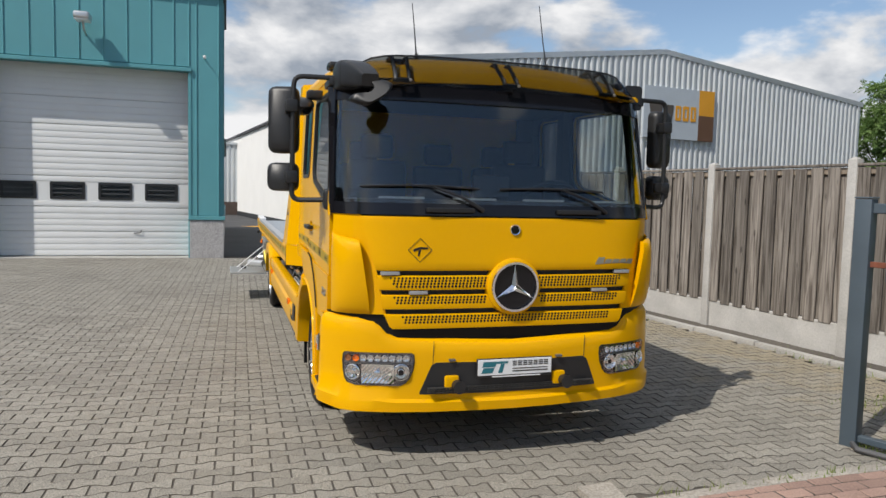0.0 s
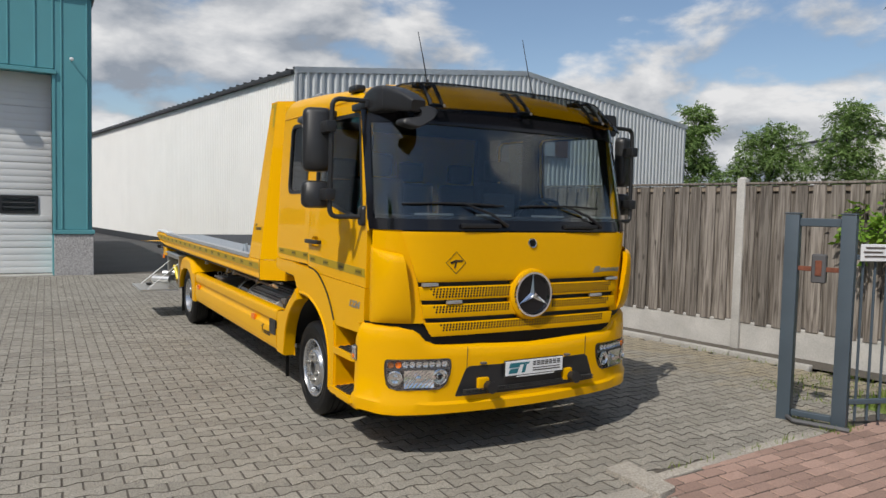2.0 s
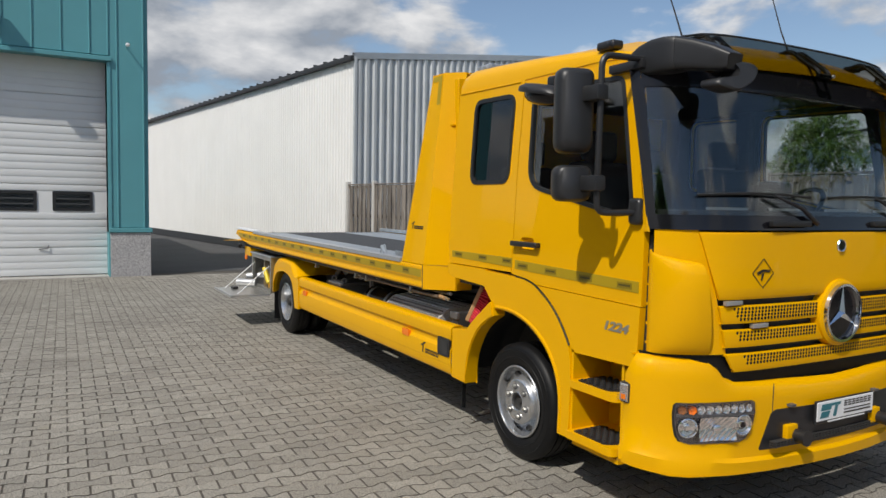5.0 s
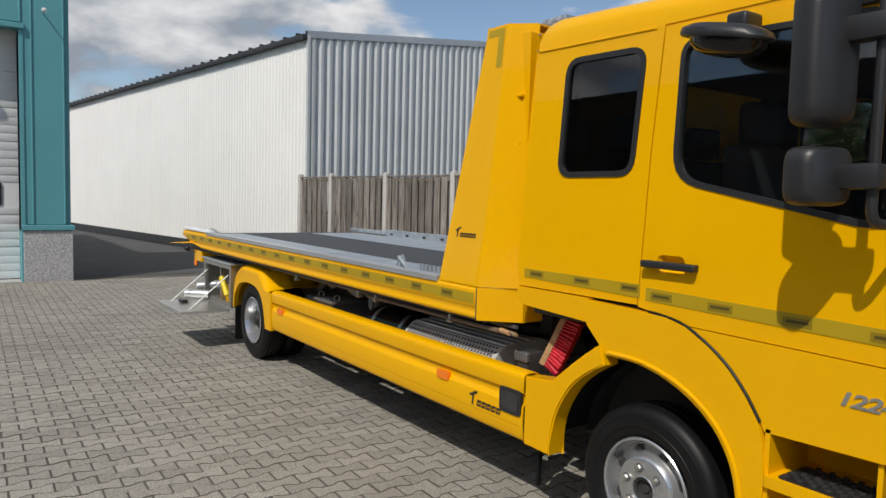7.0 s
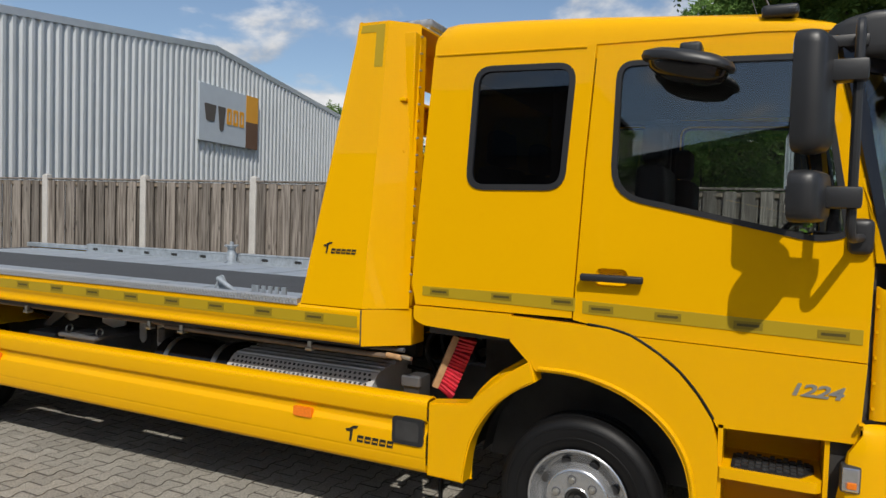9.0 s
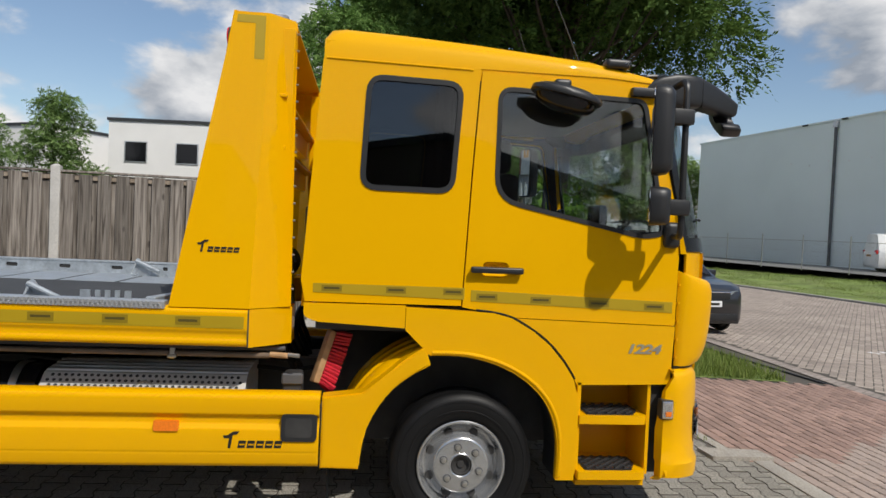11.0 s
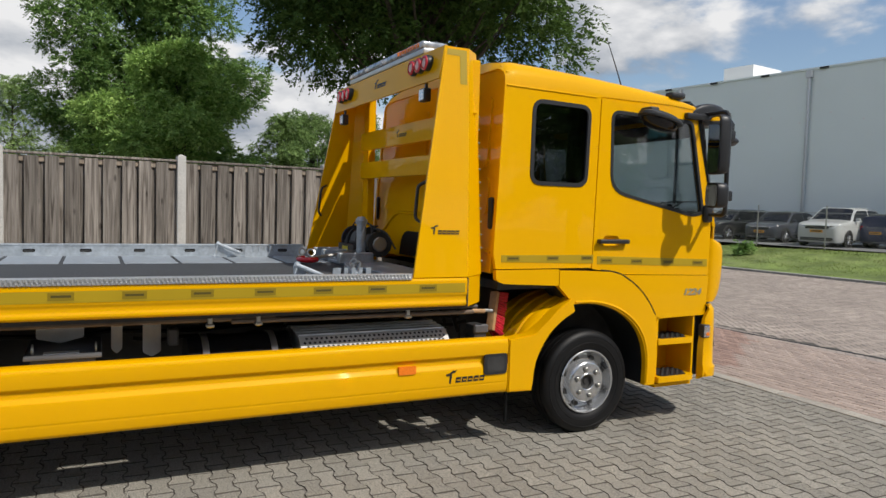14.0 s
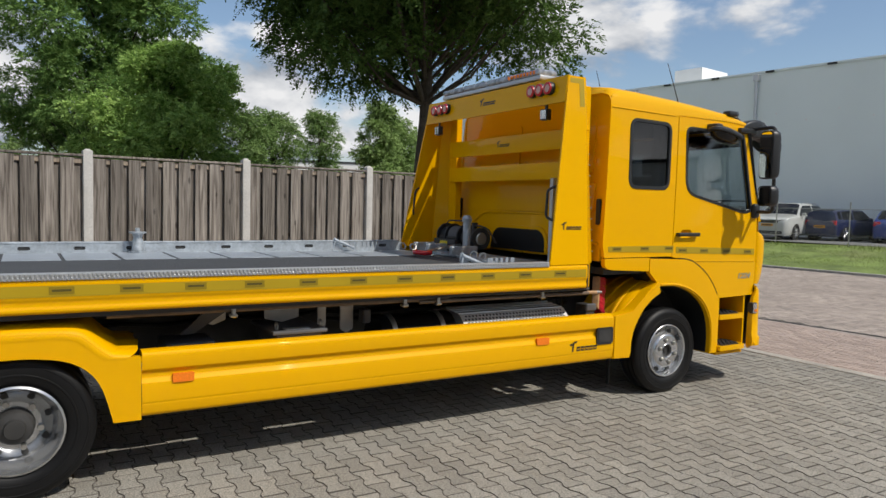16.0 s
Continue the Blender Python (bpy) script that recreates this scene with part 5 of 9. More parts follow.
for k, (za, zb, u0, u1) in enumerate(slats):
    e = 0.012 if k < 2 else 0.05
    bm = band([(za, u0, u1, -0.012), (za - 0.006, u0 + 0.002, u1 - 0.002, 0.004), (zb + 0.018, u0 + e * 0.6, u1 - e * 0.6, 0.012), (zb, u0 + e, u1 - e, 0.008), (zb - 0.004, u0 + e, u1 - e, -0.01)], nu=30, t=0.012)
    sl = part("slat", bm, YELLOW, truck, "yellow perforated grille slat")
    bm = B()
    for r in range(4 if k == 0 else 3):
        zz = za - 0.017 - r * 0.0172
        u = u0 + 0.085 + 0.012 * (r % 2) + 0.008 * r + (0.03 if k == 2 else 0)
        while u < u1 - 0.085 - 0.008 * r - (0.03 if k == 2 else 0):
            if abs(u - UC) > (0.185 if k < 2 else 0.0):
                top_ = za - 0.006
                o = 0.004 + 0.008 * (top_ - zz) / (top_ - zb - 0.018)
                cyl(bm, (u, vf(u, zz, o) + 0.004, zz), (u, vf(u, zz, o) - 0.0009, zz), 0.0085, seg=7)
            u += 0.0238
    tagged(part("perforation", bm, RUBBER, sl, smooth=0), kind="stuff")
for u, z in ((0.40, 1.220), (0.58, 1.098), (2.04, 1.220), (1.86, 1.098)):
    bm = B(); v = vf(u, z, 0.008); box(bm, u - 0.06, u + 0.06, v - 0.006, v + 0.02, z - 0.013, z + 0.010, 0.004, 2); part("marker_light", bm, ALU, truck)
# three-pointed emblem as plain shapes
emb = (UC, vf(UC, 1.13, 0.0), 1.13)
bm = B(); lathe(bm, [(0.190, 0.03), (0.185, -0.02), (0.170, -0.03), (0.165, -0.03)], emb, (0, 1, 0), 40); part("emblem_surround", bm, YELLOW, truck)
bm = B(); lathe(bm, [(0.0, -0.026), (0.15, -0.026), (0.15, 0.0)], emb, (0, 1, 0), 40); disc = part("emblem_disc", bm, GLOSSBLACK, truck)
bm = B(); lathe(bm, [(0.166, -0.03), (0.162, -0.048), (0.148, -0.048), (0.144, -0.026)], emb, (0, 1, 0), 48); part("emblem_ring", bm, CHROME, disc)
bm = B()
for k in range(3):
    a = radians(90 + 120 * k); tip = Vector((math.cos(a), 0, math.sin(a))); sd = Vector((-math.sin(a), 0, math.cos(a)))
    c = Vector((emb[0], emb[1] - 0.03, emb[2]))
    P = [c + tip * 0.148, c + sd * 0.022 + tip * 0.013, c - sd * 0.022 + tip * 0.013, c + Vector((0, -0.02, 0))]
    vs = [bm.verts.new(p) for p in (P[0], P[1], c + Vector((0, -0.018, 0)), P[2])]
    bm.faces.new((vs[0], vs[1], vs[2])); bm.faces.new((vs[0], vs[2], vs[3]))
part("emblem_star", bm, CHROME, disc, smooth=0)
c2 = (UC, vf(UC, 1.50, 0.006), 1.50)
bm = B(); lathe(bm, [(0.0, -0.004), (0.026, -0.004), (0.034, -0.008), (0.038, 0.0)], c2, (0, 1, 0), 24); part("badge", bm, CHROME, truck)
bm = B(); lathe(bm, [(0.0, -0.007), (0.027, -0.007), (0.027, 0.0)], c2, (0, 1, 0), 24); part("badge_disc", bm, GLOSSBLACK, truck)
# warning diamond outline and product name as plain bars
fr_ = lambda cu, cz: (lambda a, b, d: (cu + a, vf(cu + a, cz + b, 0.008 + d), cz + b))
bm = B(); q = 0.078
plate(bm, [(-q, 0), (0, -q), (q, 0), (0, q)], fr_(0.585, 1.366), 0.0, 0.001, [[(-q + 0.0055, 0), (0, -q + 0.0055), (q - 0.0055, 0), (0, q - 0.0055)]])
plate(bm, [(-0.045, 0.005), (-0.005, 0.02), (0.05, 0.018), (0.05, 0.006), (0.0, 0.006), (-0.04, -0.01)], fr_(0.585, 1.366), 0.0, 0.001)
plate(bm, [(-0.008, 0.0), (0.006, 0.004), (-0.006, -0.04), (-0.016, -0.036)], fr_(0.585, 1.366), 0.0, 0.001)
part("diamond_decal", bm, DECAL, truck, smooth=0)
bm = B(); line = []
for k in range(5):
    a = -0.15 + k * 0.062
    line += [(a + 0.018, 0.012 if k else 0.026), (a + 0.066, 0.012 if k else 0.026), (a + 0.055, -0.012), (a + 0.062, -0.012)]
plate(bm, [(0.15, -0.022), (-0.16, -0.022)] + line[:-2], fr_(1.98, 1.292), 0.0, 0.004)
part("name_badge", bm, CHROMEDECAL, truck, smooth=0)

# corner deflectors beside the front
DFL_OUT = [(0.085, -1.150), (0.070, -1.166), (0.064, -1.195), (0.066, -1.235), (0.080, -1.292), (0.108, -1.344), (0.145, -1.382), (0.185, -1.404), (0.225, -1.416)]
DFL_IN = [(0.085, -1.150), (0.072, -1.166), (0.070, -1.188), (0.076, -1.212), (0.092, -1.238), (0.118, -1.268), (0.150, -1.300), (0.190, -1.338), (0.225, -1.362)]
for far in (False, True):
    bm = B(); rows = []
    for f, k in ((1.0, 0.10), (0.985, 0.42), (0.95, 0.70), (0.86, 0.92), (0.66, 1.0), (0.40, 0.94), (0.22, 0.80), (0.10, 0.58), (0.03, 0.34), (0.0, 0.10)):
        row = []
        for i, ((ua, va), (ub, vb)) in enumerate(zip(DFL_IN, DFL_OUT)):
            g = i / 8
            z = 0.955 + (1.478 - 0.055 * g - 0.955) * f
            # the inner edge slants outwards as it rises
            s = lerp([(0.95, 1.42), (1.44, 0.86)], z)
            u, v = ua + (ub - ua) * k, va + (vb - va) * k
            u = u if i < 4 else 0.08 + (u - 0.08) * (1 + (s - 1) * (i - 3) / 5)
            row.append((U(u, far), v, z))
        row.append((row[-1][0], row[-1][1] + 0.05, row[-1][2]))
        rows.append(row)
    sheet(bm, rows); solid(bm, 0.012)
    dfl = part("corner_deflector", bm, YELLOW, truck, "yellow corner air deflector", smooth=50)
    for zz in (1.40, 1.30, 1.20, 1.10, 1.00):
        bm = B(); box(bm, *sorted((U(0.072, far), U(0.10, far))), -1.168, -1.153, zz - 0.006, zz + 0.006); part("deflector_rib", bm, YELLOW, dfl, smooth=0)
for far in (False, True):
    bm = band([(z, *sorted((U(0.075, far), U(b, far)))) for z, b in ((1.583, 0.222), (1.45, 0.262), (1.25, 0.318), (1.0, 0.375), (0.955, 0.385))], off=-0.014, nu=12, t=0.012); part("corner_skin", bm, YELLOW, truck)
# recessed black band: its colour carries the shade of the gap above the bumper
bm = band([(0.955, 0.05, 2.39), (0.90, 0.06, 2.38), (0.76, 0.12, 2.32)], off=-0.03, nu=34, t=0.01); part("air_gap", bm, RUBBER, truck)

# bumper
BUMP = [(0.045, -1.045), (0.012, -1.075), (0.004, -1.120), (0.012, -1.165), (0.035, -1.203), (0.07, -1.246), (0.12, -1.293), (0.20, -1.345), (0.30, -1.384), (0.345, -1.399), (0.385, -1.412), (0.45, -1.430), (0.65, -1.466), (0.95, -1.497), (1.22, -1.507)]
BUMP_ALL = BUMP + [(2 * UC - u, v) for u, v in BUMP[-2::-1]]


def bump_top(u):
    du = min(u, 2 * UC - u)
    return lerp([(0.0, 0.944), (0.20, 0.940), (0.30, 0.928), (0.345, 0.894), (0.385, 0.842), (0.45, 0.812), (0.70, 0.795), (1.22, 0.778)], du)


def bump_at(u, z=0.5, off=0.0):
    pts = BUMP_ALL[2:-2]
    return lerp([(a, b) for a, b in pts], u) - off


bm = B(); rows = []
for f, o in ((0.0, -0.02), (0.0, 0.018), (0.13, 0.022), (0.17, 0.004), (0.45, 0.0), (0.80, -0.002), (0.93, -0.008), (0.985, -0.03), (1.0, -0.06)):
    row = []
    for i, (u, v) in enumerate(BUMP_ALL):
        a, b = Vector(BUMP_ALL[max(i - 1, 0)]), Vector(BUMP_ALL[min(i + 1, len(BUMP_ALL) - 1)])
        t = (b - a).normalized(); nr = Vector((t.y, -t.x))
        if nr.y > 0 and abs(nr.y) > abs(nr.x): nr = -nr
        z0 = 0.335 + 0.03 * max(0.0, 1 - min(u, 2 * UC - u) / 0.14)
        z = z0 + (bump_top(u) - z0) * f
        # above the lamp the end steps forward, clear of the door
        row.append((u + nr.x * o, min(v + nr.y * o, lerp([(0.79, -1.03), (0.86, -1.126)], z)), z))
    rows.append(row)
sheet(bm, rows); solid(bm, 0.015)
bumper = part("bumper", bm, YELLOW, truck, "yellow front bumper", smooth=40)


def bump_band(rows, off, nu=16, t=0.01):
    bm = B()
    sheet(bm, [[(u0 + (u1 - u0) * i / nu, bump_at(u0 + (u1 - u0) * i / nu) - o, z) for i in range(nu + 1)] for z, u0, u1, o in [(r + (off,))[:4] for r in rows]])
    for f in bm.faces: f.normal_update()
    if sum(f.normal.y for f in bm.faces) > 0: bmesh.ops.reverse_faces(bm, faces=bm.faces[:])
    bmesh.ops.solidify(bm, geom=bm.faces[:], thickness=t)
    return bm


bm = bump_band([(0.648, 0.70, 1.74, 0.006), (0.63, 0.67, 1.77, 0.006), (0.455, 0.595, 1.845, 0.006), (0.445, 0.60, 1.84, 0.006)], 0.0, 20)
mouth = part("bumper_mouth", bm, BLACK, bumper, "black lower air intake")
bm = B()
for k in range(3):
    z = 0.465 + k * 0.012
    box(bm, 0.64, 1.80, bump_at(1.22) - 0.012 + 0.004 * 0, bump_at(1.22) + 0.02, z, z + 0.005)
for k in range(40): box(bm, 0.65 + k * 0.029, 0.655 + k * 0.029, bump_at(1.22) - 0.014, bump_at(1.22), 0.463, 0.495)
part("intake_mesh", bm, DARK, mouth, smooth=0)
for u in (0.685, 1.755):
    bm = bump_band([(bump_top(u) - 0.01, u - 0.0025, u, 0.001), (0.43, u - 0.012, u - 0.0095, 0.002)], 0.0, 2, 0.004); part("bumper_seam", bm, DARK, bumper, smooth=0)
for u in (0.80, 1.545):
    bm = B(); v = bump_at(u); box(bm, u - 0.045, u + 0.045, v - 0.03, v + 0.02, 0.475, 0.565, 0.012, 2); hk = part("tow_socket", bm, YELLOW, bumper)
    bm = B(); cyl(bm, (u + 0.03, v - 0.01, 0.505), (u + 0.03, v - 0.085, 0.505), 0.036, seg=18); cyl(bm, (u + 0.03, v - 0.085, 0.505), (u + 0.03, v - 0.095, 0.505), 0.042, seg=18); part("tow_plug", bm, BLACK, hk)
    bm = B(); box(bm, u - 0.02, u + 0.02, v - 0.028, v, 0.66, 0.672); part("clip", bm, GREYPART, bumper, smooth=0)
# dealer plate; its writing as bars
pv = bump_at(UC) - 0.012
bm = B(); box(bm, 0.955, 1.485, pv - 0.014, pv, 0.545, 0.672, 0.004, 1); nplate = part("dealer_plate", bm, BLACK, bumper, "white dealer plate with teal mark in a black holder")
bm = B(); box(bm, 0.962, 1.478, pv - 0.018, pv - 0.012, 0.563, 0.666, 0.002, 1); part("plate_face", bm, SIGNWHITE, nplate)
pl = lambda a, b, d: (a, pv - 0.0185 - d, b)
bm = B()
for pts in ([(0.985, 0.578), (1.06, 0.578), (1.075, 0.612), (1.0, 0.612)], [(0.99, 0.618), (1.08, 0.618), (1.09, 0.652), (1.0, 0.652)], [(1.085, 0.638), (1.165, 0.638), (1.17, 0.652), (1.09, 0.652)], [(1.10, 0.578), (1.13, 0.578), (1.145, 0.636), (1.118, 0.636)]):
    plate(bm, pts, pl, 0.0, 0.001)
part("teal_mark", bm, TEALDECAL, nplate, smooth=0)
bm = B()
for k in range(7):
    a = 1.20 + k * 0.037
    for b in (0.622, 0.634, 0.646): plate(bm, [(a, b), (a + 0.029, b), (a + 0.029, b + 0.007), (a, b + 0.007)], pl, 0.0, 0.001)
plate(bm, [(1.20, 0.582), (1.45, 0.582), (1.45, 0.590), (1.20, 0.590)], pl, 0.0, 0.001); plate(bm, [(1.20, 0.600), (1.45, 0.600), (1.45, 0.606), (1.20, 0.606)], pl, 0.0, 0.001)
part("text_bar", bm, DECAL, nplate, smooth=0)
bm = B(); plate(bm, [(1.06, 0.550), (1.40, 0.550), (1.40, 0.557), (1.06, 0.557)], pl, -0.003, 0.0); part("text_bar", bm, SIGNWHITE, nplate, smooth=0)
# headlights
for far in (False, True):
    hl = [(0.712, 0.150, 0.535), (0.700, 0.138, 0.552), (0.655, 0.134, 0.556), (0.60, 0.137, 0.548), (0.545, 0.146, 0.526), (0.515, 0.162, 0.500), (0.502, 0.200, 0.470)]
    rows = [(z, *sorted((U(a, far), U(b, far)))) for z, a, b in hl]
    bm = bump_band([(z, a - 0.008, b + 0.008, 0.003) for z, a, b in rows], 0.0, 16, 0.006); head = part("headlight", bm, BLACK, bumper, "clear glass headlight with chrome bowls")
    bm = bump_band([(z, a, b, 0.006) for z, a, b in rows], 0.0, 16, 0.004); part("lamp_housing", bm, LAMPDARK, head)
    bm = bump_band([(z, a + 0.002, b - 0.002, 0.022) for z, a, b in rows], 0.0, 16, 0.003); part("cover_glass", bm, CLEAR, head)

    def on_lamp(u, off):
        return Vector((U(u, far), bump_at(U(u, far)) - off, 0.0))

    def turned(bm, u, z):
        """Turns a bowl built towards the front so that it follows the bumper's bow."""
        c = on_lamp(u, 0.004) + Vector((0, 0, z)); w = U(u, far)
        tilt = Matrix.Rotation(math.atan2(bump_at(w + 0.03) - bump_at(w - 0.03), 0.06), 4, "Z")
        bmesh.ops.transform(bm, matrix=Matrix.Translation(c) @ tilt @ Matrix.Translation(-c), verts=bm.verts[:])
        return bm

    # round lamp at either end, a faceted main reflector between them
    for cu, cz, r in ((0.190, 0.588, 0.050), (0.478, 0.592, 0.054)):
        c = on_lamp(cu, 0.004) + Vector((0, 0, cz))
        bm = lathe(B(), [(r, -0.016), (r * 0.92, -0.018), (r * 0.74, -0.006), (r * 0.40, -0.001), (r * 0.30, -0.012), (0.0, -0.015)], c, (0, 1, 0), 24); part("bowl", turned(bm, cu, cz), REFLECTOR, head)
        bm = lathe(B(), [(r * 0.30, -0.012), (r * 0.26, -0.018), (0.0, -0.020)], c, (0, 1, 0), 16); part("bulb", turned(bm, cu, cz), GLOSSBLACK if cu > 0.3 else LAMPBACK, head)
    fac = []
    for q in range(9):
        row = []
        for p in range(15):
            a, b = p / 14, q / 8
            u = 0.236 + 0.194 * a
            dish = 0.018 * ((2 * a - 1) ** 2 * 0.8 + (2 * b - 1) ** 2 * 0.5) + (0.0022 if (p + q) % 2 else 0.0)
            row.append(on_lamp(u, 0.006 + dish) + Vector((0, 0, 0.520 + 0.120 * b)))
        fac.append(row)
    part("main_reflector", sheet(B(), fac), REFLECTOR, head, smooth=0)
    c = on_lamp(0.335, 0.012) + Vector((0, 0, 0.580))
    part("bulb_cap", turned(lathe(B(), [(0.022, 0.0), (0.022, -0.010), (0.015, -0.014), (0.0, -0.015)], c, (0, 1, 0), 18), 0.335, 0.580), CHROME, head)
    for k in range(9):
        u = 0.165 + k * 0.043
        c = on_lamp(u, 0.006) + Vector((0, 0, 0.678))
        bm = lathe(B(), [(0.0235, -0.012), (0.018, -0.004), (0.008, -0.001), (0.0, -0.007)], c, (0, 1, 0), 6); part("led_cell", turned(bm, u, 0.678), PALEAMBER if k == 0 else AMBER if k == 1 else REFLECTOR, head)
    bm = bump_band([(0.655, *sorted((U(0.140, far), U(0.548, far)))), (0.640, *sorted((U(0.140, far), U(0.546, far))))], 0.012, 12, 0.006); part("light_divider", bm, GREYPART, head)

# wipers
for u0, u1, ub in ((0.22, 0.98, 1.02), (1.12, 1.88, 1.92)):
    bm = B(); tube(bm, [(ub - 0.02, vf(ub, 1.64, 0.02), 1.62), (ub - 0.16, vf(ub, 1.70, 0.035), 1.70), (u0 + 0.45, vf(u0 + 0.4, 1.76, 0.03), 1.765)], [0.014, 0.010, 0.007], 8); w_ = part("wiper", bm, BLACK, truck)
    bm = B(); tube(bm, [(u0 + (u1 - u0) * i / 8, vf(u0 + (u1 - u0) * i / 8, 1.77, 0.016), 1.76 + 0.012 * math.sin(i * 0.4)) for i in range(9)], 0.007, 6); part("blade", bm, BLACK, w_)
    bm = B(); box(bm, ub - 0.40, ub - 0.08, vf(UC, 1.6, 0.02), vf(UC, 1.6, -0.01), 1.605, 1.635, 0.008, 2); part("wash_rail", bm, BLACK, w_)

# smoked sun visor on brackets
VIS = [(0.0, -1.185, 2.622), (0.12, -1.212, 2.598), (0.35, -1.268, 2.532), (0.7, -1.328, 2.452), (1.0, -1.360, 2.402)]


def visor_at(a, f, off=0.0):
    """a: across, -1 to 1; f: down the sheet."""
    v = lerp([(p[0], p[1]) for p in VIS], f); z = lerp([(p[0], p[2]) for p in VIS], f)
    return (UC + a * (0.985 + 0.075 * f), v + 0.055 * abs(a) ** 4 + 0.10 * abs(a) ** 14 - off, z - 0.018 * a * a - 0.05 * abs(a) ** 12 * (1 - f))


bm = sheet(B(), [[visor_at(-1 + 2 * i / 32, f) for i in range(33)] for f in (0.0, 0.04, 0.12, 0.25, 0.4, 0.55, 0.7, 0.85, 1.0)]); solid(bm, 0.006)
vis = part("sun_visor", bm, VISOR, truck, "smoked transparent sun visor", smooth=50); vis.visible_shadow = False
bm = tube(B(), [visor_at(-1 + i / 12, 0.0) for i in range(25)], 0.006, 6); part("visor_edge", bm, BLACK, vis)
for u in (0.50, 1.22, 1.93):
    bm = B()
    a = (u - UC) / 1.02
    foot = visor_at(a, 0.74, -0.012)
    for du, w in ((-0.05, 0.013), (0.05, 0.013)):
        tube(bm, bend([(u + du, -1.04, 2.600), (u + du, -1.13, 2.612), (foot[0] + du * 0.9, foot[1] + 0.02, foot[2] + 0.03), (foot[0] + du * 0.9, foot[1] + 0.006, foot[2])], 0.03, 4), w, 8)
    box(bm, u - 0.065, u + 0.065, -1.06, -1.02, 2.585, 2.612, 0.005, 1); box(bm, foot[0] - 0.06, foot[0] + 0.06, foot[1] - 0.002, foot[1] + 0.022, foot[2] - 0.014, foot[2] + 0.014, 0.005, 1)
    vb = part("visor_bracket", bm, BLACK, vis)
    p = Vector(visor_at(a + 0.045, 0.74)); part("bolt", cyl(B(), p, p + Vector((0, -0.010, -0.004)), 0.009, seg=8), STEEL, vb)
for far in (False, True):
    bm = B(); rows = []
    for v, u0, u1, z0, z1 in ((-0.93, 0.100, 0.150, 2.430, 2.470), (-0.96, 0.092, 0.180, 2.410, 2.505), (-1.01, 0.086, 0.205, 2.385, 2.530), (-1.09, 0.084, 0.235, 2.372, 2.550), (-1.165, 0.088, 0.250, 2.375, 2.552),
                              (-1.238, 0.100, 0.262, 2.378, 2.544), (-1.243, 0.104, 0.258, 2.382, 2.540), (-1.248, 0.102, 0.264, 2.378, 2.541), (-1.33, 0.130, 0.280, 2.368, 2.514), (-1.41, 0.160, 0.292, 2.356, 2.474), (-1.475, 0.180, 0.298, 2.348, 2.436), (-1.495, 0.190, 0.292, 2.354, 2.424)):
        if far and v < -1.12:
            continue
        cu, cz, ru, rz_ = (u0 + u1) / 2, (z0 + z1) / 2, (u1 - u0) / 2, (z1 - z0) / 2
        row = []
        for i in range(24):
            t = 2 * math.pi * (i + 0.5) / 24
            cx, sx = math.cos(t), math.sin(t)
            row.append((U(cu + ru * math.copysign(abs(cx) ** 0.30, cx) - 0.018 * max(0.0, -sx) * (1 if cx > 0 else 0), far), v - 0.012 * sx * (v < -1.40), cz + rz_ * math.copysign(abs(sx) ** 0.30, sx)))
        rows.append(row)
    sheet(bm, rows, closed=True);     bmesh.ops.holes_fill(bm, edges=[e for e in bm.edges if e.is_boundary])
    part("corner_fairing", bm, BLACK, truck, "black corner fairing over the windscreen", smooth=38)
# front mirror hanging below the fairing
# an angled housing: its neck under the fairing's tip, its face turned down
MIR = round2([(0.250, 2.400), (0.345, 2.398), (0.388, 2.372), (0.342, 2.305), (0.228, 2.236), (0.120, 2.268), (0.136, 2.304), (0.246, 2.318), (0.272, 2.358)], [0.01, 0.02, 0.03, 0.03, 0.03, 0.02, 0.02, 0.02, 0.02], 3)
bm = B(); rows = []
mc = (0.25, 2.31)
for d, s in ((-1.405, 0.86), (-1.41, 0.95), (-1.425, 1.0), (-1.49, 0.98), (-1.512, 0.92), (-1.520, 0.80)):
    rows.append([(mc[0] + (a - mc[0]) * s, d - 0.25 * (a - 0.25) + 0.35 * (b - 2.31), mc[1] + (b - mc[1]) * s) for a, b in MIR])
sheet(bm, rows, closed=True); bmesh.ops.holes_fill(bm, edges=[e for e in bm.edges if e.is_boundary]); bmesh.ops.triangulate(bm, faces=[f for f in bm.faces if len(f.verts) > 4])
fm = part("front_mirror", bm, BLACK, truck, smooth=40)
bm = B(); tube(bm, [(0.25, -1.44, 2.40), (0.29, -1.47, 2.37)], 0.028, 8); part("mirror_arm", bm, BLACK, fm)

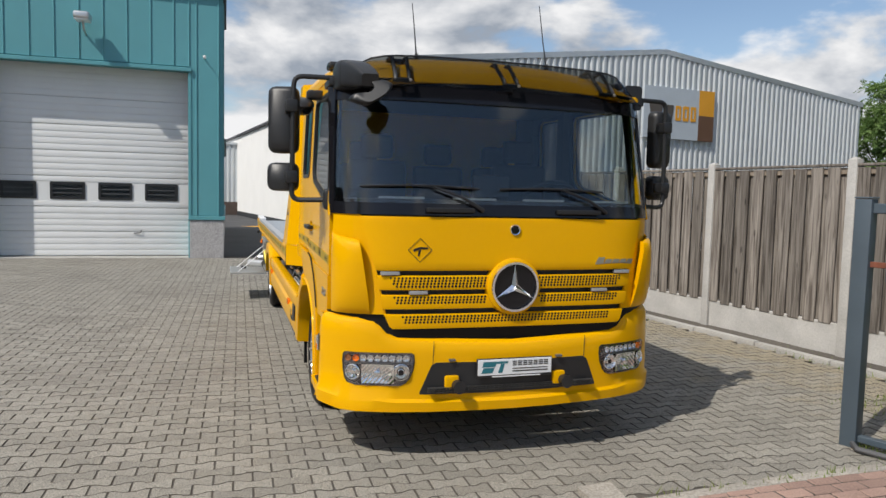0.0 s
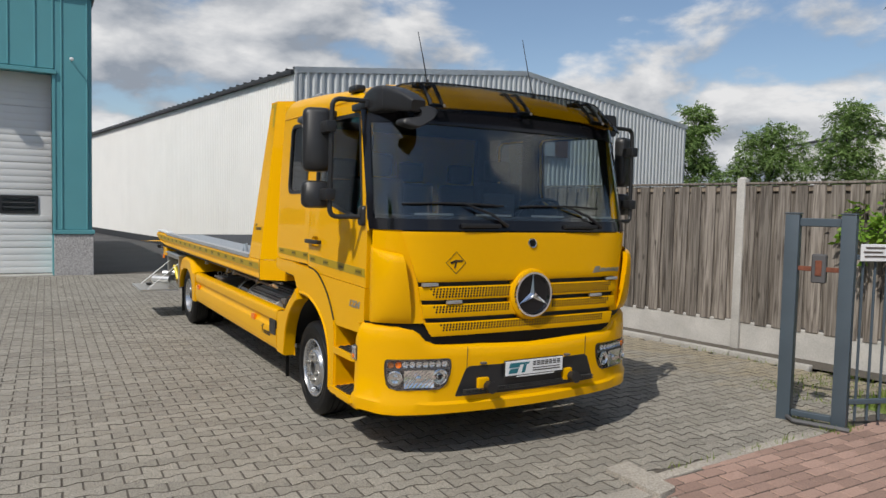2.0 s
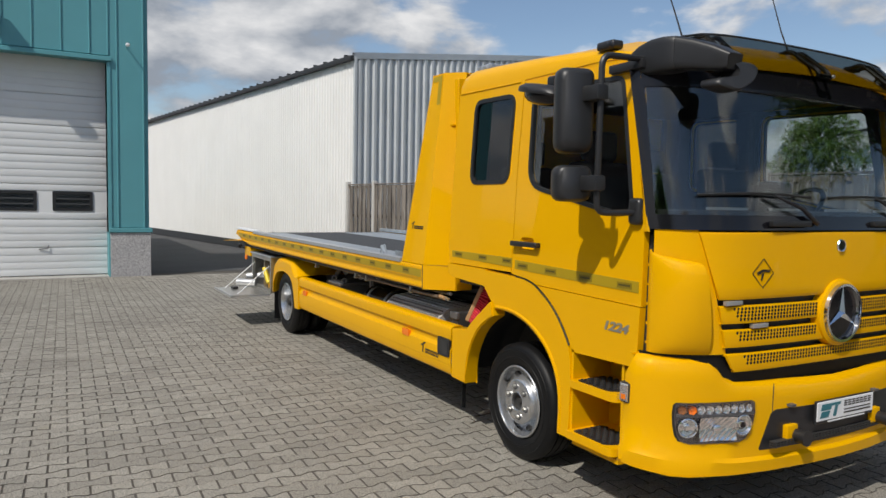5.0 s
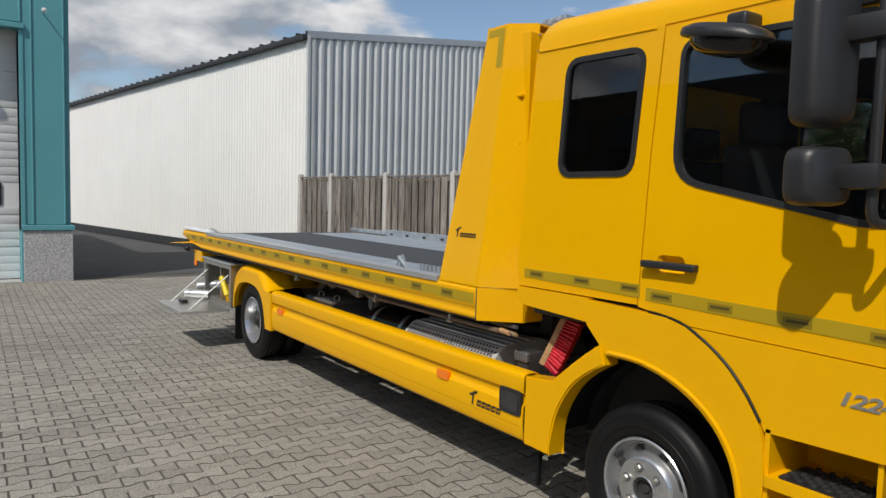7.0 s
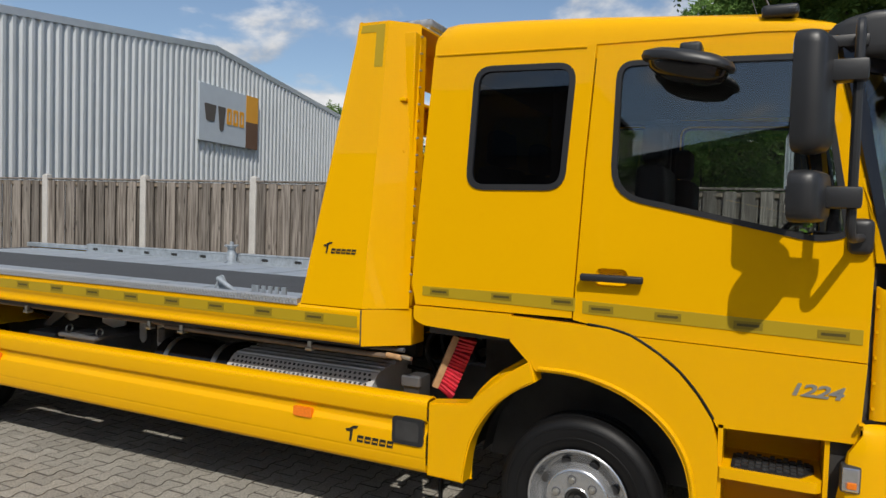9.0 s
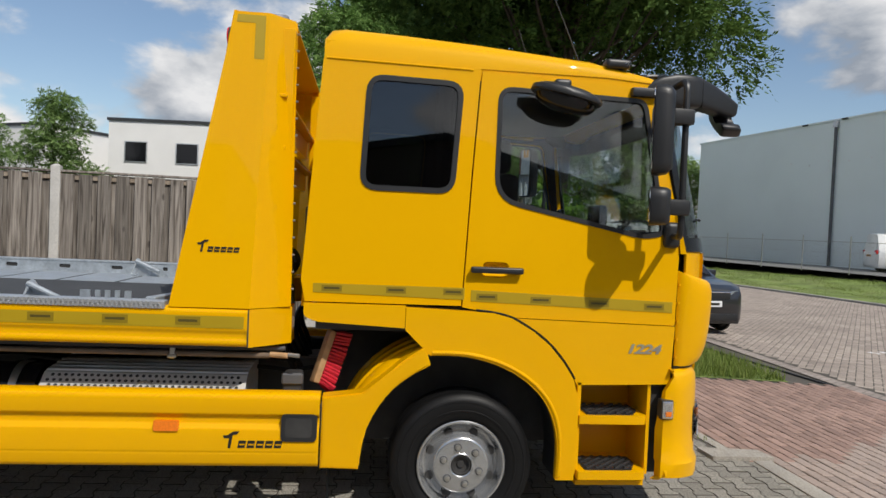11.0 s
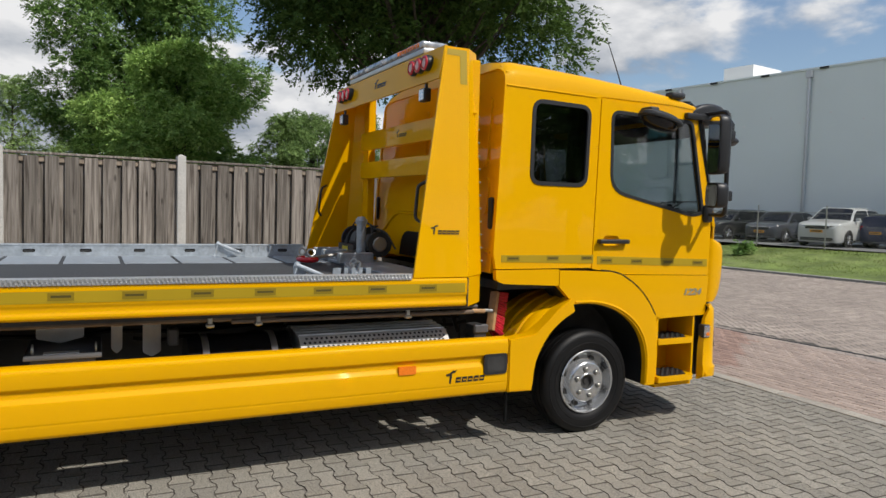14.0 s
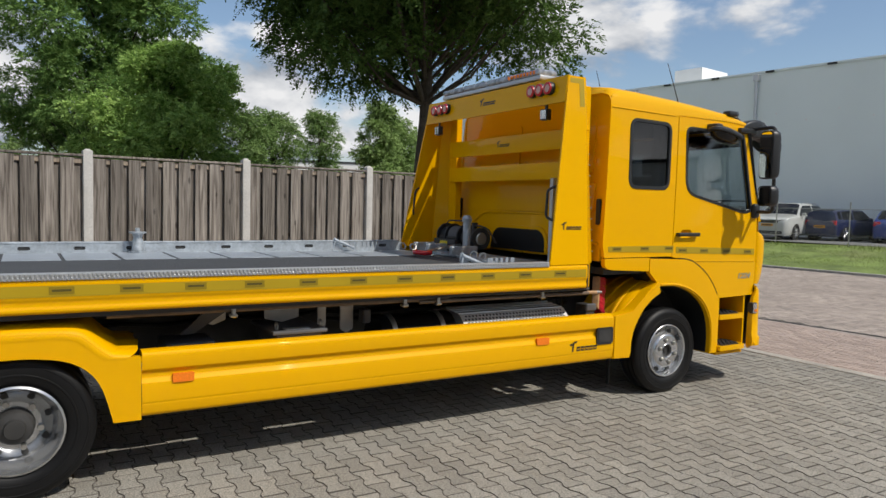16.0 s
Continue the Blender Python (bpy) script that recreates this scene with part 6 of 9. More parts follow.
# wing mirrors on bent tubes
for far in (False, True):
    bm = B()
    tube(bm, bend([(U(0.14, far), -1.06, 2.455), (U(-0.165, far), -1.03, 2.455), (U(-0.175, far), -1.03, 1.66), (U(0.05, far), -1.09, 1.665)], 0.06, 5), 0.017, 10)
    arm = part("mirror_frame", bm, BLACK, truck)
    bm = B(); box(bm, *sorted((U(0.02, far), U(0.085, far))), -1.13, -1.04, 1.60, 1.74, 0.03, 3); part("mirror_foot", bm, BLACK, arm)
    bm = B(); box(bm, *sorted((U(0.055, far), U(0.14, far))), -1.08, -0.83, 2.405, 2.455, 0.015, 2); part("mirror_hinge", bm, BLACK, arm)
    for z0, z1, u0, u1 in ((1.965, 2.405, -0.315, -0.115), (1.715, 1.905, -0.32, -0.115)):
        bm = B(); rows = []
        for f, s, dv in ((0.0, 0.97, 0.0), (0.02, 1.0, -0.012), (0.45, 0.99, -0.045), (0.8, 0.93, -0.075), (1.0, 0.72, -0.095)):
            cu, cz = (u0 + u1) / 2, (z0 + z1) / 2
            pts = round2([(u0, z0), (u1, z0), (u1, z1), (u0, z1)], 0.055, 4)
            rows.append([(U(cu + (a - cu) * s, far), -0.845 + dv, cz + (b - cz) * (0.5 + 0.5 * s)) for a, b in pts])
        sheet(bm, rows, closed=True); bmesh.ops.holes_fill(bm, edges=[e for e in bm.edges if e.is_boundary])
        tw = Matrix.Translation((U(-0.215, far), -0.88, 0)) @ Matrix.Rotation(radians(20 if far else -20), 4, "Z") @ Matrix.Translation((-U(-0.215, far), 0.88, 0))
        bmesh.ops.transform(bm, matrix=tw, verts=bm.verts[:])
        hs = part("mirror_housing", bm, BLACK, arm, smooth=50)
        bm = B(); plate(bm, round2([(u0 + 0.015, z0 + 0.015), (u1 - 0.015, z0 + 0.015), (u1 - 0.015, z1 - 0.015), (u0 + 0.015, z1 - 0.015)], 0.045, 4), lambda a, b, d: tw @ Vector((U(a, far), d, b)), -0.843, -0.839); part("mirror_face", bm, MIRROR, hs, smooth=0)
        zc = z1 - 0.14 if z1 > 2 else (z0 + z1) / 2
        bm = B(); box(bm, *sorted((U(-0.215, far), U(-0.14, far))), -1.06, -0.93, zc - 0.04, zc + 0.04, 0.015, 2); part("clamp", bm, BLACK, hs)
# kerb mirror above the door window
bm = B(); rows = []
for z, s, dv in ((2.398, 0.30, 0.0), (2.392, 0.70, 0.0), (2.372, 0.95, 0.0), (2.350, 1.0, 0.0), (2.340, 0.97, 0.0)):
    rows.append([(-0.075 + 0.11 * s * math.copysign(abs(math.cos(t)) ** 0.75, math.cos(t)), -0.43 + 0.185 * s * math.sin(t), z + 0.20 * 0.185 * s * math.sin(t)) for t in [2 * math.pi * i / 24 for i in range(24)]])
sheet(bm, rows, closed=True); bmesh.ops.holes_fill(bm, edges=[e for e in bm.edges if e.is_boundary])
km = part("kerb_mirror", bm, BLACK, truck, smooth=40)
bm = B(); rows = []
for z, s in ((2.342, 0.93), (2.315, 0.90), (2.292, 0.76), (2.277, 0.5), (2.272, 0.1)):
    rows.append([(-0.065 + 0.10 * s * math.cos(t), -0.43 + 0.17 * s * math.sin(t), z + 0.20 * 0.17 * s * math.sin(t)) for t in [2 * math.pi * i / 24 for i in range(24)]])
sheet(bm, rows, closed=True); part("mirror_bowl", bm, GLOSSBLACK, km, smooth=60)
bm = B(); box(bm, -0.02, 0.10, -0.475, -0.385, 2.385, 2.455, 0.02, 3); part("mirror_bracket", bm, BLACK, km)
# roof marker lamps and aerials
for far in (False, True):
    bm = B(); box(bm, *sorted((U(0.085, far), U(0.17, far))), -0.83, -0.69, 2.555, 2.605, 0.02, 3); ml = part("roof_marker", bm, BLACK, truck)
    bm = B(); box(bm, *sorted((U(0.078, far), U(0.12, far))), -0.825, -0.785, 2.563, 2.597, 0.012, 2); part("marker_lens", bm, CLEAR, ml)
for u, top in ((0.72, 3.12), (1.74, 3.20)):
    bm = B(); cyl(bm, (u, -0.74, 2.60), (u, -0.735, 2.72), 0.022, 0.012, seg=10); tube(bm, [(u, -0.735, 2.70), (u + 0.005, -0.65, 2.9), (u + 0.01, -0.55, top)], [0.006, 0.0045, 0.003], 6); part("aerial", bm, BLACK, truck)

# cab inside
bm = B(); box(bm, 0.14, 2.30, -1.22, -0.85, 1.25, 1.66, 0.06, 3); dash = part("dashboard", bm, CABGREY, truck)
bm = B(); box(bm, 0.16, 2.28, -1.30, -1.0, 1.60, 1.685, 0.03, 2); part("dash_top", bm, SEAT, dash)
bm = B()
for k in range(4): box(bm, 0.35 + k * 0.5, 0.65 + k * 0.5, -1.29, -1.27, 1.685, 1.70)
part("air_vent", bm, ALU, dash, smooth=0)
bm = B(); box(bm, 1.06, 1.33, -1.08, -1.02, 1.66, 1.86, 0.02, 2); part("screen", bm, GLOSSBLACK, dash)
bm = B(); lathe(bm, [(0.225 + 0.016 * math.cos(t), 0.016 * math.sin(t)) for t in [2 * math.pi * i / 8 for i in range(8)]], (1.75, -0.80, 1.66), (0, 0.75, 0.66), 32, True)
st_ = part("steering_wheel", bm, BLACK, truck)
bm = B(); cyl(bm, (1.75, -0.81, 1.65), (1.75, -1.0, 1.48), 0.05, seg=12); box(bm, 1.54, 1.96, -0.83, -0.80, 1.64, 1.67, 0.008, 1); part("steering_column", bm, BLACK, st_)
for u, v in ((0.30, -0.42), (1.50, -0.42), (0.35, 0.42), (1.05, 0.42), (1.62, 0.42)):
    w2 = 0.50
    bm = B(); box(bm, u, u + w2, v - 0.28, v + 0.2, 1.30, 1.44, 0.04, 3); seat = part("seat", bm, SEAT, truck)
    bm = B(); box(bm, u + 0.02, u + w2 - 0.02, v + 0.12, v + 0.26, 1.40, 1.98, 0.05, 3); part("backrest", bm, SEAT, seat)
    bm = B(); box(bm, u + 0.12, u + w2 - 0.12, v + 0.15, v + 0.25, 1.99, 2.18, 0.04, 3); part("headrest", bm, SEAT, seat)
    bm = B(); box(bm, u + 0.1, u + w2 - 0.1, v - 0.2, v + 0.2, 1.16, 1.31); part("seat_base", bm, DARK, seat, smooth=0)
for u0 in (0.15, 2.14):
    bm = B(); box(bm, u0, u0 + 0.15, 0.70, 0.78, 1.2, 2.46); part("cab_trim", bm, CABGREY, truck, smooth=0)
for far in (False, True):
    bm = B(); box(bm, *sorted((U(0.11, far), U(0.2, far))), -0.06, 0.06, 1.25, 2.46); box(bm, *sorted((U(0.105, far), U(0.13, far))), -1.0, 0.8, 1.2, 1.64); part("inner_lining", bm, CABGREY, truck, smooth=0)
bm = B(); rows = [[(0.17 + 0.02 * math.sin(i * 1.9), 0.10 + i * 0.016, z) for i in range(8)] for z in (1.8, 2.1, 2.44)]
sheet(bm, rows); part("curtain", bm, CABGREY, truck, smooth=60)

# ---- wheels ----
def tyre_mesh(bm, c, w, r, ax):
    h = w / 2
    lathe(bm, [(r * 0.60, -h * 0.72), (r * 0.66, -h * 0.92), (r * 0.74, -h * 0.965), (r * 0.745, -h * 0.995), (r * 0.765, -h * 1.0), (r * 0.77, -h * 0.98), (r * 0.83, -h * 1.0), (r * 0.87, -h * 0.985), (r * 0.875, -h * 1.005), (r * 0.89, -h * 0.998), (r * 0.895, -h * 0.97), (r * 0.92, -h * 0.95), (r * 0.975, -h * 0.82), (r * 0.995, -h * 0.70), (r, -h * 0.5),
               (r, -h * 0.47), (r * 0.975, -h * 0.46), (r * 0.975, -h * 0.40), (r, -h * 0.39), (r, -h * 0.04), (r * 0.975, -h * 0.03), (r * 0.975, h * 0.03), (r, h * 0.04),
               (r, h * 0.39), (r * 0.975, h * 0.40), (r * 0.975, h * 0.46), (r, h * 0.47), (r, h * 0.5), (r * 0.995, h * 0.70), (r * 0.975, h * 0.82), (r * 0.92, h * 0.95), (r * 0.80, h), (r * 0.66, h * 0.92), (r * 0.60, h * 0.72)], c, ax, 56)
    return bm


def front_wheel(u, v, far):
    ax = (1, 0, 0) if not far else (-1, 0, 0)
    c = (U(u, far), v, 0.388)
    bm = B(); tyre_mesh(bm, c, 0.235, 0.388, ax)
    w = part("front_wheel", bm, RUBBER, truck, "black tyre on silver steel rim", smooth=40)
    bm = B()
    # bright flange, then the dished disc bulging outwards to the flat hub face
    lathe(bm, [(0.236, -0.098), (0.241, -0.108), (0.236, -0.113), (0.228, -0.112), (0.223, -0.104), (0.221, -0.088), (0.216, -0.060), (0.205, -0.042), (0.192, -0.044), (0.176, -0.058), (0.160, -0.084), (0.151, -0.103), (0.143, -0.110), (0.135, -0.112), (0.066, -0.113), (0.062, -0.116), (0.057, -0.113), (0.056, -0.070), (0.0, -0.066)], c, ax, 56)
    rim = part("rim", bm, RIM, w, smooth=30)
    sx = -1 if not far else 1
    for k in range(8):
        a = 2 * math.pi * (k + 0.5) / 8
        bm = cyl(B(), (c[0] + sx * 0.050, v + 0.181 * math.cos(a), c[2] + 0.181 * math.sin(a)), (c[0] + sx * 0.0665, v + 0.174 * math.cos(a), c[2] + 0.174 * math.sin(a)), 0.0235, seg=16)
        part("hand_hole", bm, DARK, rim)
    for k in range(6):
        a = 2 * math.pi * k / 6 + 0.3
        bm = B(); p = (c[0] + sx * 0.112, v + 0.101 * math.cos(a), c[2] + 0.101 * math.sin(a)); q = (p[0] + sx * 0.020, p[1], p[2])
        cyl(bm, p, q, 0.0165, 0.0150, 6); cyl(bm, q, (q[0] + sx * 0.006, q[1], q[2]), 0.009, seg=8); nut = part("wheel_nut", bm, STEEL, rim)
        part("washer", cyl(B(), (c[0] + sx * 0.110, p[1], p[2]), (c[0] + sx * 0.1155, p[1], p[2]), 0.0225, 0.0215, seg=18), GREYPART, nut)
    bm = B(); lathe(bm, [(0.055, -0.1), (0.052, -0.108), (0.045, -0.106), (0.043, -0.088), (0.022, -0.084), (0.018, -0.094), (0.0, -0.095)], c, ax, 24); part("hub_cap", bm, DARK, rim)


def rear_wheel(v, far):
    ax = (1, 0, 0) if not far else (-1, 0, 0)
    for u, outer in ((0.165, True), (0.42, False)):
        c = (U(u, far), v, 0.400)
        bm = B(); tyre_mesh(bm, c, 0.225, 0.400, ax)
        w = part("rear_wheel", bm, RUBBER, truck, "black twin tyre on silver steel rim", smooth=40)
        if not outer: continue
        bm = B()
        lathe(bm, [(0.238, -0.098), (0.244, -0.106), (0.232, -0.112), (0.226, -0.09), (0.214, -0.05), (0.208, 0.0), (0.200, 0.035), (0.185, 0.048), (0.150, 0.040), (0.13, 0.022), (0.0, 0.018)], c, ax, 48)
        rim = part("rim", bm, RIM, w, smooth=30)
        sx = -1 if not far else 1
        bm = B(); lathe(bm, [(0.10, 0.02), (0.096, -0.03), (0.085, -0.05), (0.055, -0.058), (0.05, -0.085), (0.0, -0.09)], c, ax, 28); part("hub", bm, DARK, rim)
        for k in range(6):
            a = 2 * math.pi * k / 6 + 0.2
            bm = B(); p = (c[0] - sx * 0.024, v + 0.128 * math.cos(a), c[2] + 0.128 * math.sin(a)); cyl(bm, p, (p[0] + sx * 0.03, p[1], p[2]), 0.017, seg=6); part("wheel_nut", bm, STEEL, rim)
        for k in range(8):
            a = 2 * math.pi * k / 8 + 0.5
            bm = cyl(B(), (c[0] - sx * 0.052, v + 0.168 * math.cos(a), c[2] + 0.168 * math.sin(a)), (c[0] - sx * 0.0385, v + 0.166 * math.cos(a), c[2] + 0.166 * math.sin(a)), 0.019, seg=16)
            part("hand_hole", bm, DARK, rim)


for far in (False, True):
    front_wheel(0.215, 0.0, far)
    rear_wheel(5.05, far)

# ---- side skirts, rear mudguards ----
for far in (False, True):
    sec = [(0.14, 0.700), (0.13, 0.768), (0.10, 0.780), (0.055, 0.778), (0.030, 0.768), (0.022, 0.745), (0.022, 0.668), (0.044, 0.655), (0.044, 0.618), (0.022, 0.592), (0.020, 0.480), (0.024, 0.474), (0.022, 0.468),
           (0.028, 0.415), (0.042, 0.398), (0.08, 0.392), (0.12, 0.40)]
    sec = [(p.x, p.z) for p in bend([(u, 0, z) for u, z in sec], 0.007, 2)]
    bm = B(); sheet(bm, [[(U(u, far), v, z + 0.0015 * (v - 0.75)) for u, z in sec] for v in (0.755, 2.6, 4.425)]); solid(bm, 0.008)
    skirt = part("side_skirt", bm, YELLOW, truck, "yellow aluminium side skirt", smooth=50)
    bm = B(); plate(bm, round2([(0.765, 0.535), (0.945, 0.535), (0.945, 0.675), (0.765, 0.675)], 0.025, 4), side(far, 0.0), 0.012, 0.03); bx = part("skirt_latch", bm, BLACK, skirt)
    bm = B(); plate(bm, round2([(0.79, 0.555), (0.925, 0.555), (0.925, 0.655), (0.79, 0.655)], 0.02, 4), side(far, 0.0), 0.010, 0.016); part("latch_bowl", bm, DARK, bx)
    for v, dz in ((1.51, 0.0), (4.20, 0.005)):
        bm = B(); plate(bm, round2([(v - 0.06, 0.583 + dz), (v + 0.06, 0.583 + dz), (v + 0.06, 0.635 + dz), (v - 0.06, 0.635 + dz)], 0.006, 2), side(far, 0.0), 0.012, 0.035); part("amber_marker", bm, AMBER, skirt)
    sg = 1 if far else -1
    mark("maker_mark", skirt, lambda a, b, d: (U(0.0195 - d, far), 1.09 + sg * a, 0.525 + b), 0.060, DECAL)
    # rear mudguard with its flared edge
    oc = [(4.43, 0.392), (4.43, 0.785), *flow([(4.555, 0.795), (4.605, 0.832), (4.66, 0.884), (4.715, 0.930), (4.79, 0.952), (4.95, 0.962), (5.10, 0.964), (5.24, 0.958), (5.35, 0.935), (5.45, 0.875), (5.52, 0.78), (5.56, 0.65), (5.58, 0.48)], 2)]
    ic = flow([(5.53, 0.48), (5.505, 0.58), (5.44, 0.68), (5.34, 0.755), (5.20, 0.785), (5.06, 0.795), (4.92, 0.786), (4.79, 0.755), (4.69, 0.685), (4.625, 0.575), (4.575, 0.392)], 3)
    inn = [(a + 0.04 * (5.05 - a) / math.hypot(a - 5.05, b - 0.42), b - 0.04 * (b - 0.42) / math.hypot(a - 5.05, b - 0.42)) for a, b in oc[2:]]
    bm = B(); plate(bm, oc[:1] + [(4.43, 0.755)] + inn + ic, lambda a, b, d: (U(d, far), a, b), 0.013, 0.06)
    rm_ = part("rear_mudguard", bm, YELLOW, truck, smooth=45)
    bm = B(); rows = []
    for a, b in [(4.445, 0.788)] + oc[2:]:
        t = Vector((a - 5.05, b - 0.42)).normalized()
        rows.append([(U(u, far), a + t.x * e, b + t.y * e) for u, e in ((0.011, -0.075), (0.009, -0.060), (0.012, -0.045), (0.022, -0.026), (0.040, -0.010), (0.065, 0.002), (0.10, 0.010), (0.2, 0.022), (0.26, 0.036), (0.30, 0.036), (0.34, 0.026), (0.44, 0.028), (0.48, 0.040), (0.52, 0.040), (0.56, 0.028), (0.62, 0.028))])
    sheet(bm, rows); solid(bm, 0.005); part("mudguard_top", bm, YELLOW, rm_, smooth=60)
    bm = B(); box(bm, *sorted((U(0.06, far), U(0.5, far))), 5.60, 5.612, 0.10, 0.62); part("mud_flap", bm, RUBBER, truck, smooth=0)
    bm = B(); box(bm, *sorted((U(0.10, far), U(0.128, far))), 0.70, 0.712, 0.16, 0.45); part("flap_strap", bm, RUBBER, truck, smooth=0)
    bm = B(); rows = [[(U(0.31, far), 0.565 * math.cos(t), 0.42 + 0.565 * math.sin(t)), (U(0.75, far), 0.565 * math.cos(t), 0.42 + 0.565 * math.sin(t))] for t in [radians(5 + 17 * i) for i in range(11)]]
    sheet(bm, rows); plate(bm, [(0.57 * math.cos(radians(a)), 0.42 + 0.57 * math.sin(radians(a))) for a in range(0, 181, 15)], lambda a, b, d: (U(d, far), a, b), 0.46, 0.48)
    part("wheel_housing", bm, DARK, truck)

# ---- bed ----
RAIL = [(0.10, 1.215), (0.005, 1.215), (-0.030, 1.205), (-0.038, 1.19), (-0.038, 1.100), (-0.028, 1.085), (-0.028, 1.060), (-0.036, 1.045), (-0.032, 1.025), (0.0, 1.015), (0.10, 1.015)]
RAIL = [(p.x, p.z) for p in bend([(u, 0, z) for u, z in RAIL], 0.010, 3)]
for far in (False, True):
    bm = B()
    def rz(z, v):
        z += 0.0035 * (v - 1.1)
        return z if v < 6.6 else max(z, lerp([(6.6, 1.0), (7.38, 1.175)], v))
    sheet(bm, [[(U(min(u, 0.018), far), v, rz(z, v)) for u, z in RAIL] for v in (1.12, 3.2, 5.2, 6.6, 7.0, 7.38)]); solid(bm, 0.01)
    rail = part("bed_rail", bm, YELLOW, truck, "yellow side rail of the bed", smooth=50)
    bm = B(); sheet(bm, [[(U(-0.0405, far), v, 1.172 + 0.0035 * (v - 1.1)), (U(-0.0405, far), v, 1.112 + 0.0035 * (v - 1.1))] for v in (1.14, 3, 5, 7.2)]); tp = part("tape_strip", bm, TAPE, rail, smooth=0)
    v = 1.407
    while v < 7.1:
        z = 1.145 + 0.0035 * (v - 1.1)
        for dz, h2, w2 in ((0.0, 0.021, 0.060), (0.001, 0.006, 0.046)):
            bm = B()
            plate(bm, [(v - w2, z + dz - h2), (v + w2, z + dz - h2), (v + w2, z + dz + h2), (v - w2, z + dz + h2)], side(far, 0.0), -0.0425 if h2 > 0.01 else -0.0435, -0.041)
            part("tape_print", bm, TAPEMID if h2 > 0.01 else TAPEDARK, tp, smooth=0)
        v += 0.342
    if not far:
        bm = B(); box(bm, -0.043, 0.030, 1.52, 6.36, 1.199, 1.236, 0.002, 1); box(bm, 0.012, 0.030, 1.52, 6.36, 1.15, 1.20)
        for v_ in bm.verts: v_.co.z += 0.0035 * (v_.co.y - 1.1)
        edge = part("edge_strip", bm, ALU, rail, "bright serrated aluminium edge strip", smooth=0)
        V_, F_ = [], []
        v = 1.53
        while v < 6.34:
            z = 1.199 + 0.0035 * (v - 1.1)
            for z0, z1, o in ((z + 0.002, z + 0.017, 0.0), (z + 0.020, z + 0.036, 0.011)):
                n_ = len(V_)
                V_ += [(-0.0435, v + o, z0), (-0.0435, v + o + 0.015, z0), (-0.0435, v + o + 0.015, z1), (-0.0435, v + o, z1), (-0.051, v + o + 0.004, z0 + 0.003), (-0.051, v + o + 0.011, z0 + 0.003), (-0.051, v + o + 0.011, z1 - 0.002), (-0.051, v + o + 0.004, z1 - 0.002)]
                F_ += [tuple(n_ + i for i in q) for q in ((7, 6, 5, 4), (0, 4, 5, 1), (1, 5, 6, 2), (2, 6, 7, 3), (3, 7, 4, 0))]
            v += 0.0225
        tagged(raw("edge_studs", V_, F_, ALU, edge), kind="stuff")
        bm = B(); box(bm, -0.034, 0.06, 6.35, 7.40, 1.222, 1.25, 0.008, 2)
        for v_ in bm.verts: v_.co.z += 0.0035 * (v_.co.y - 1.1)
        part("edge_cap", bm, SIGNWHITE, edge)
    else:
        bm = B(); box(bm, 2.40, 2.474, 6.35, 7.40, 1.20, 1.25, 0.006, 2)
        part("edge_cap", bm, GALV, rail)
    # lower bed beam end under the headboard leg
    bm = B(); plate(bm, [(-0.036, 1.115), (0.15, 0.925), (0.30, 0.925), (0.30, 1.115)], lambda a, b, d: (U(a, far), b, d), 1.018, 1.208)
    part("rail_end", bm, YELLOW, rail)
    bm = B(); plate(bm, [(-0.039, 1.122), (-0.039, 1.115), (0.10, 1.115), (0.10, 1.122)], lambda a, b, d: (U(a, far), b, d), 1.02, 1.206); part("rail_joint", bm, DARK, rail, smooth=0)
# deck: dark coated sheet with galvanised plates laid along both sides
def deck_z(v):
    return 1.170 + 0.004 * (v - 3.2)


def deck_slab(u0, u1, v0, v1, z0, z1):
    bm = B(); box(bm, u0, u1, v0, v1, z0, z1, 0.0015, 1)
    for v_ in bm.verts: v_.co.z += deck_z(v_.co.y)
    return bm


part("deck_sheet", deck_slab(0.02, 2.404, 1.30, 7.38, -0.02, 0.0), RUBBERMAT, truck, "dark coated deck sheet")
for k in range(15):
    v0 = 1.50 + k * 0.405
    if v0 > 7.0: break
    for u0, u1 in ((0.04, 0.66), (1.66, 2.402)):
        part("deck_plate", deck_slab(u0, u1, v0 + 0.014, v0 + 0.391, 0.0, 0.005), GALV, truck, "galvanised deck plate")
# raised lash rail with slots on the far side
bm = B(); slots = [round2([(v - 0.045, 1.203), (v + 0.045, 1.203), (v + 0.045, 1.233), (v - 0.045, 1.233)], 0.015, 3) for v in [1.75 + 0.405 * i for i in range(12)]]
plate(bm, [(1.52, 1.155), (6.35, 1.172), (6.35, 1.268), (6.30, 1.278), (1.60, 1.262), (1.52, 1.25)], lambda a, b, d: (d, a, b), 2.405, 2.415, slots)
lash = part("lash_rail", bm, GALV, truck, "galvanised slotted lashing rail", smooth=0)
bm = B(); box(bm, 2.40, 2.47, 1.55, 6.33, 1.256, 1.272, 0.003, 1); part("rail_top", bm, GALV, lash)
bm = B(); box(bm, 2.416, 2.424, 1.55, 6.33, 1.165, 1.256); part("rail_back", bm, DARK, lash, smooth=0)

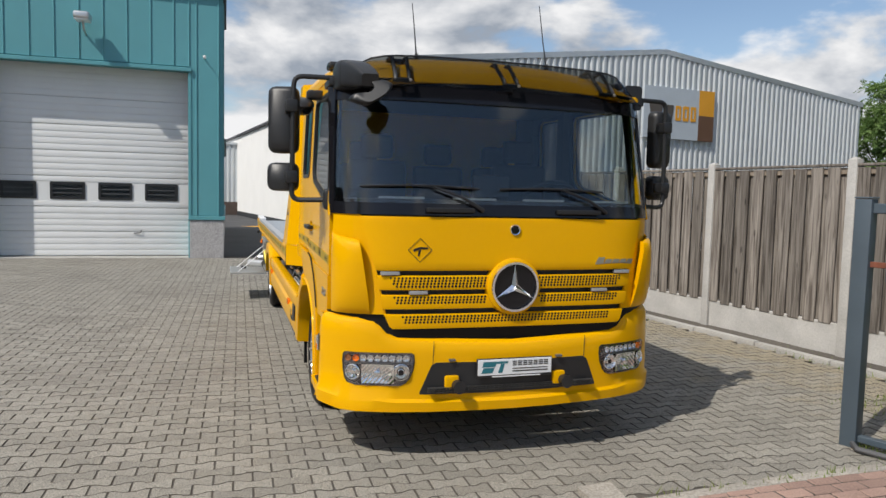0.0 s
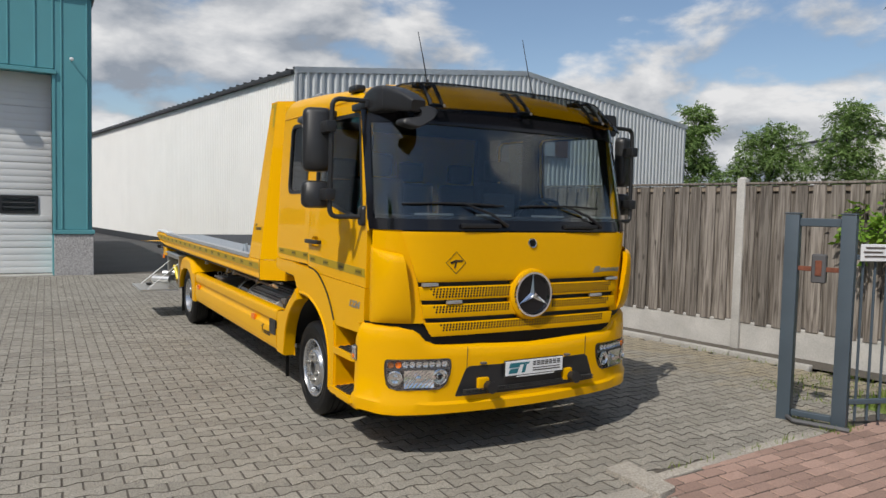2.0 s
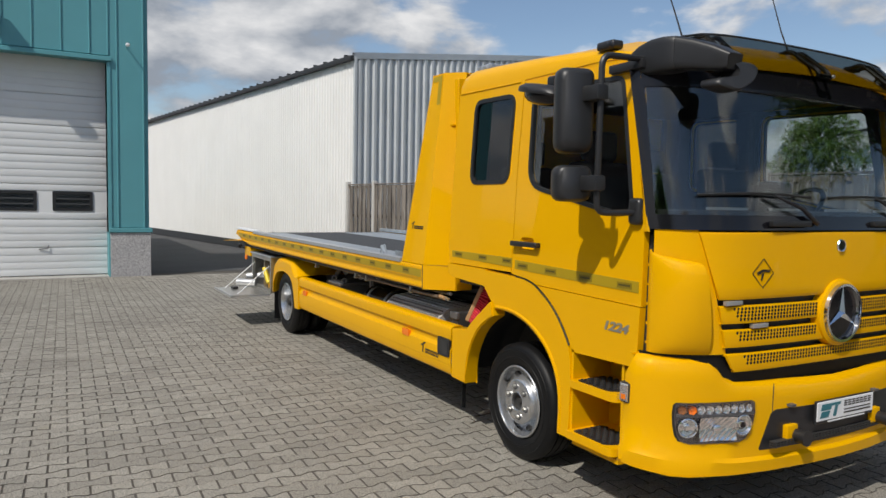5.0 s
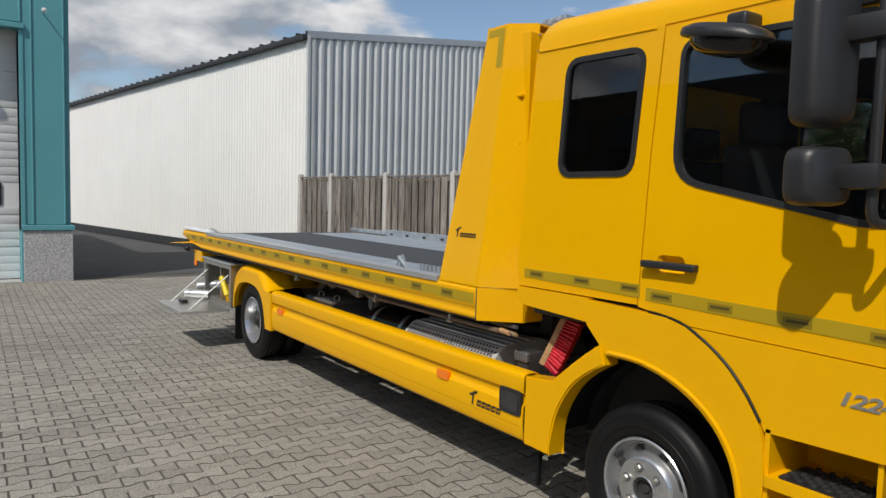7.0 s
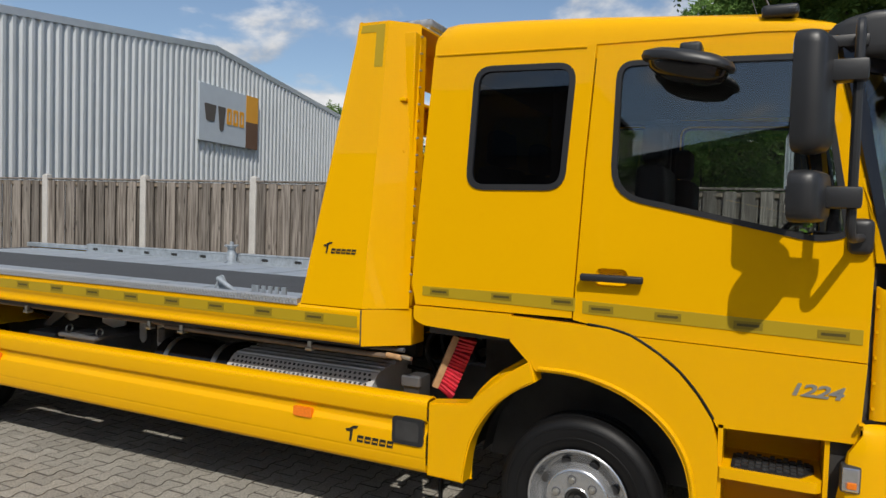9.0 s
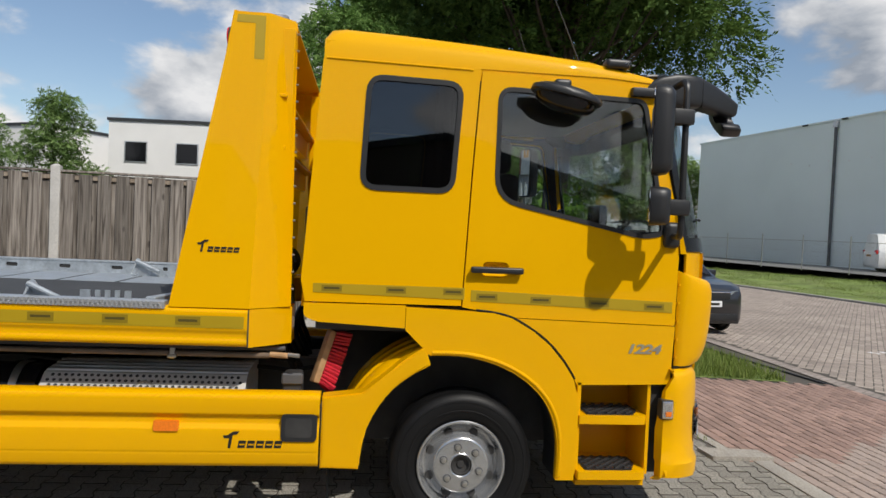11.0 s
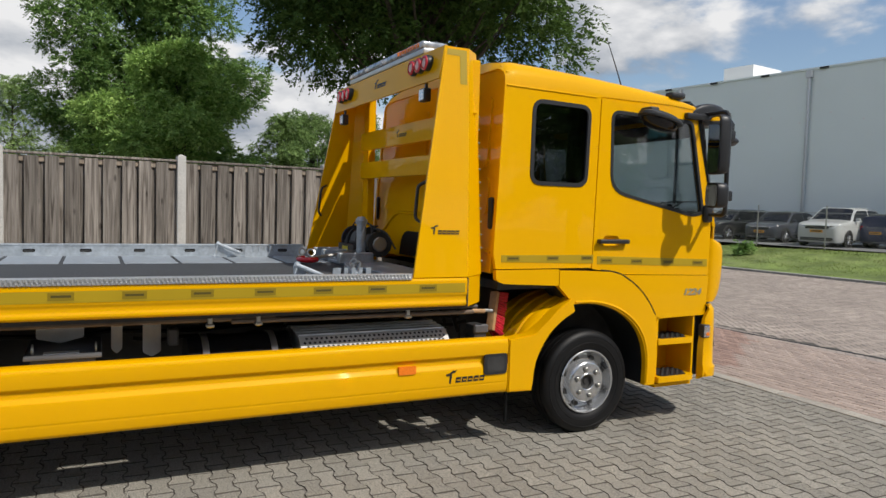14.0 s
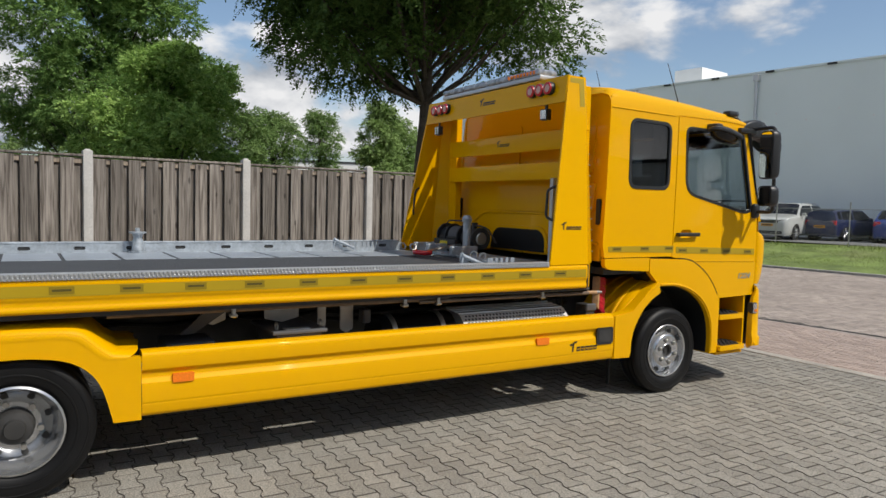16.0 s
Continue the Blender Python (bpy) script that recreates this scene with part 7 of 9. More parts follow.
# ---- headboard ----
for far in (False, True):
    # outer cheek, leaning in; front chamfer; back flange
    def HP(f, k, s=far):
        """f 0 bottom to 1 top; k the corner of the leg."""
        z = 1.212 + (2.705 - 1.212) * f
        uo = -0.032 + 0.142 * f
        P = {"r": (uo, 1.505 - 0.245 * f), "c": (uo, 1.118 - 0.035 * f), "f": (uo + 0.16 - 0.03 * f, 0.93 + 0.03 * f), "fi": (uo + 0.18 - 0.03 * f, 0.945 + 0.03 * f), "ci": (uo + 0.02, 1.13 - 0.035 * f), "ri": (uo + 0.02, 1.505 - 0.245 * f)}[k]
        return (U(P[0], s), P[1], z)
    bm = B(); sheet(bm, [[HP(f, k) for k in ("r", "c", "f", "fi", "ci", "ri")] for f in (0.0, 0.5, 1.0)], closed=True); bmesh.ops.holes_fill(bm, edges=[e for e in bm.edges if e.is_boundary])
    leg = part("headboard_cheek", bm, YELLOW, truck, "yellow folded headboard cheek", smooth=20)
    for k in range(16):
        f = 0.06 + k * 0.06
        p = Vector(HP(f, "f")); part("rivet", cyl(B(), p, p + Vector((0, -0.012, 0)), 0.006, seg=6), STEEL, leg)
    sg = 1 if far else -1
    mark("maker_mark", leg, lambda a, b, d: (U(-0.0335 + 0.142 * (1.505 + b - 1.212) / 1.493 - d, far), 1.285 + sg * a, 1.505 + b), 0.042, DECAL)
    bm = B()
    tq = lambda a, b, d: (U(-0.0335 + 0.142 * (b - 1.212) / 1.493 - d, far), a, b)
    plate(bm, [(1.105, 2.695), (1.245, 2.695), (1.25, 2.655), (1.155, 2.655), (1.155, 2.47), (1.105, 2.47)], tq, 0.0, 0.0012); part("corner_tape", bm, TAPE, leg, smooth=0)
    bm = B(); tube(bm, bend([(U(0.06, far), 1.40, 1.55), (U(0.12, far), 1.44, 1.58), (U(0.13, far), 1.42, 1.80), (U(0.09, far), 1.36, 1.83)], 0.03, 4), 0.011, 8); part("grab_handle", bm, BLACK, leg)
bm = B(); plate(bm, [(0.11, 2.50), (2.33, 2.50), (2.33, 2.715), (0.11, 2.715)], lambda a, b, d: (a, 1.30 - (b - 2.50) * 0.16 + d, b), -0.02, 0.0)
head_ = part("headboard_beam", bm, YELLOW, truck, "yellow headboard top beam", smooth=0)
bm = B(); plate(bm, [(0.112, 1.262), (0.112, 1.085), (0.232, 0.968), (2.208, 0.968), (2.328, 1.085), (2.328, 1.262)], lambda a, b, d: (a, b, d), 2.700, 2.712); part("beam_top", bm, YELLOW, head_)
mark("maker_mark", head_, lambda a, b, d: (1.22 - a, 1.3015 - (b + 0.11) * 0.16 + d, 2.61 + b), 0.052, DECAL)
for k, (z0, z1) in enumerate(((2.155, 2.315), (1.90, 2.045))):
    bm = B(); box(bm, 0.14, 2.18, 1.05, 1.09, z0, z1, 0.006, 2); box(bm, 0.14, 2.18, 0.99, 1.06, z1 - 0.02, z1, 0.004, 1); cb = part("cross_beam", bm, YELLOW, truck)
    if k == 0: mark("maker_mark", cb, lambda a, b, d: (1.22 - a, 1.091 + d, 2.235 + b), 0.042, TAPEDARK)
for far in (False, True):
    bm = B(); box(bm, *sorted((U(0.17, far), U(0.30, far))), 0.96, 1.03, 1.21, 2.66, 0.006, 1); part("headboard_post", bm, YELLOW, truck)
    for k in range(3):
        u = U(0.30 + k * 0.112, far); z = 2.625; v = 1.285
        bm = B(); lathe(bm, [(0.052, 0.0), (0.055, 0.035), (0.05, 0.045), (0.0, 0.048)], (u, v - 0.01, z), (0, 1, 0.0), 24); bl = part("rear_lamp", bm, BLACK, head_)
        bm = B(); lathe(bm, [(0.050, 0.045), (0.049, 0.052), (0.034, 0.056), (0.034, 0.046)], (u, v - 0.01, z), (0, 1, 0.0), 24); part("lamp_ring", bm, REDLENS, bl)
        bm = B(); lathe(bm, [(0.034, 0.047), (0.03, 0.052), (0.0, 0.053)], (u, v - 0.01, z), (0, 1, 0.0), 20); part("lamp_lens", bm, mat("pale lamp lens", (0.70, 0.42, 0.36), 0.25, vary=0.25, scale=60), bl)
    bm = B(); u = U(0.355, far); box(bm, u - 0.045, u + 0.045, 1.26, 1.31, 2.375, 2.465, 0.008, 2); wl = part("work_lamp", bm, BLACK, head_)
    bm = B(); box(bm, u - 0.038, u + 0.038, 1.31, 1.316, 2.383, 2.457, 0.003, 1); ll = part("lamp_lens", bm, CHROME, wl)
    for q in range(6):
        cu, cz = u - 0.018 + 0.036 * (q % 2), 2.396 + 0.024 * (q // 2)
        part("led_cell", lathe(B(), [(0.0, 0.003), (0.009, 0.002), (0.0115, 0.0)], (cu, 1.316, cz), (0, 1, 0), 10), WHITEP, ll)
    bm = B(); box(bm, u - 0.012, u + 0.012, 1.27, 1.285, 2.46, 2.515); part("lamp_foot", bm, BLACK, wl, smooth=0)
# light bar
BARLENS = mat("clear bar lens", (0.30, 0.33, 0.37), 0.10, metal=0.35, vary=0.45, scale=26, coat=0.5)
bm = B(); box(bm, 0.50, 2.10, 1.05, 1.24, 2.735, 2.775, 0.012, 2); bar = part("light_bar", bm, ALU, truck, "low light bar with clear and amber lenses")
for k in range(4):
    u0 = 0.51 + k * 0.397
    bm = B(); box(bm, u0, u0 + 0.385, 1.04, 1.25, 2.772, 2.828, 0.020, 3); part("bar_lens", bm, BARLENS, bar)
for k in range(9): part("amber_cell", box(B(), 0.56 + k * 0.045, 0.585 + k * 0.045, 1.248, 1.256, 2.785, 2.812), AMBER, bar, smooth=0)
for u in (0.62, 1.98):
    bm = B(); box(bm, u - 0.03, u + 0.03, 1.09, 1.2, 2.715, 2.74); part("bar_foot", bm, BLACK, bar, smooth=0)

# galvanised fittings behind the headboard
bm = B(); box(bm, 0.30, 2.14, 1.13, 1.50, 1.165, 1.190, 0.004, 1); floor_ = part("winch_floor", bm, GALV, truck)
bm = B(); box(bm, 0.275, 0.315, 0.96, 1.25, 1.185, 1.90, 0.003, 1); part("side_plate", bm, ALU, floor_)
bm = B(); cyl(bm, (1.68, 1.18, 1.345), (2.04, 1.18, 1.345), 0.085, seg=24); winch = part("winch", bm, BLACK, truck, "black cable winch with drum")
for u in (1.67, 1.90, 2.05): part("drum_flange", lathe(B(), [(0.05, -0.010), (0.118, -0.010), (0.125, 0.0), (0.118, 0.010), (0.05, 0.010)], (u, 1.18, 1.345), (1, 0, 0), 28), BLACK, winch)
bm = B(); lathe(bm, [(0.0, -0.08)] + [(0.098 + 0.006 * (q % 2), -0.078 + 0.0078 * q) for q in range(21)] + [(0.0, 0.08)], (1.79, 1.18, 1.345), (1, 0, 0), 22); part("cable_coil", bm, GREYPART, winch)
bm = B(); cyl(bm, (1.43, 1.18, 1.335), (1.665, 1.18, 1.335), 0.078, seg=22); cyl(bm, (1.405, 1.18, 1.335), (1.43, 1.18, 1.335), 0.108, seg=26); part("motor", bm, DARK, winch)
bm = B(); lathe(bm, [(0.0, -0.012), (0.052, -0.012), (0.064, 0.004)], (1.403, 1.18, 1.335), (1, 0, 0), 20); part("motor_cap", bm, STEEL, winch)
bm = B(); box(bm, 1.66, 2.07, 1.255, 1.325, 1.19, 1.315, 0.01, 2); box(bm, 1.70, 2.03, 1.26, 1.285, 1.315, 1.345, 0.008, 1); part("winch_guard", bm, DARK, winch)
bm = B(); box(bm, 1.80, 1.94, 1.325, 1.329, 1.255, 1.295); part("winch_label", bm, mat("yellow label", (0.7, 0.55, 0.02), 0.5, vary=0.1), winch, smooth=0)
bm = B(); cyl(bm, (1.50, 1.20, 1.40), (1.50, 1.20, 1.475), 0.026, seg=12); cyl(bm, (1.50, 1.20, 1.475), (1.50, 1.20, 1.49), 0.034, seg=12); part("valve", bm, DARK, winch)
bm = B(); tube(bm, bend([(1.50, 1.20, 1.44), (1.45, 1.22, 1.47), (1.34, 1.15, 1.44), (1.30, 1.08, 1.30)], 0.05), 0.009, 8); tube(bm, bend([(2.02, 1.2, 1.40), (1.98, 1.22, 1.50), (1.72, 1.15, 1.50), (1.62, 1.05, 1.36)], 0.06), 0.008, 8); part("hose", bm, DARK, winch)
bm = B(); cyl(bm, (1.42, 1.34, 1.185), (1.42, 1.34, 1.50), 0.038, seg=16); lathe(bm, [(0.045, 0.0), (0.05, 0.03), (0.03, 0.06), (0.0, 0.065)], (1.42, 1.34, 1.50), (0, 0, 1), 16); part("spindle_post", bm, GALV, floor_)
for du in (-0.2, 0.25, 0.5): part("winch_foot", box(B(), 1.55 + du, 1.60 + du, 1.25, 1.55, 1.175, 1.27, 0.01, 1), GALV, winch)


def roller(at):
    bm = B(); lathe(bm, [(0.0, 0.0), (0.075, 0.0), (0.075, 0.012), (0.05, 0.014), (0.046, 0.10), (0.036, 0.13), (0.046, 0.165), (0.072, 0.172), (0.072, 0.182), (0.02, 0.184), (0.018, 0.215), (0.0, 0.216)], at, (0, 0, 1), 26)
    tube(bm, [(at[0] - 0.08, at[1], at[2] + 0.17), (at[0] + 0.08, at[1], at[2] + 0.17)], 0.009, 8)
    tube(bm, [(at[0] - 0.08, at[1], at[2] + 0.02), (at[0] + 0.08, at[1], at[2] + 0.02)], 0.009, 8)
    return bm


rp = part("cable_roller", roller((2.34, 4.14, 1.178)), GALV); rp.matrix_world = Matrix.Translation(TRUCK_AT)
tagged(rp, "galvanised upright cable roller on the truck bed", "cable roller")


def stop_arm(u, v, flip):
    t = thing("wheel_stop", "grey steel wheel stop lying on the truck bed", "wheel stop", "wheel stops on the bed", at=(TRUCK_AT[0] + u, TRUCK_AT[1] + v, 1.170))
    bm = B(); plate(bm, flow([(-0.02, 0.0), (0.16, 0.0), (0.20, 0.06), (0.19, 0.095), (0.165, 0.095), (0.13, 0.055), (0.08, 0.03), (0.0, 0.03)], 3), lambda a, b, d: (d, a, b * 1.4), -0.005, 0.005); part("cheek_plate", bm, GALV, t, smooth=0)
    bm = B(); tube(bm, [(-0.02, 0.19, 0.12), (-0.05, 0.0, 0.04)], 0.015, 10); part("arm", bm, GALV, t)
    bm = B(); tube(bm, bend([(-0.02, 0.18, 0.12), (-0.04, 0.22, 0.01), (-0.06, 0.17, 0.008)], 0.02, 3), 0.007, 6); part("stay", bm, GALV, t)
    teeth = [(-0.05, 0.0), (-0.30, 0.0), (-0.30, 0.05)]
    for k in range(4):
        a = -0.255 + k * 0.048
        teeth += [(a - 0.012, 0.05), (a - 0.012, 0.028), (a - 0.006, 0.022), (a + 0.006, 0.022), (a + 0.012, 0.028), (a + 0.012, 0.05)]
    bm = B(); plate(bm, teeth + [(-0.05, 0.05)], lambda a, b, d: (d, a, b * 1.9), 0.0, 0.012); part("toothed_bar", bm, GALV, t, smooth=0)


stop_arm(0.13, 2.03, False)
stop_arm(2.25, 2.17, True)
bm = B(); box(bm, 0.0, 0.80, -0.03, 0.03, 1.168, 1.206, 0.004, 1, Matrix.Translation((0.42, 1.72, 0)) @ Matrix.Rotation(radians(-14), 4, "Z")); part("guide_beam", bm, GALV, floor_)
# strap reels and hook on the deck
hook = thing("tow_hook", "red forged hook lying on the truck bed", "hook", at=(TRUCK_AT[0] + 1.55, TRUCK_AT[1] + 1.75, 1.165))
bm = B(); tube(bm, [(0.1 * math.cos(t), 0.07 * math.sin(t), 0.04) for t in [0.3 * i for i in range(17)]], 0.022, 8); part("hook_bow", bm, REDLENS, hook)
bm = B(); tube(bm, [(0.0, -0.05, 0.05), (0.05, -0.3, 0.08), (0.12, -0.5, 0.10)], 0.014, 8); part("cable_end", bm, STEEL, hook)
for u, v in ((2.2, 1.62), (2.05, 1.58), (0.75, 1.60), (0.95, 1.56)):
    sh_ = part("shackle", tube(B(), [(0.03 * math.cos(t), 0.02, 0.03 + 0.032 * math.sin(t)) for t in [0.35 * i for i in range(19)]], 0.009, 8), STEEL)
    sh_.matrix_world = pose(TRUCK_AT[0] + u, TRUCK_AT[1] + v, 1.185, 25, 0, 40 * u); tagged(sh_, "zinc shackle lying on the winch floor", "shackle", "shackles on the bed")

# ---- chassis ----
for u in (0.78, 1.58):
    bm = B(); box(bm, u, u + 0.08, -0.95, 7.0, 0.55, 0.82, 0.01, 1); part("frame_rail", bm, DARK, truck)
for v in (1.0, 2.0, 3.0, 4.0, 5.8, 6.8):
    bm = B(); box(bm, 0.80, 1.64, v - 0.06, v + 0.06, 0.60, 0.78); part("cross_member", bm, DARK, truck, smooth=0)
for u in (0.55, 1.80):
    bm = B(); box(bm, u, u + 0.09, 1.1, 7.1, 0.86, 1.01); part("sub_frame", bm, DARK, truck, smooth=0)
bm = B(); box(bm, 0.02, 2.42, 1.1, 7.3, 1.0, 1.135); part("bed_underside", bm, DARK, truck, smooth=0)
bm = B(); cyl(bm, (0.30, 0.0, 0.39), (2.14, 0.0, 0.39), 0.06, seg=12); part("front_axle", bm, DARK, truck)
bm = B(); cyl(bm, (0.35, 5.05, 0.40), (2.09, 5.05, 0.40), 0.09, seg=14); lathe(bm, [(0.0, -0.2), (0.15, -0.15), (0.2, 0), (0.15, 0.15), (0, 0.2)], (1.22, 5.05, 0.42), (1, 0, 0), 20); part("rear_axle", bm, DARK, truck)
bm = B(); box(bm, 0.75, 1.7, -0.9, 0.75, 0.42, 1.1, 0.05, 2); part("engine", bm, DARK, truck)
bm = B(); box(bm, 0.9, 1.55, 0.8, 2.6, 0.5, 0.75, 0.05, 2); part("gearbox", bm, GREYPART, truck)
# perforated exhaust box
ex = [(0.12, 0.55), (0.10, 0.690), (0.108, 0.738), (0.205, 0.828), (0.28, 0.842), (0.60, 0.86), (0.60, 0.50), (0.2, 0.42)]
bm = B(); plate(bm, ex, lambda a, b, d: (a, d, b), 1.15, 2.17); exh = part("exhaust_box", bm, SATIN, truck, "perforated stainless exhaust box", smooth=20)
bm = B()
for seg_ in (((0.098, 0.695), (0.106, 0.738)), ((0.110, 0.742), (0.204, 0.828))):
    a, b = Vector(seg_[0]), Vector(seg_[1]); L_ = (b - a).length; n_ = max(2, int(L_ / 0.026)); nn = Vector((-(b - a).y, (b - a).x)).normalized()
    for i in range(n_):
        p = a + (b - a) * (i + 0.5) / n_
        v = 1.18 + (0.015 if i % 2 else 0)
        while v < 2.15:
            q = p + nn * 0.0015
            cyl(bm, (p.x, v, p.y), (q.x, v, q.y), 0.0092, seg=8); v += 0.032
tagged(part("perforation", bm, DARK, exh, smooth=0), kind="stuff")
bm = B(); lathe(bm, [(0.040, -0.001), (0.042, -0.004), (0.048, -0.004), (0.05, -0.001)], (0.135, 1.66, 0.765), (0.68, 0, -0.73), 22); part("heat_badge", bm, STEEL, exh)
for k in range(4):
    bm = B(); box(bm, 0.225 + k * 0.06, 0.255 + k * 0.06, 1.15, 2.17, 0.80 + k * 0.008, 0.842 + k * 0.007, 0.008, 2); part("heat_shield", bm, SATIN, exh, smooth=0)
bm = B(); cyl(bm, (0.34, 2.21, 0.68), (0.34, 2.82, 0.68), 0.17, seg=28); tank = part("air_tank", bm, GLOSSBLACK, truck, "black compressed air tank")
for v in (2.32, 2.72):
    bm = B(); lathe(bm, [(0.172, -0.02), (0.177, -0.018), (0.177, 0.018), (0.172, 0.02)], (0.34, v, 0.68), (0, 1, 0), 28); part("tank_strap", bm, STEEL, tank)
bm = B(); box(bm, 0.30, 0.40, 2.86, 2.92, 0.80, 0.90, 0.01, 1); part("valve", bm, GREYPART, tank)
bm = B(); box(bm, 0.12, 0.60, 3.30, 3.61, 0.50, 0.80, 0.02, 2); bat = part("battery_box", bm, GREYPART, truck)
bm = B(); box(bm, 0.10, 0.62, 3.27, 3.64, 0.80, 0.825, 0.01, 2); part("battery_lid", bm, GREYPART, bat)
for v in (3.30, 3.60): part("lid_ring", tube(B(), [(0.16 + 0.025 * math.cos(t), v, 0.85 + 0.025 * math.sin(t)) for t in [0.42 * i for i in range(16)]], 0.006, 6), STEEL, bat)
bm = B(); box(bm, 0.13, 0.19, 3.38, 3.55, 0.826, 0.83); part("battery_label", bm, ALU, bat, smooth=0)
for v0, v1, z0 in ((3.36, 3.60, 0.83), (3.16, 3.22, 0.75), (2.95, 3.05, 0.72), (3.86, 4.02, 0.84)):
    bm = B(); plate(bm, round2([(v0, 1.0), (v1, 1.0), (v1, z0 + 0.03), ((v0 + v1) / 2, z0), (v0, z0 + 0.03)], 0.01, 2), lambda a, b, d: (d, a, b), 0.42, 0.43, [[((v0 + v1) / 2 + 0.014 * math.cos(t) + dv, 0.955 + 0.014 * math.sin(t)) for t in [math.pi * 2 * i / 8 for i in range(8)]] for dv in ((-0.07, 0.07) if v1 - v0 > 0.2 else (0.0,))]); part("bracket", bm, SATIN, truck, smooth=0)
bm = B(); box(bm, 0.30, 0.62, 3.95, 4.25, 0.56, 0.76, 0.015, 2); part("control_box", bm, GREYPART, truck)
bm = B(); plate(bm, [(3.78, 0.99), (3.95, 0.99), (4.16, 0.80), (4.08, 0.80)], lambda a, b, d: (d, a, b), 0.36, 0.38); part("strut", bm, GREYPART, truck, smooth=0)
bm = B(); box(bm, 0.14, 0.28, 0.86, 0.96, 0.60, 0.855, 0.02, 2); fb_ = part("fuse_box", bm, DARK, truck)
bm = B(); cyl(bm, (0.145, 0.90, 0.74), (0.12, 0.90, 0.74), 0.022, seg=12); cyl(bm, (0.145, 0.935, 0.68), (0.125, 0.935, 0.68), 0.014, seg=10); part("connector", bm, GREYPART, fb_)
bm = B(); box(bm, 0.125, 0.16, 0.855, 0.965, 0.80, 0.86, 0.008, 1); part("box_lid", bm, GREYPART, fb_)
for k, (u, z, a, b) in enumerate(((0.50, 0.86, 0.9, 5.0), (0.52, 0.92, 1.2, 6.2), (0.56, 0.80, 0.8, 3.1))):
    bm = B(); tube(bm, [(u + 0.012 * math.sin(i * 1.7 + k), a + (b - a) * i / 16, z + 0.014 * math.sin(i * 2.3 + k)) for i in range(17)], 0.014, 6); part("cable_loom", bm, RUBBER, truck)
for k in range(6):
    part("hose", tube(B(), bend([(0.5 + k * 0.2, 0.90, 0.75), (0.45 + k * 0.2, 1.0, 0.95 + 0.03 * (k % 3)), (0.6 + k * 0.2, 0.92, 1.15)], 0.08), 0.016, 6), RUBBER, truck)
# pale film hanging under the skirt
bm = B(); sheet(bm, [[(0.35 + 0.02 * math.sin(i), 1.15 + i * 0.065, z + 0.02 * math.sin(i * 1.7 + z * 9)) for i in range(15)] for z in (0.45, 0.36, 0.33)]); part("underrun_foil", bm, GALV, truck, smooth=60)
# rods clamped under the rail
for k, (u, z, v0, v1, r, m_) in enumerate(((0.06, 0.965, 1.02, 2.6, 0.014, RODTAN), (0.06, 0.965, 0.93, 1.02, 0.0145, WOODH), (0.06, 0.965, 0.87, 0.93, 0.011, STEEL), (0.08, 0.985, 2.35, 4.6, 0.016, RODTAN), (0.13, 0.99, 0.95, 4.2, 0.012, GREYPART))):
    bm = B(); tube(bm, [(u, v0, z), (u + 0.01, v1, z + 0.004)], r, 10); part("rod", bm, m_, truck)
for v in (1.5, 2.45, 2.72, 3.9):
    bm = B(); box(bm, 0.038, 0.09, v - 0.022, v + 0.022, 0.944, 0.962, 0.004, 1); box(bm, 0.045, 0.07, v - 0.012, v + 0.012, 0.94, 1.0, 0.004, 1); part("rod_clip", bm, STEEL, truck)

# broom with red bristles leaning behind the cab
br = thing("broom", "wooden broom with bright red bristles wedged behind the cab", "broom", at=(TRUCK_AT[0] + 0.20, TRUCK_AT[1] + 0.80, 0.80))
mb = Matrix.Rotation(radians(25), 4, "Z") @ Matrix.Rotation(radians(22), 4, "X") @ Matrix.Rotation(radians(8), 4, "Y")
bm = B(); box(bm, -0.03, 0.03, -0.018, 0.018, 0.0, 0.29, 0.008, 2, mb); part("block", bm, WOODH, br)
bm = B(); rg_ = random.Random(2)
for i in range(4):
    for j in range(16):
        x, z = -0.024 + i * 0.016, 0.012 + j * 0.0183
        p = mb @ Vector((x, -0.018, z)); q = mb @ Vector((x * 1.5 + rg_.uniform(-0.006, 0.006), -0.105, z + rg_.uniform(-0.008, 0.008) + (j - 8) * 0.003))
        cyl(bm, p, q, 0.0075, 0.013, 5)
tagged(part("bristles", bm, BROOM, br, smooth=0), kind="stuff")

# ---- rear tool locker with its flap down ----
loc = part("tool_locker", plate(B(), [(5.64, 0.44), (6.66, 0.44), (6.66, 0.92), (5.64, 0.92)], lambda a, b, d: (d, a, b), 0.02, 0.06, [[(5.70, 0.49), (6.60, 0.49), (6.60, 0.87), (5.70, 0.87)]]), STEEL, truck, "open stainless tool locker", smooth=0)
bm = B(); box(bm, 0.06, 0.52, 5.64, 5.66, 0.44, 0.92); box(bm, 0.06, 0.52, 6.64, 6.66, 0.44, 0.92); box(bm, 0.06, 0.52, 5.66, 6.64, 0.44, 0.46); box(bm, 0.06, 0.52, 5.66, 6.64, 0.90, 0.92); box(bm, 0.50, 0.52, 5.66, 6.64, 0.46, 0.90); box(bm, 0.06, 0.5, 6.13, 6.15, 0.46, 0.90)
part("locker_body", bm, STEEL, loc, smooth=0)
bm = B(); box(bm, 0.0, 0.55, 5.60, 6.70, 0.922, 0.94, 0.004, 1); part("locker_top", bm, GALV, loc)
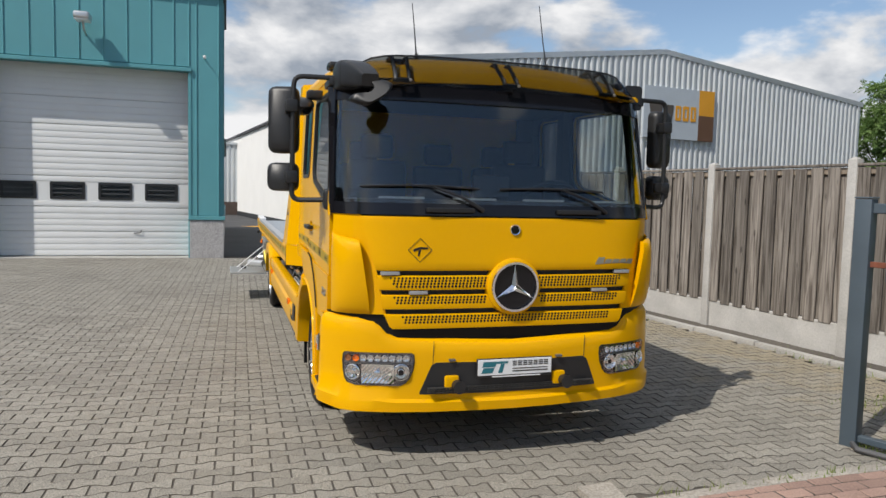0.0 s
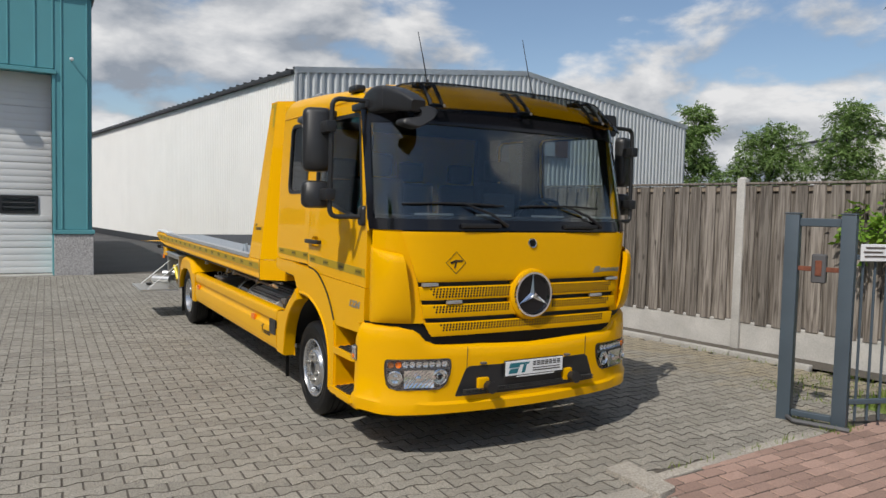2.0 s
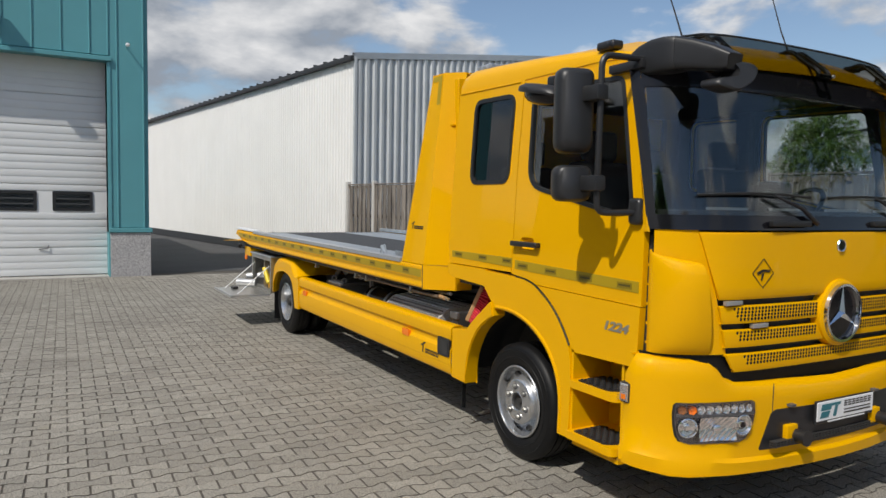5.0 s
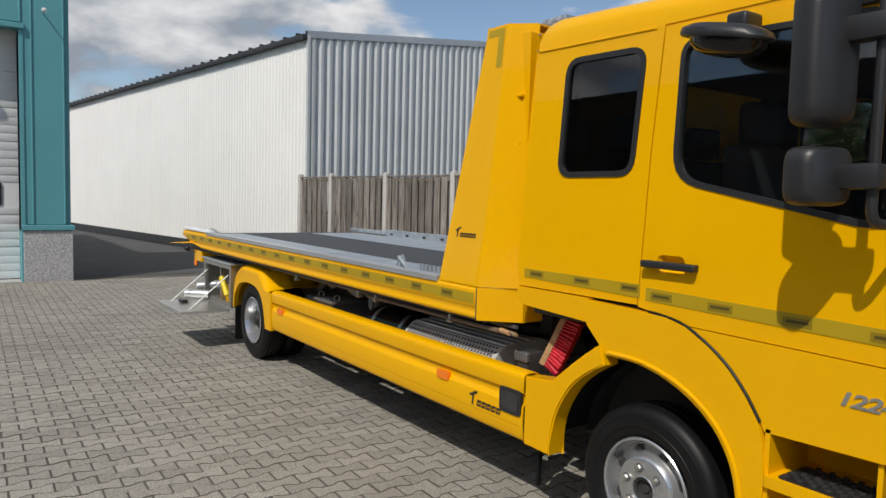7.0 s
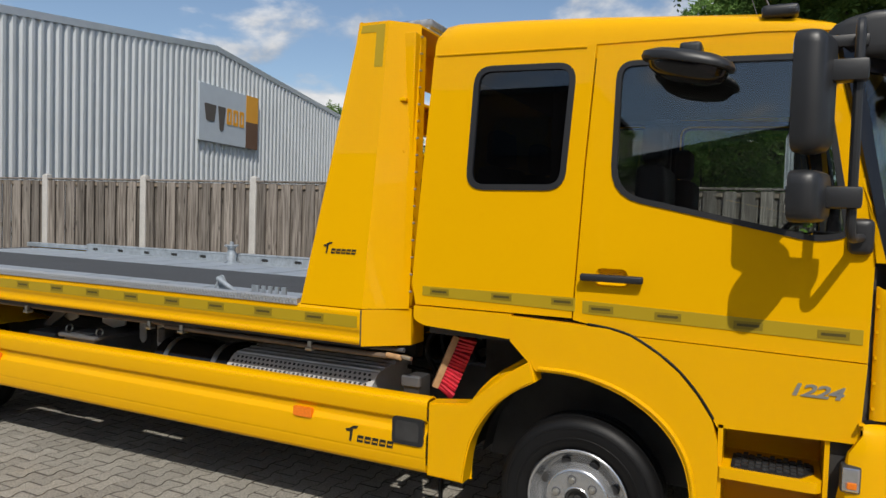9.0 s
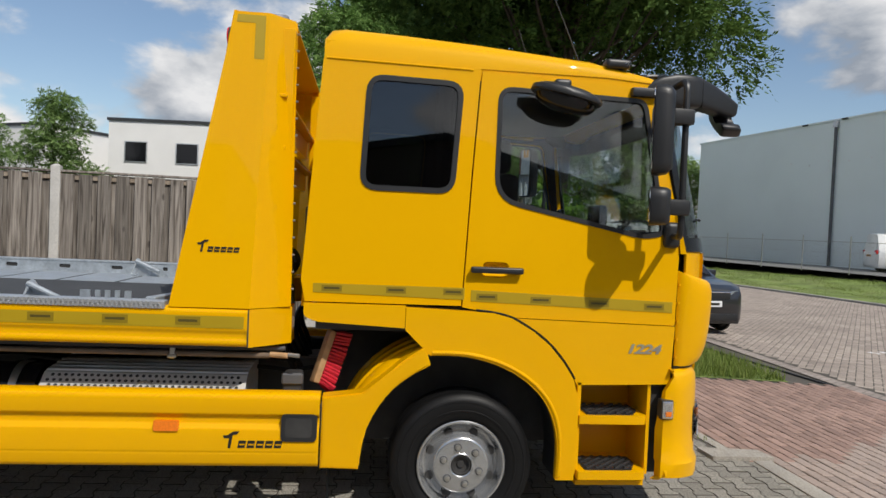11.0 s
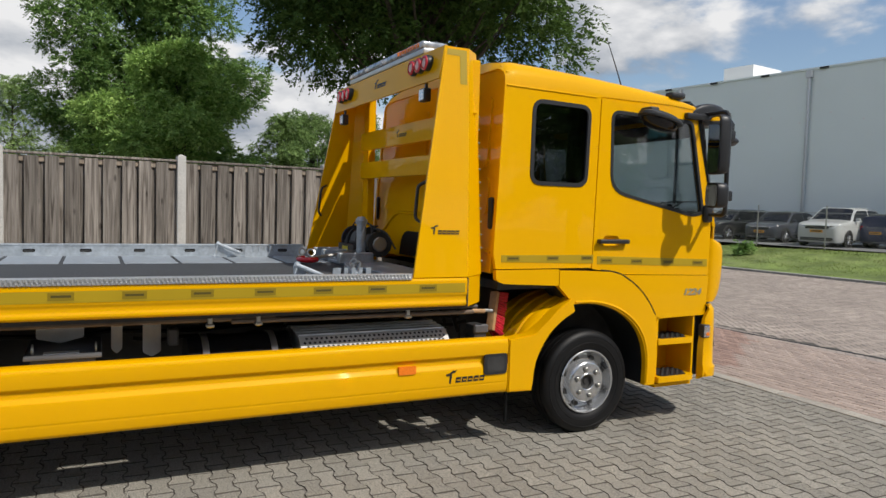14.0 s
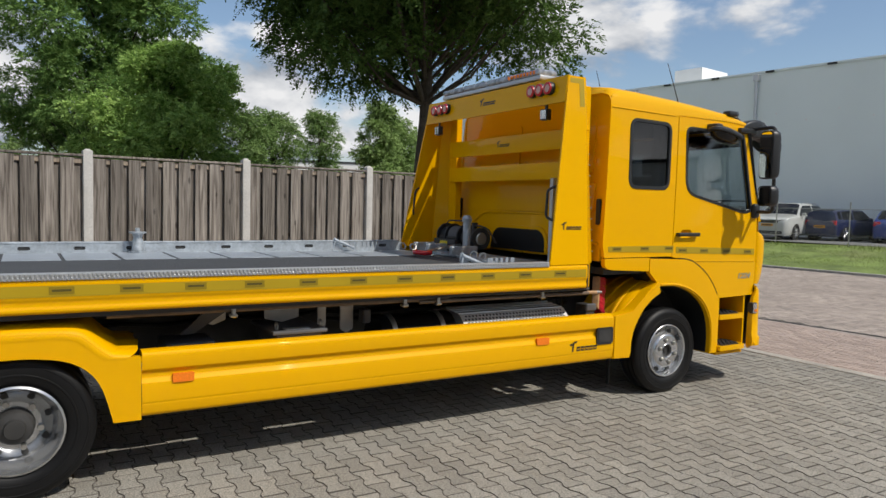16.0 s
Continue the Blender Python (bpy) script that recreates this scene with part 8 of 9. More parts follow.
bm = B(); box(bm, -0.50, 0.015, 5.66, 6.64, 0.415, 0.432, 0.003, 1); flap = part("locker_flap", bm, STEEL, loc, "stainless flap hanging open flat")
bm = B(); box(bm, -0.505, 0.015, 5.645, 5.66, 0.408, 0.436); box(bm, -0.515, -0.50, 5.645, 6.655, 0.408, 0.436); part("flap_edge", bm, ALU, flap, smooth=0)
for v in (5.76, 6.52): part("flap_stay", tube(B(), [(-0.40, v, 0.435), (0.03, v, 0.80)], 0.007, 6), SIGNWHITE, flap)
bm = B(); box(bm, -0.34, -0.26, 6.30, 6.44, 0.432, 0.47, 0.01, 1); part("flap_latch", bm, BLACK, flap)


def stowed(name, bm, m_, label, cat):
    o = part(name, bm, m_); o.matrix_world = Matrix.Translation(TRUCK_AT); return tagged(o, label, cat)


stowed("ratchet_bar", box(B(), 0.10, 0.16, 5.80, 6.08, 0.462, 0.66, 0.02, 2), YELLOW, "yellow tool case standing in the open locker", "tool case")
stowed("strap_winch", tube(B(), [(0.05, 5.86, 0.56), (0.02, 5.98, 0.76)], 0.03, 10), mat("bright yellow grip", (0.8, 0.62, 0.02), 0.4, vary=0.05), "bright yellow torch leaning in the open locker", "torch")
stowed("film_roll", cyl(cyl(B(), (-0.20, 6.62, 0.50), (0.02, 6.42, 0.50), 0.055, seg=18), (-0.04, 6.72, 0.57), (0.25, 6.6, 0.60), 0.05, seg=18), ALU, "silver roller tubes lying on the open locker flap", "roller tube")
# rear lamp carrier
bm = B(); box(bm, 0.02, 0.30, 6.78, 7.10, 0.86, 1.0, 0.01, 1); lc = part("lamp_carrier", bm, YELLOW, truck)
bm = B(); box(bm, 0.0, 0.03, 6.95, 7.02, 0.80, 0.87, 0.01, 1); part("tail_marker", bm, AMBER, lc)
bm = B(); tube(bm, [(0.02, 7.10, 0.97), (-0.02, 7.22, 0.99)], 0.012, 8); cyl(bm, (-0.02, 7.20, 0.99), (-0.03, 7.26, 0.995), 0.03, seg=12); part("marker_stalk", bm, BLACK, lc)
bm = B(); box(bm, 0.35, 2.09, 7.0, 7.1, 0.55, 0.75, 0.02, 2); part("rear_underrun", bm, GREYPART, truck)
bm = B(); cyl(bm, (0.6, 6.7, 0.66), (0.6, 7.05, 0.66), 0.05, seg=12); part("rear_ram", bm, ALU, truck)

# ---- trees and green ----
def leaf_cloud(name, clumps, count, size, material, parent, seed, droop=0.2, aspect=2.0, shell=0.5):
    """Many small leaves, set in sprays along short twigs round a set of clumps (centre, radius)."""
    rg = np.random.default_rng(seed)
    per = 9
    m = count // per
    c = np.array([[*p, r] for p, r in clumps])
    wts = c[:, 3] ** 2; wts /= wts.sum()
    idx = rg.choice(len(c), m, p=wts)
    d = rg.normal(size=(m, 3)); d[:, 2] += 0.30; d /= np.linalg.norm(d, axis=1)[:, None]
    rad = c[idx, 3] * (shell + (1 - shell) * rg.random(m) ** 0.45) * rg.uniform(0.86, 1.10, m)
    base = c[idx, :3] + d * rad[:, None] * np.array([1, 1, 0.66])
    # twigs run outwards and hang at their ends
    tw = d * np.array([1, 1, 0.45]) + rg.normal(size=(m, 3)) * 0.45; tw[:, 2] -= droop; tw /= np.linalg.norm(tw, axis=1)[:, None]
    up = np.array([0, 0, 1.0]) + d * 0.45 + rg.normal(size=(m, 3)) * 0.38; up /= np.linalg.norm(up, axis=1)[:, None]
    sd = np.cross(tw, up); sd /= (np.linalg.norm(sd, axis=1)[:, None] + 1e-9)
    span_ = size * rg.uniform(1.5, 2.7, m)
    v = np.empty((m, per, 4, 3))
    for k in range(per):
        f = (k // 2 + 0.6) / (per / 2)
        s = 0.0 if k == per - 1 else (1.0 if k % 2 else -1.0)
        p = base + tw * (span_ * f)[:, None] - np.array([0, 0, 1.0]) * (span_ * f * f * droop * 0.9)[:, None]
        ax = tw * 0.75 + sd * s * 0.8 + rg.normal(size=(m, 3)) * 0.22; ax /= np.linalg.norm(ax, axis=1)[:, None]
        nr = up + rg.normal(size=(m, 3)) * 0.30
        wd = np.cross(ax, nr); wd /= (np.linalg.norm(wd, axis=1)[:, None] + 1e-9)
        ln = (size * rg.uniform(0.65, 1.2, m))[:, None]
        v[:, k, 0] = p; v[:, k, 1] = p + ax * ln * 0.45 + wd * ln / aspect * 0.5
        v[:, k, 2] = p + ax * ln; v[:, k, 3] = p + ax * ln * 0.45 - wd * ln / aspect * 0.5
    n = m * per
    return raw(name, v.reshape(-1, 3).tolist(), np.arange(n * 4).reshape(-1, 4).tolist(), material, parent)


def tree(at, height, width, trunk_r, clear, leaves, size, material, label, seed, clump_n=26, group="", taper=0.0, droop=0.25, clump=1.0, fill=0.62, tilt=0.0):
    """A trunk, limbs that fork, and a crown of clumps at the limbs' ends; taper: how much narrower the top is; tilt: how the crown lifts towards -y."""
    rnd = random.Random(seed)
    t = thing("tree", label, "tree", group, at=at)
    bm = B()
    top = height * 0.86
    line = [(0.05 * math.sin(z * 1.3 + seed), 0.05 * math.cos(z * 1.1 + seed), z) for z in [top * i / 8 for i in range(9)]]
    tube(bm, line, [trunk_r * (1.15 - 0.95 * i / 8) for i in range(9)], 10)
    clumps = []
    lobes = [rnd.uniform(0.72, 1.12) for _ in range(9)]
    for k in range(clump_n):
        a = 2.399 * k + rnd.uniform(-0.4, 0.4)
        f = (k + 0.5) / clump_n
        z = clear + (height - clear) * (0.06 + 0.88 * f)
        prof = math.sin(math.pi * min(1, 0.20 + 0.76 * f)) ** 0.7 * (1 - taper * f)
        lobe = lobes[int((a / 6.2832 * 9 + f * 3) % 9)]
        r = width * 0.5 * prof * lobe * (rnd.uniform(0.70, 1.0) if k % 3 else rnd.uniform(0.2, 0.6))
        p = Vector((math.cos(a) * r, math.sin(a) * r, z + rnd.uniform(-0.04, 0.04) * height))
        p.z += tilt * max(0.0, -p.y)
        cr = width * rnd.uniform(0.085, 0.155) * (1 - 0.35 * taper * f) * clump
        clumps.append((tuple(p), cr))
        # smaller tufts beside each clump break its outline
        for q in range(2):
            o = Vector((rnd.uniform(-1, 1), rnd.uniform(-1, 1), rnd.uniform(-0.5, 0.35))) * cr * 1.05
            clumps.append((tuple(p + o), cr * rnd.uniform(0.42, 0.62)))
        zb = max(clear * 0.8, z - r * 0.7 - 0.4)
        b0 = Vector((0, 0, min(zb, top * 0.95)))
        mid = (b0 + p) * 0.5 + Vector((0, 0, -0.12 * r))
        tube(bm, [b0, mid, p], [trunk_r * 0.28, trunk_r * 0.15, trunk_r * 0.05], 6)
    part("trunk", bm, BARK, t)
    leaf_cloud("crown", clumps, leaves, size, material, t, seed, droop, shell=fill)
    return t


# the ash beside the gate, its crown high over the fence
tree((11.5, 2.2, 0), 11.6, 8.7, 0.20, 5.1, 370000, 0.118, LEAF_ASH, "ash tree with a spreading dark green crown behind the fence", 11, 84, droop=0.32, clump=1.35, fill=0.3, tilt=0.32)
# a leafy tree close behind the fence and a tall round one farther off
tree((18.4, 6.9, 0), 6.2, 4.6, 0.16, 1.2, 90000, 0.11, LEAF_NEAR, "leafy ash tree with light green sprays close behind the fence", 15, 34, taper=0.1, droop=0.25, clump=0.95, fill=0.7)
tree((38.5, 6.4, 0), 15.6, 9.6, 0.34, 1.8, 260000, 0.165, LEAF_MID, "tall broad tree with dense mid-green crown", 5, 56, droop=0.15, clump=1.3, fill=0.7)
far = [(62, 4, 10, 8), (55, 9, 9.5, 7), (36.7, 32.4, 8.9, 5.6), (41.1, 29.9, 8.0, 7.4), (41.7, 25.0, 8.8, 7.2), (50, -6, 8.8, 7.0), (47, -3, 8.2, 6.5), (54, -11.4, 10.0, 7.4), (58, 18, 8.0, 7)]
for k, (x, y, h, w) in enumerate(far):
    tree((x, y, 0), h, w * 0.78, 0.2, 1.0, 38000, 0.165, LEAF_ROW, "leafy green tree in the row behind the fence", 20 + k, 30, "trees behind the yard", taper=0.25, clump=1.15, fill=0.7)
for k, (x, y, h, w) in enumerate(((36, -8.5, 7.9, 4.6), (42, -12.5, 7.8, 4.6), (52, -20, 8.4, 5.5), (50, 13.8, 9.4, 7.5))):
    tree((x, y, 0.2), h, w * 0.8, 0.13, 2.4 if k < 3 else 1.2, 24000, 0.17, LEAF_LIGHT, "young street tree with an airy light green crown", 50 + k, 30, "street trees", taper=0.5 if k == 0 else 0.2)
# a tree on the far side of the street, mirrored in the cab windows
tree((-16, -6.5, 0), 9.0, 6.5, 0.22, 2.0, 40000, 0.19, LEAF_FAR, "broad leafy tree beside the brick office", 71, 30)


def shrub(at, r, n, seed, label, material=LEAF_LIME, size=0.09):
    s = thing("shrub", label, "shrub", at=at)
    rnd = random.Random(seed)
    bm = B()
    clumps = []
    for k in range(9):
        p = Vector((rnd.uniform(-0.8, 0.8) * r, rnd.uniform(-0.8, 0.8) * r, r * rnd.uniform(0.5, 1.7)))
        clumps.append((tuple(p), r * rnd.uniform(0.3, 0.5)))
        tube(bm, [(0, 0, 0), tuple(p * 0.5 + Vector((0, 0, 0.1))), tuple(p)], [0.02, 0.014, 0.006], 5)
    part("stems", bm, BARK, s)
    leaf_cloud("foliage", clumps, n, size, material, s, seed, 0.4, 1.7, 0.2)


shrub((6.75, 4.1, 0.9), 0.75, 3200, 3, "climbing shrub with fresh light green leaves over the fence")
p_ = W(14.6, -16.6)
shrub((p_.x, p_.y, ground_z(p_.x, p_.y) + 0.02), 0.36, 1300, 9, "small green bush on the grass verge", LEAF_FAR, 0.10)


def grass(name, spots, n, h, seed, label):
    """Blades of grass and weeds; spots: (x0, x1, y0, y1, weight)."""
    rg = np.random.default_rng(seed)
    w = np.array([s[4] for s in spots], float); w /= w.sum()
    idx = rg.choice(len(spots), n, p=w)
    sp = np.array([s[:4] for s in spots])[idx]
    x = sp[:, 0] + (sp[:, 1] - sp[:, 0]) * rg.random(n); y = sp[:, 2] + (sp[:, 3] - sp[:, 2]) * rg.random(n)
    z = np.array([ground_z(a, b) for a, b in zip(x, y)])
    hh = h * rg.uniform(0.3, 1.2, n); a = rg.uniform(0, 6.283, n)
    lean = rg.uniform(0.1, 0.6, n) * hh; b = rg.uniform(0, 6.283, n)
    wd = 0.004 + hh * 0.02
    v = np.empty((n, 3, 3))
    v[:, 0] = np.stack([x - np.cos(a) * wd, y - np.sin(a) * wd, z], 1)
    v[:, 1] = np.stack([x + np.cos(a) * wd, y + np.sin(a) * wd, z], 1)
    v[:, 2] = np.stack([x + np.cos(b) * lean, y + np.sin(b) * lean, z + hh], 1)
    ob = raw(name, v.reshape(-1, 3).tolist(), np.arange(n * 3).reshape(-1, 3).tolist(), GRASSBLADE)
    tagged(ob, label, "grass", kind="stuff")


patch("front_verge", GRASSGROUND, 5.15, 40, 0.9, 3.9, 40, 12, 0.004, "rough grass strip beside the entrance", "grass")
grass("verge_grass", [(5.2, 7.5, 0.9, 3.8, 3), (7.5, 14, 0.9, 3.8, 2)], 16000, 0.16, 1, "long rough grass beside the entrance")
grass("weeds", [(6.0, 6.45, 5.0, 8.5, 1.4), (4.9, 6.6, 3.5, 4.8, 2), (4.15, 4.5, 3.35, 3.85, 0.6), (2.3, 4.2, 3.40, 3.47, 0.2), (5.7, 6.1, 8.5, 14, 0.8)], 1900, 0.055, 2, "sparse weeds along the fence and kerb")



def verge_blades(n, h, seed):
    """Tufts of grass over the verge beyond the road."""
    rg = np.random.default_rng(seed)
    s_ = rg.uniform(-6, 48, n); t_ = rg.uniform(-18.8, -13.2, n)
    # taller tufts in drifts
    hh = h * rg.uniform(0.3, 1.1, n) * (0.55 + 0.45 * np.sin(s_ * 0.9 + t_ * 1.7) ** 2 + 0.6 * (t_ < -18.0))
    V_ = []
    for a, b, q in zip(s_, t_, hh):
        p = W(a, b); z = ground_z(p.x, p.y) + 0.03; g = rg.uniform(0, 6.283, 2); w = 0.006 + q * 0.05
        V_ += [(p.x - math.cos(g[0]) * w, p.y - math.sin(g[0]) * w, z), (p.x + math.cos(g[0]) * w, p.y + math.sin(g[0]) * w, z), (p.x + math.cos(g[1]) * q * 0.45, p.y + math.sin(g[1]) * q * 0.45, z + q)]
    ob = raw("verge_blades", V_, np.arange(n * 3).reshape(-1, 3).tolist(), GRASSBLADE)
    tagged(ob, "rough tufted grass blades on the road verge", "grass", kind="stuff")


verge_blades(44000, 0.10, 6)
# ---- parked cars ----
def car(kind, colour, at, heading, label, plate_col=None, group="cars in the car park"):
    """kind: (length, width, height, hood, screen, roof0, roof1, tail) measures of the side outline."""
    L, Wd, H, hood, hz, r0, r1, tz = kind
    c = thing("car", label, "car", group, at=at, rz=heading)
    paint = mat("car paint", colour, 0.28, coat=0.7, vary=0.03)
    half, gz = Wd / 2, 0.20
    # stations along the length: share, width share, shoulder height, roof height
    fs, fr0, fr1 = hood / L, r0 / L, r1 / L
    end = H - 0.10 if r1 > L - 0.6 else tz + 0.02
    ST = [(0.0, 0.70, hz - 0.34, hz - 0.33), (0.012, 0.82, hz - 0.20, hz - 0.18), (0.05, 0.93, hz - 0.11, hz - 0.08), (fs * 0.55, 0.985, hz - 0.04, hz - 0.01), (fs, 1.0, hz, hz + 0.035),
          ((fs + fr0) / 2, 1.0, hz + 0.01, (hz + H) / 2 + 0.02), (fr0, 1.0, hz + 0.015, H - 0.035), ((fr0 + fr1) / 2, 1.0, hz + 0.03, H), (fr1, 0.995, hz + 0.045, H - 0.045),
          ((fr1 + 0.985) / 2, 0.985, hz + 0.045, (H + end) / 2 - 0.03), (0.975, 0.95, tz - 0.02, end - 0.04), (0.992, 0.88, tz - 0.10, min(end - 0.10, tz)), (1.0, 0.80, tz - 0.30, tz - 0.28)]

    def station(f):
        return [lerp([(q[0], q[k]) for q in ST], f) for k in (1, 2, 3)]

    def flank(f, g, off=0.0):
        """A place on the side glass: g 0 at the shoulder, 1 at the roof's edge."""
        s, b, r = station(f)
        w0, w1 = half * s * 0.955, half * s * 0.955 - 0.34 * (r - b)
        return (w0 + (w1 - w0) * g + off, -L / 2 + L * f, b + (r - 0.045 - b) * g)

    bm = B(); rows = []
    FS = sorted({q[0] for q in ST} | {fs * 0.25, fs * 0.8, (fs * 3 + fr0) / 4, (fs + 3 * fr0) / 4, (3 * fr1 + 0.985) / 4, (fr1 + 3 * 0.985) / 4})
    for f in FS:
        s, b, r = station(f)
        y, w = -L / 2 + L * f, half * s
        wr = w * 0.955 - 0.34 * max(0.0, r - b)
        sill = gz + (0.10 if f < 0.01 or f > 0.99 else 0.0)
        hs = [(w * 0.93, sill), (w * 0.985, sill + 0.10), (w, (sill + b) / 2), (w * 0.99, b - 0.07), (w * 0.955, b), (wr, max(b + 0.006, r - 0.045)), (wr * 0.80, max(b + 0.010, r - 0.006)), (0, r + 0.015)]
        rows.append([(-u, y, z) for u, z in hs] + [(u, y, z) for u, z in hs[-2::-1]])
    sheet(bm, rows, closed=True); bmesh.ops.holes_fill(bm, edges=[e for e in bm.edges if e.is_boundary])
    body = part("body", bm, paint, c, smooth=38)
    # windscreen, rear window and side windows lie a little proud of the shell
    van = kind is VAN
    for nm, f0, f1 in (("windscreen", fs + 0.012, fr0 - 0.008), ("rear_window", fr1 + 0.012, 0.955)):
        if van and nm == "rear_window":
            continue
        bm = B(); rows = []
        for q in range(5):
            f = f0 + (f1 - f0) * q / 4
            s, b, r = station(f)
            wr = half * s * 0.955 - 0.34 * max(0.0, r - b) - 0.07
            rows.append([(wr * a, -L / 2 + L * f - (0.012 if nm == "windscreen" else -0.012), (r - 0.045 if abs(a) > 0.9 else r - 0.006 if abs(a) > 0.5 else r + 0.008) + 0.016) for a in (-1, -0.8, -0.4, 0, 0.4, 0.8, 1)])
        part(nm, solid(sheet(bm, rows), 0.006), GLOSSBLACK, body, smooth=50)
    cuts = [(fs + 0.035, (fr0 + fr1) / 2 - 0.012)] if van else [(fs + 0.035, (fr0 + fr1) / 2 - 0.012), ((fr0 + fr1) / 2 + 0.008, fr1 - 0.03), (fr1 - 0.012, min(0.95, fr1 + 0.62 * (0.97 - fr1)))]
    for sx in (-1, 1):
        for f0, f1 in cuts:
            if f1 - f0 < 0.02:
                continue
            rows = []
            for q in range(6):
                f = f0 + (f1 - f0) * q / 5
                s, b, r = station(f)
                g1 = 0.90 if r - b > 0.25 else 0.55
                rows.append([(sx * flank(f, g, 0.006)[0], flank(f, g)[1], flank(f, g)[2]) for g in (0.07, 0.5, g1)])
            part("side_window", solid(sheet(B(), rows), 0.006), GLOSSBLACK, body, smooth=40)
        for f in (0.19, 0.80):
            y, x = -L / 2 + L * f, sx * (half - 0.105)
            rr = 0.335
            bm = B(); lathe(bm, [(0.20, -0.09), (rr - 0.03, -0.10), (rr, -0.06), (rr, 0.06), (rr - 0.03, 0.10), (0.20, 0.09)], (x, y, rr), (1, 0, 0), 24); wh = part("wheel", bm, RUBBER, c)
            bm = B(); lathe(bm, [(0.235, 0.09), (0.225, 0.07), (0.20, 0.045), (0.0, 0.04)], (x, y, rr), (sx, 0, 0), 24); rm = part("rim", bm, DARK, wh)
            bm = B()
            for k in range(5):
                t = 2 * math.pi * k / 5 + 0.4
                for dt in (-0.16, 0.16):
                    cyl(bm, (x + sx * 0.075, y + 0.03 * math.cos(t), rr + 0.03 * math.sin(t)), (x + sx * 0.07, y + 0.225 * math.cos(t + dt), rr + 0.225 * math.sin(t + dt)), 0.022, seg=6)
            lathe(bm, [(0.242, 0.092), (0.236, 0.096), (0.222, 0.075)], (x, y, rr), (sx, 0, 0), 24)
            part("spoke", bm, RIM, rm)
            bm = B(); lathe(bm, [(rr + 0.055, -0.02), (rr + 0.055, 0.016), (0.20, 0.016), (0.20, -0.02)], (sx * (half * 0.985), y, rr + 0.01), (1, 0, 0), 24); part("wheel_arch", bm, DARK, body)
            wh.location.x = sx * 0.028
        bm = B(); rows = []
        for q in range(5):
            a = 0.52 + 0.40 * q / 4
            yy = -L / 2 + (0.0, 0.012, 0.035, 0.09, 0.20)[q] - 0.008 + L * 0.006
            rows.append([(sx * half * a, yy, hz - 0.30 + 0.01 * q), (sx * half * a, yy + 0.02, hz - 0.19 + 0.012 * q)])
        part("headlamp", solid(sheet(bm, rows), 0.02), LAMPBACK, c, smooth=50)
        bm = B(); box(bm, *sorted((sx * half * 0.62, sx * half * 0.93)), L / 2 - 0.18, L / 2 - 0.02, tz - 0.26, tz - 0.06, 0.03, 2); part("tail_lamp", bm, REDLENS, c)
        bm = B(); box(bm, *sorted((sx * half * 0.97, sx * half * 1.15)), -L / 2 + hood + 0.28, -L / 2 + hood + 0.40, hz + 0.03, hz + 0.16, 0.035, 2); part("wing_mirror", bm, paint, c)
        for f in ((fr0 + fr1) / 2 - 0.02, fr1 - 0.02):
            s, b, r = station(f)
            bm = B(); box(bm, *sorted((sx * (half * s * 0.985), sx * (half * s * 1.0 + 0.008))), -L / 2 + L * f - 0.12, -L / 2 + L * f, b - 0.14, b - 0.115, 0.006, 1); part("door_handle", bm, paint, c)
        bm = tube(B(), [(sx * half * 1.004, -L / 2 + L * 0.29, gz + 0.06), (sx * half * 1.004, -L / 2 + L * 0.70, gz + 0.06)], 0.045, 6); part("sill", bm, BLACK, c)
        if kind in (SUV, ESTATE):
            bm = tube(B(), [(sx * half * 0.72, -L / 2 + L * q, H + (0.0 if 0 < k < 3 else -0.03)) for k, q in enumerate((fr0 + 0.02, fr0 + 0.06, fr1 - 0.05, fr1 - 0.01))], 0.016, 6); part("roof_rail", bm, ALU if kind is SUV else BLACK, c)
    bm = B(); box(bm, -half * 0.50, half * 0.50, -L / 2 - 0.02, -L / 2 + 0.05, hz - 0.33, hz - 0.20, 0.03, 2); gr = part("grille", bm, BLACK, c)
    bm = tube(B(), [(-half * 0.50, -L / 2 - 0.022, hz - 0.20), (half * 0.50, -L / 2 - 0.022, hz - 0.20)], 0.012, 6); part("grille_trim", bm, CHROME, gr)
    bm = B(); box(bm, -half * 0.70, half * 0.70, -L / 2 - 0.015, -L / 2 + 0.12, gz + 0.06, gz + 0.20, 0.03, 2); part("air_dam", bm, BLACK, c)
    pc = plate_col or SIGNORANGE
    for y, z in ((-L / 2 - 0.03, hz - 0.42), (L / 2 + 0.012, tz - 0.34)):
        bm = B(); box(bm, -0.26, 0.26, y - 0.008, y + 0.012, z - 0.055, z + 0.055, 0.003, 1); np_ = part("number_plate", bm, pc, c)
        bm = B()
        for yy in (y - 0.010, y + 0.012): box(bm, -0.2, 0.2, yy - 0.002, yy + 0.002, z - 0.022, z + 0.022)
        part("plate_bar", bm, DECAL, np_, smooth=0)
    return c


